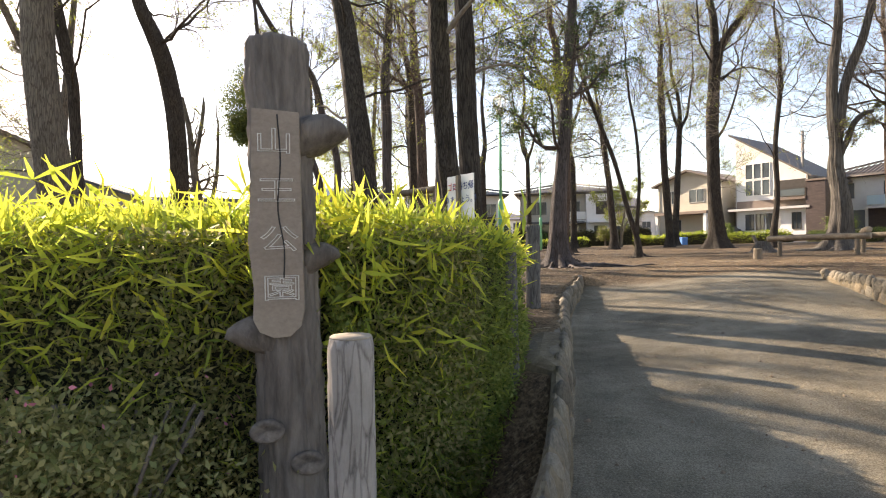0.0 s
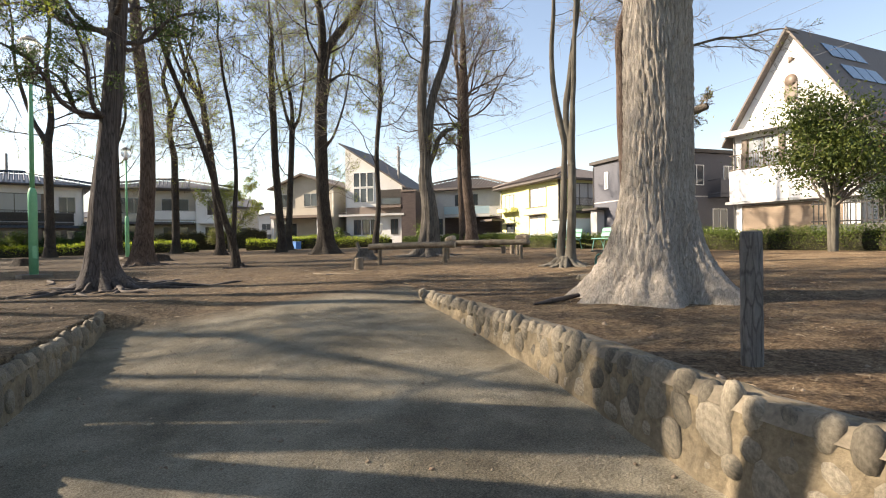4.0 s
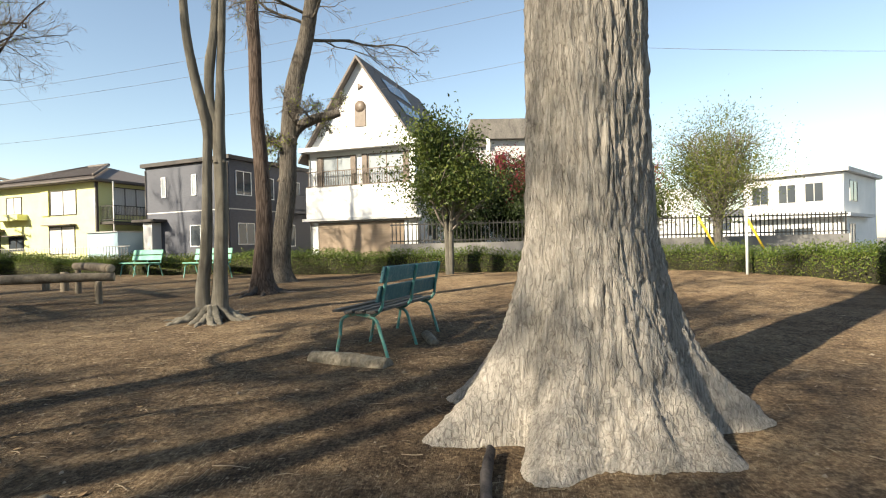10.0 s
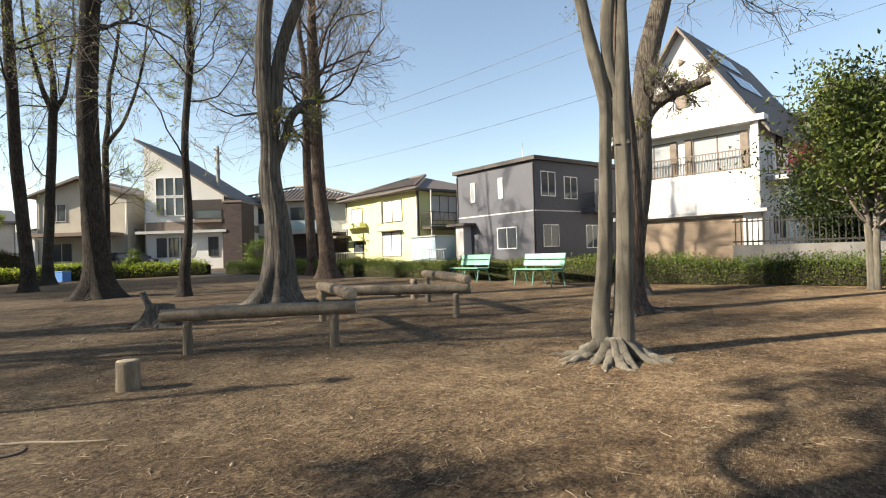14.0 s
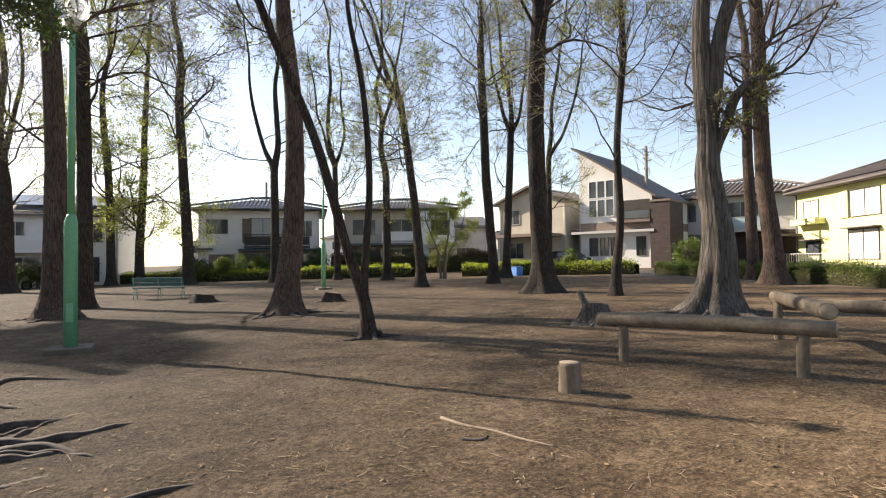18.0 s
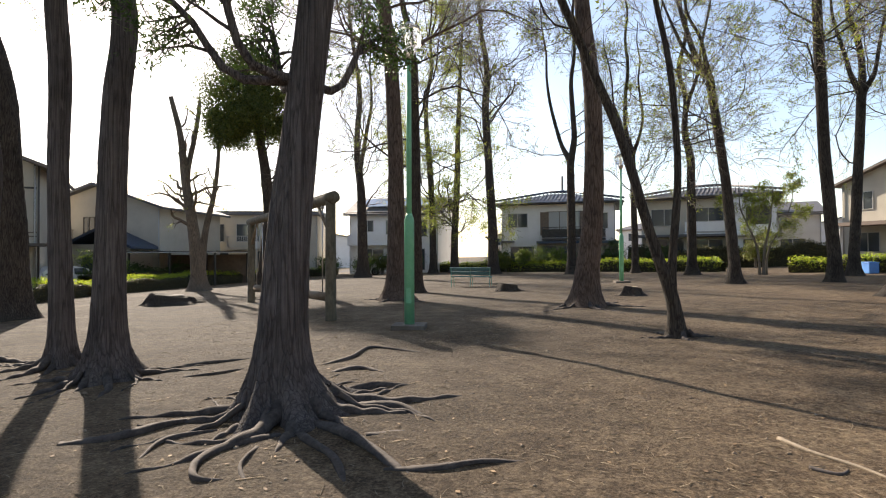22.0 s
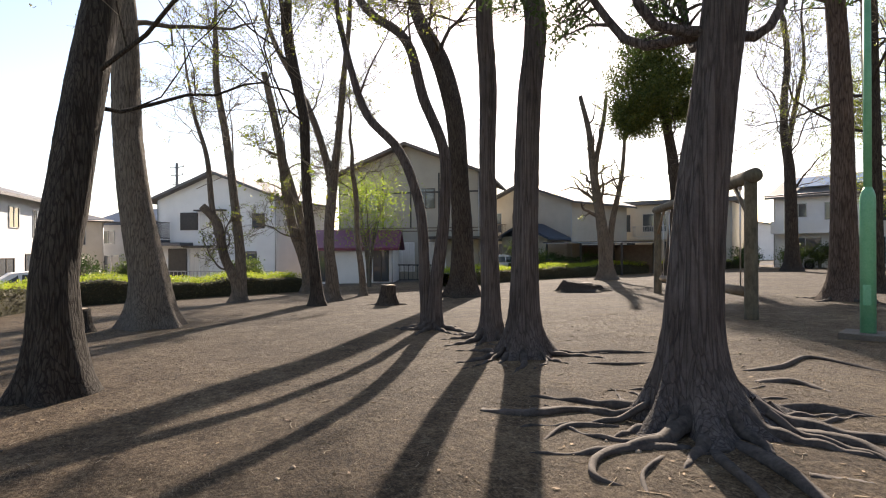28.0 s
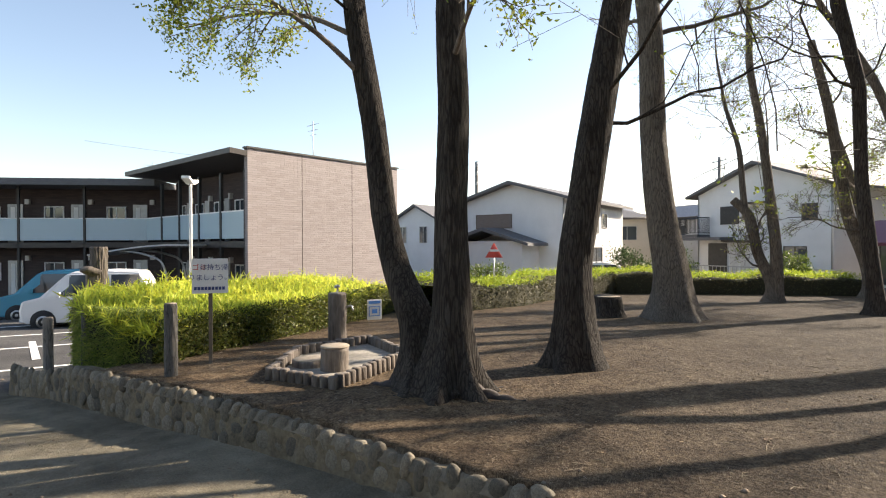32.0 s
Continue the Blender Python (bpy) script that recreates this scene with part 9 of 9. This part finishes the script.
    boxed("number_plate", (-0.03, -0.16, 0.4, 0.0, 0.16, 0.55), PLASTER_YELLOW, t)
    boxed("bumper", (-0.02, -wide / 2 + 0.08, 0.26, 0.12, wide / 2 - 0.08, 0.4), body_m, t, 0.02)
    return t


CAR_WHITE = surf("white_car_paint", (0.75, 0.76, 0.76), (0.8, 0.8, 0.8), 1, 0.25, 0)
CAR_BLUE = surf("turquoise_car_paint", (0.04, 0.25, 0.36), (0.05, 0.28, 0.4), 1, 0.25, 0)
CAR_DARK = surf("dark_car_paint", (0.015, 0.016, 0.02), (0.025, 0.026, 0.03), 1, 0.25, 0)
car(-6.05, -7.25, -0.98, 126, CAR_WHITE, "white boxy small car parked on the asphalt")
car(-7.2, -10.2, -1.05, 126, CAR_BLUE, "turquoise small car parked beside a white one")
car(-24.5, 5.6, gz(-24.5, 5.6), 100, CAR_WHITE, "white hatchback parked in the west street", 3.8, 1.6, 1.5, 1)
car(-24.0, 30.5, gz(-24, 30.5), 80, CAR_WHITE, "white car parked by the gabled house", 3.8, 1.6, 1.5, 1)
car(-14.5, 54.6, gz(-14.5, 54.6), 20, CAR_WHITE, "white van beyond the north hedge", 3.4, 1.5, 1.8, 0)
car(27.0, 48.0, gz(27.0, 48.0), 120, CAR_DARK, "black car under the carport", 3.8, 1.6, 1.45, 1)

# painted lines of the car park
for i, (x, y, rz, L) in enumerate(((-2.4, -3.6, 148, 6.0), (-1.0, -0.9, 148, 7.5), (-4.6, -8.0, 148, 5.0), (-3.4, -5.9, 148, 5.0), (-3.1, -2.6, 58, 3.0))):
    bm = bmesh.new()
    m = pose(x, y, 0, 0, 0, rz)
    n = 16
    lo, hi = [], []
    for j in range(n + 1):
        for lst, off in ((lo, -0.07), (hi, 0.07)):
            q = m @ Vector((L * (j / n - 0.5), off, 0))
            lst.append(bm.verts.new((q.x, q.y, gz(q.x, q.y) + 0.012)))
    for j in range(n):
        bm.faces.new((lo[j], lo[j + 1], hi[j + 1], hi[j]))
    tagged(part("road_marking", bm, WHITE), "white painted line on the asphalt", "road marking", kind="structure")

# double-armed car park lamp
t = empty("street_lamp", -9.2, -4.1, -1.1, 30, "white double-headed car park lamp", "street lamp")
lathe("pole", [(0.06, 0), (0.05, 4.6), (0.04, 4.75)], WHITE, t, 12)
for s in (-1, 1):
    b = boxed("lamp_head", (0.05, -0.13, -0.05, 0.62, 0.13, 0.06), WHITE, t, 0.03)
    b.matrix_basis = pose(0, 0, 4.72, 0, -14, 0 if s > 0 else 180)
# stop sign
t = empty("stop_sign", -18.5, 4.0, gz(-18.5, 4.0), 112, "red triangular stop sign on a pole", "road sign")
lathe("pole", [(0.035, 0), (0.035, 2.6)], STEEL, t, 10)
lathe("plate", [(0.45, 0), (0.45, 0.02), (0.02, 0.021)], RED_INK, t, 3).matrix_basis = pose(0, -0.05, 2.3, 90, 30, 0)
boxed("plate_bar", (-0.2, -0.085, 2.34, 0.2, -0.073, 2.44), WHITE, t)


def utility_pole(x, y, h, label, rz=0, arms=True):
    t = empty("utility_pole", x, y, gz(x, y), rz, label, "utility pole", "utility poles")
    lathe("pole", [(0.17, -0.2), (0.16, 2), (0.12, h)], POLE_GREY, t, 16)
    if arms:
        for z, L in ((h - 0.4, 0.9), (h - 1.1, 0.8), (h - 1.9, 0.6)):
            boxed("crossarm", (-L, -0.04, z, L, 0.04, z + 0.08), STEEL, t)
            for u in (-L + 0.1, 0.0, L - 0.1):
                lathe("insulator", [(0.03, z + 0.08), (0.05, z + 0.12), (0.03, z + 0.16), (0.05, z + 0.2), (0.02, z + 0.24)], WHITE, t, 8, (u, 0, 0))
        lathe("collar", [(0.17, h * 0.42), (0.18, h * 0.42 + 0.12)], RAIL_DARK, t, 14)
        boxed("junction_box", (-0.5, -0.1, 2.2, -0.2, 0.06, 2.5), WHITE, t, 0.01)
    return t


SLEEVE_YELLOW = surf("yellow_plastic", (0.55, 0.38, 0.03), (0.65, 0.45, 0.05), 6, 0.5, 0)
# yellow sleeves on the pole's stay wires
for x, y in ((24.6, -1.6), (24.9, -3.4)):
    t = empty("stay_guard", x, y, gz(x, y), 0, "yellow sleeve on a slanting stay wire", "guard", "yellow stay guards")
    pipe("sleeve", [(0.1, -0.4, 0.2), (-0.1, 0.4, 1.6)], 0.045, SLEEVE_YELLOW, t, 10)
# bare climbing plant sprawling over the flat roof
t = tree("mass of bare hanging climber twigs above the roof", 44.5, -3.6, [[(0, 0, 3, 0.12), (0.2, -0.5, 6.5, 0.1)], [(0.2, 0.3, 3, 0.1), (0.3, 1.2, 6.8, 0.08)]], 9.3, BARK_PALE, 410, limbs=16, start=0.62, leaves=0, ang=(50, 85), spread_=0.33, lift=-0.06, sag=0.2, name="climber", category="climber")
utility_pole(22.9, 2.55, 11.4, "tall concrete utility pole beyond the hedge", 80)
utility_pole(31.5, 47.0, 9.5, "thin utility pole behind the yellow house", 40)
utility_pole(-47.0, 16.5, 10.0, "utility pole above the west roofs", 30)
utility_pole(-33.5, 33.5, 9.5, "utility pole behind the big gabled house", 30)
utility_pole(1.5, 70.0, 9.8, "utility pole above the north roofs", 0, False)
utility_pole(-37.0, -2.2, 9.3, "utility pole beyond the white house", 20)


WIRE_GREY = surf("weathered_cable", (0.1, 0.105, 0.115), (0.16, 0.165, 0.175), 9, 0.6, 0)


def wire(a, b, sag, r=0.007):
    p = [(a[0] + (b[0] - a[0]) * i / 12, a[1] + (b[1] - a[1]) * i / 12, a[2] + (b[2] - a[2]) * i / 12 - sag * 4 * (i / 12) * (1 - i / 12)) for i in range(13)]
    o = pipe("power_line", p, r, WIRE_GREY, None, 4, 26)
    tagged(o, "thin black overhead line strung between poles", "cable", "overhead lines")


for dz, off in ((10.2, -0.5), (9.5, 0.4), (7.6, 0.1)):
    wire((23.2 + off * 0.2, 2.5, gz(23, 2.5) + dz), (31.5, 47 + off, gz(31, 47) + dz - 1.2), 0.9)
    wire((23.2 + off * 0.2, 2.5, gz(23, 2.5) + dz), (22.0, -40 + off, gz(22, -20) + dz), 0.8)
wire((-47, 16.5, 8.2), (-37, -2.2, 8.2), 0.5)
wire((-47, 16.5, 8.2), (-33.5, 33.5, 8.2), 0.5)
wire((-37, -2.2, 7.6), (-16, -18, 7.2), 0.6)

# satellite dish, bin and garden bushes by the modern house
t = empty("satellite_dish", 25.5, 41.3, gz(25.5, 41.3), 40, "pale round dish on a short pole", "dish")
lathe("pole", [(0.03, 0), (0.03, 1.3)], STEEL, t, 8)
lathe("dish", [(0.02, 0.0), (0.3, 0.04), (0.5, 0.12), (0.5, 0.14), (0.3, 0.06), (0.02, 0.02)], WHITE, t, 24).matrix_basis = pose(0, -0.1, 1.4, 100, 0, 0)
t = empty("waste_bin", 18.2, 41.0, gz(18.2, 41.0), 20, "bright blue waste bin at the park exit", "bin")
boxed("body", (-0.26, -0.24, 0, 0.26, 0.24, 0.5), BLUE_INK, t, 0.03)
boxed("lid", (-0.28, -0.26, 0.5, 0.28, 0.26, 0.57), BLUE_INK, t, 0.03)
shrub_tree("round clipped dark green bush", 27.2, 36.8, 1.6, (0.8, 0.8, 1.0), 1.1, 4000, BROADLEAF, 0.1, 310, 3, category="shrub", name="shrub", clumps=40)
for i, (x, y, s) in enumerate(((-24.5, 9.5, 1.0), (-25.5, 11.8, 0.9), (-24.5, 16.8, 0.8), (-23.2, 43.0, 1.0), (-21.6, 34.0, 1.2), (-20.0, 3.2, 1.0), (-3.0, 56.5, 1.0), (1.0, 55.6, 1.1), (-14.5, 53.5, 0.9), (10.0, 56.0, 1.0))):
    shrub_tree("garden bush outside the park hedge", x, y, 1.6 * s, (1.1 * s, 1.1 * s, 0.9 * s), 1.1 * s, 2600, BROADLEAF if i % 3 else EVERGREEN, 0.12, 320 + i, 3, category="shrub", name="shrub", clumps=30)

# clipped dark hedges and shrubs in the gardens behind the streets
hedge("hedge", "tall dark brown-green garden hedge before the north houses", [(7.6, 56.6), (21.0, 54.2)], 1.0, 1.55, HEDGE_DARK, HEDGE_DARK, 70, 0.14, 95)
hedge("hedge", "tall dark brown-green garden hedge before the north houses", [(-3.6, 56.4), (7.0, 56.5)], 0.9, 1.15, HEDGE_DARK, EVERGREEN, 70, 0.14, 96)
hedge("hedge", "low dark clipped hedge along the west street", [(-22.2, 45.0), (-22.0, 32.5)], 1.0, 1.1, HEDGE_DARK, EVERGREEN, 90, 0.12, 97)
for i, (x, y, sx, h, m) in enumerate(((-2.2, 55.2, 0.9, 1.6, HEDGE_LEAF), (-0.6, 54.6, 0.7, 2.1, BROADLEAF), (0.9, 54.9, 1.0, 1.4, EVERGREEN), (2.2, 54.2, 0.8, 1.9, BROADLEAF), (4.6, 55.2, 1.1, 1.5, EVERGREEN), (6.6, 55.6, 1.0, 2.2, EVERGREEN),
                                (16.2, 53.6, 0.8, 2.3, HEDGE_LEAF), (-10.6, 54.4, 1.1, 2.2, EVERGREEN), (-13.0, 54.2, 0.9, 1.8, OLIVE_LEAF), (-17.2, 52.6, 1.2, 2.0, EVERGREEN), (-23.2, 37.4, 1.0, 1.5, EVERGREEN), (-23.6, 41.6, 0.9, 1.7, OLIVE_LEAF), (24.4, 46.2, 0.6, 1.5, BROADLEAF))):
    shrub_tree("dense garden shrub beside a house wall", x, y, h * 0.9, (sx, sx, h * 0.5), h * 0.55, 3600, m, 0.12, 350 + i, 4, category="shrub", name="shrub", clumps=34, shell=0.25)

# far treeline and roofs close the horizon
rng = np.random.default_rng(404)
for i in range(26):
    a = 2 * math.pi * i / 26 + rng.uniform(-0.08, 0.08)
    r = rng.uniform(85, 105)
    x, y = 5 + r * math.cos(a), 20 + r * math.sin(a)
    q = Vector((-math.sin(a), math.cos(a))) * rng.uniform(5, 8)
    A, B = Vector((x, y)) + q, Vector((x, y)) - q
    house("plain distant house among others", tuple(A), tuple(B), 9.0, rng.uniform(4.6, 5.8), rng.choice(["hip", "gable_x", "gable_y"]), rng.uniform(1.2, 2.0), [PLASTER_WHITE, PLASTER_CREAM, PLASTER_GREY][i % 3], [TILE_GREY, TILE_BROWN, TILE_BLUE][i % 3],
          [("f", 1.5, 3.1, 1.6, 1.3), ("f", 6.0, 3.1, 1.8, 1.3), ("f", 1.5, 0.6, 2.0, 1.6), ("f", 6.0, 0.6, 2.0, 1.6)], 0.5)
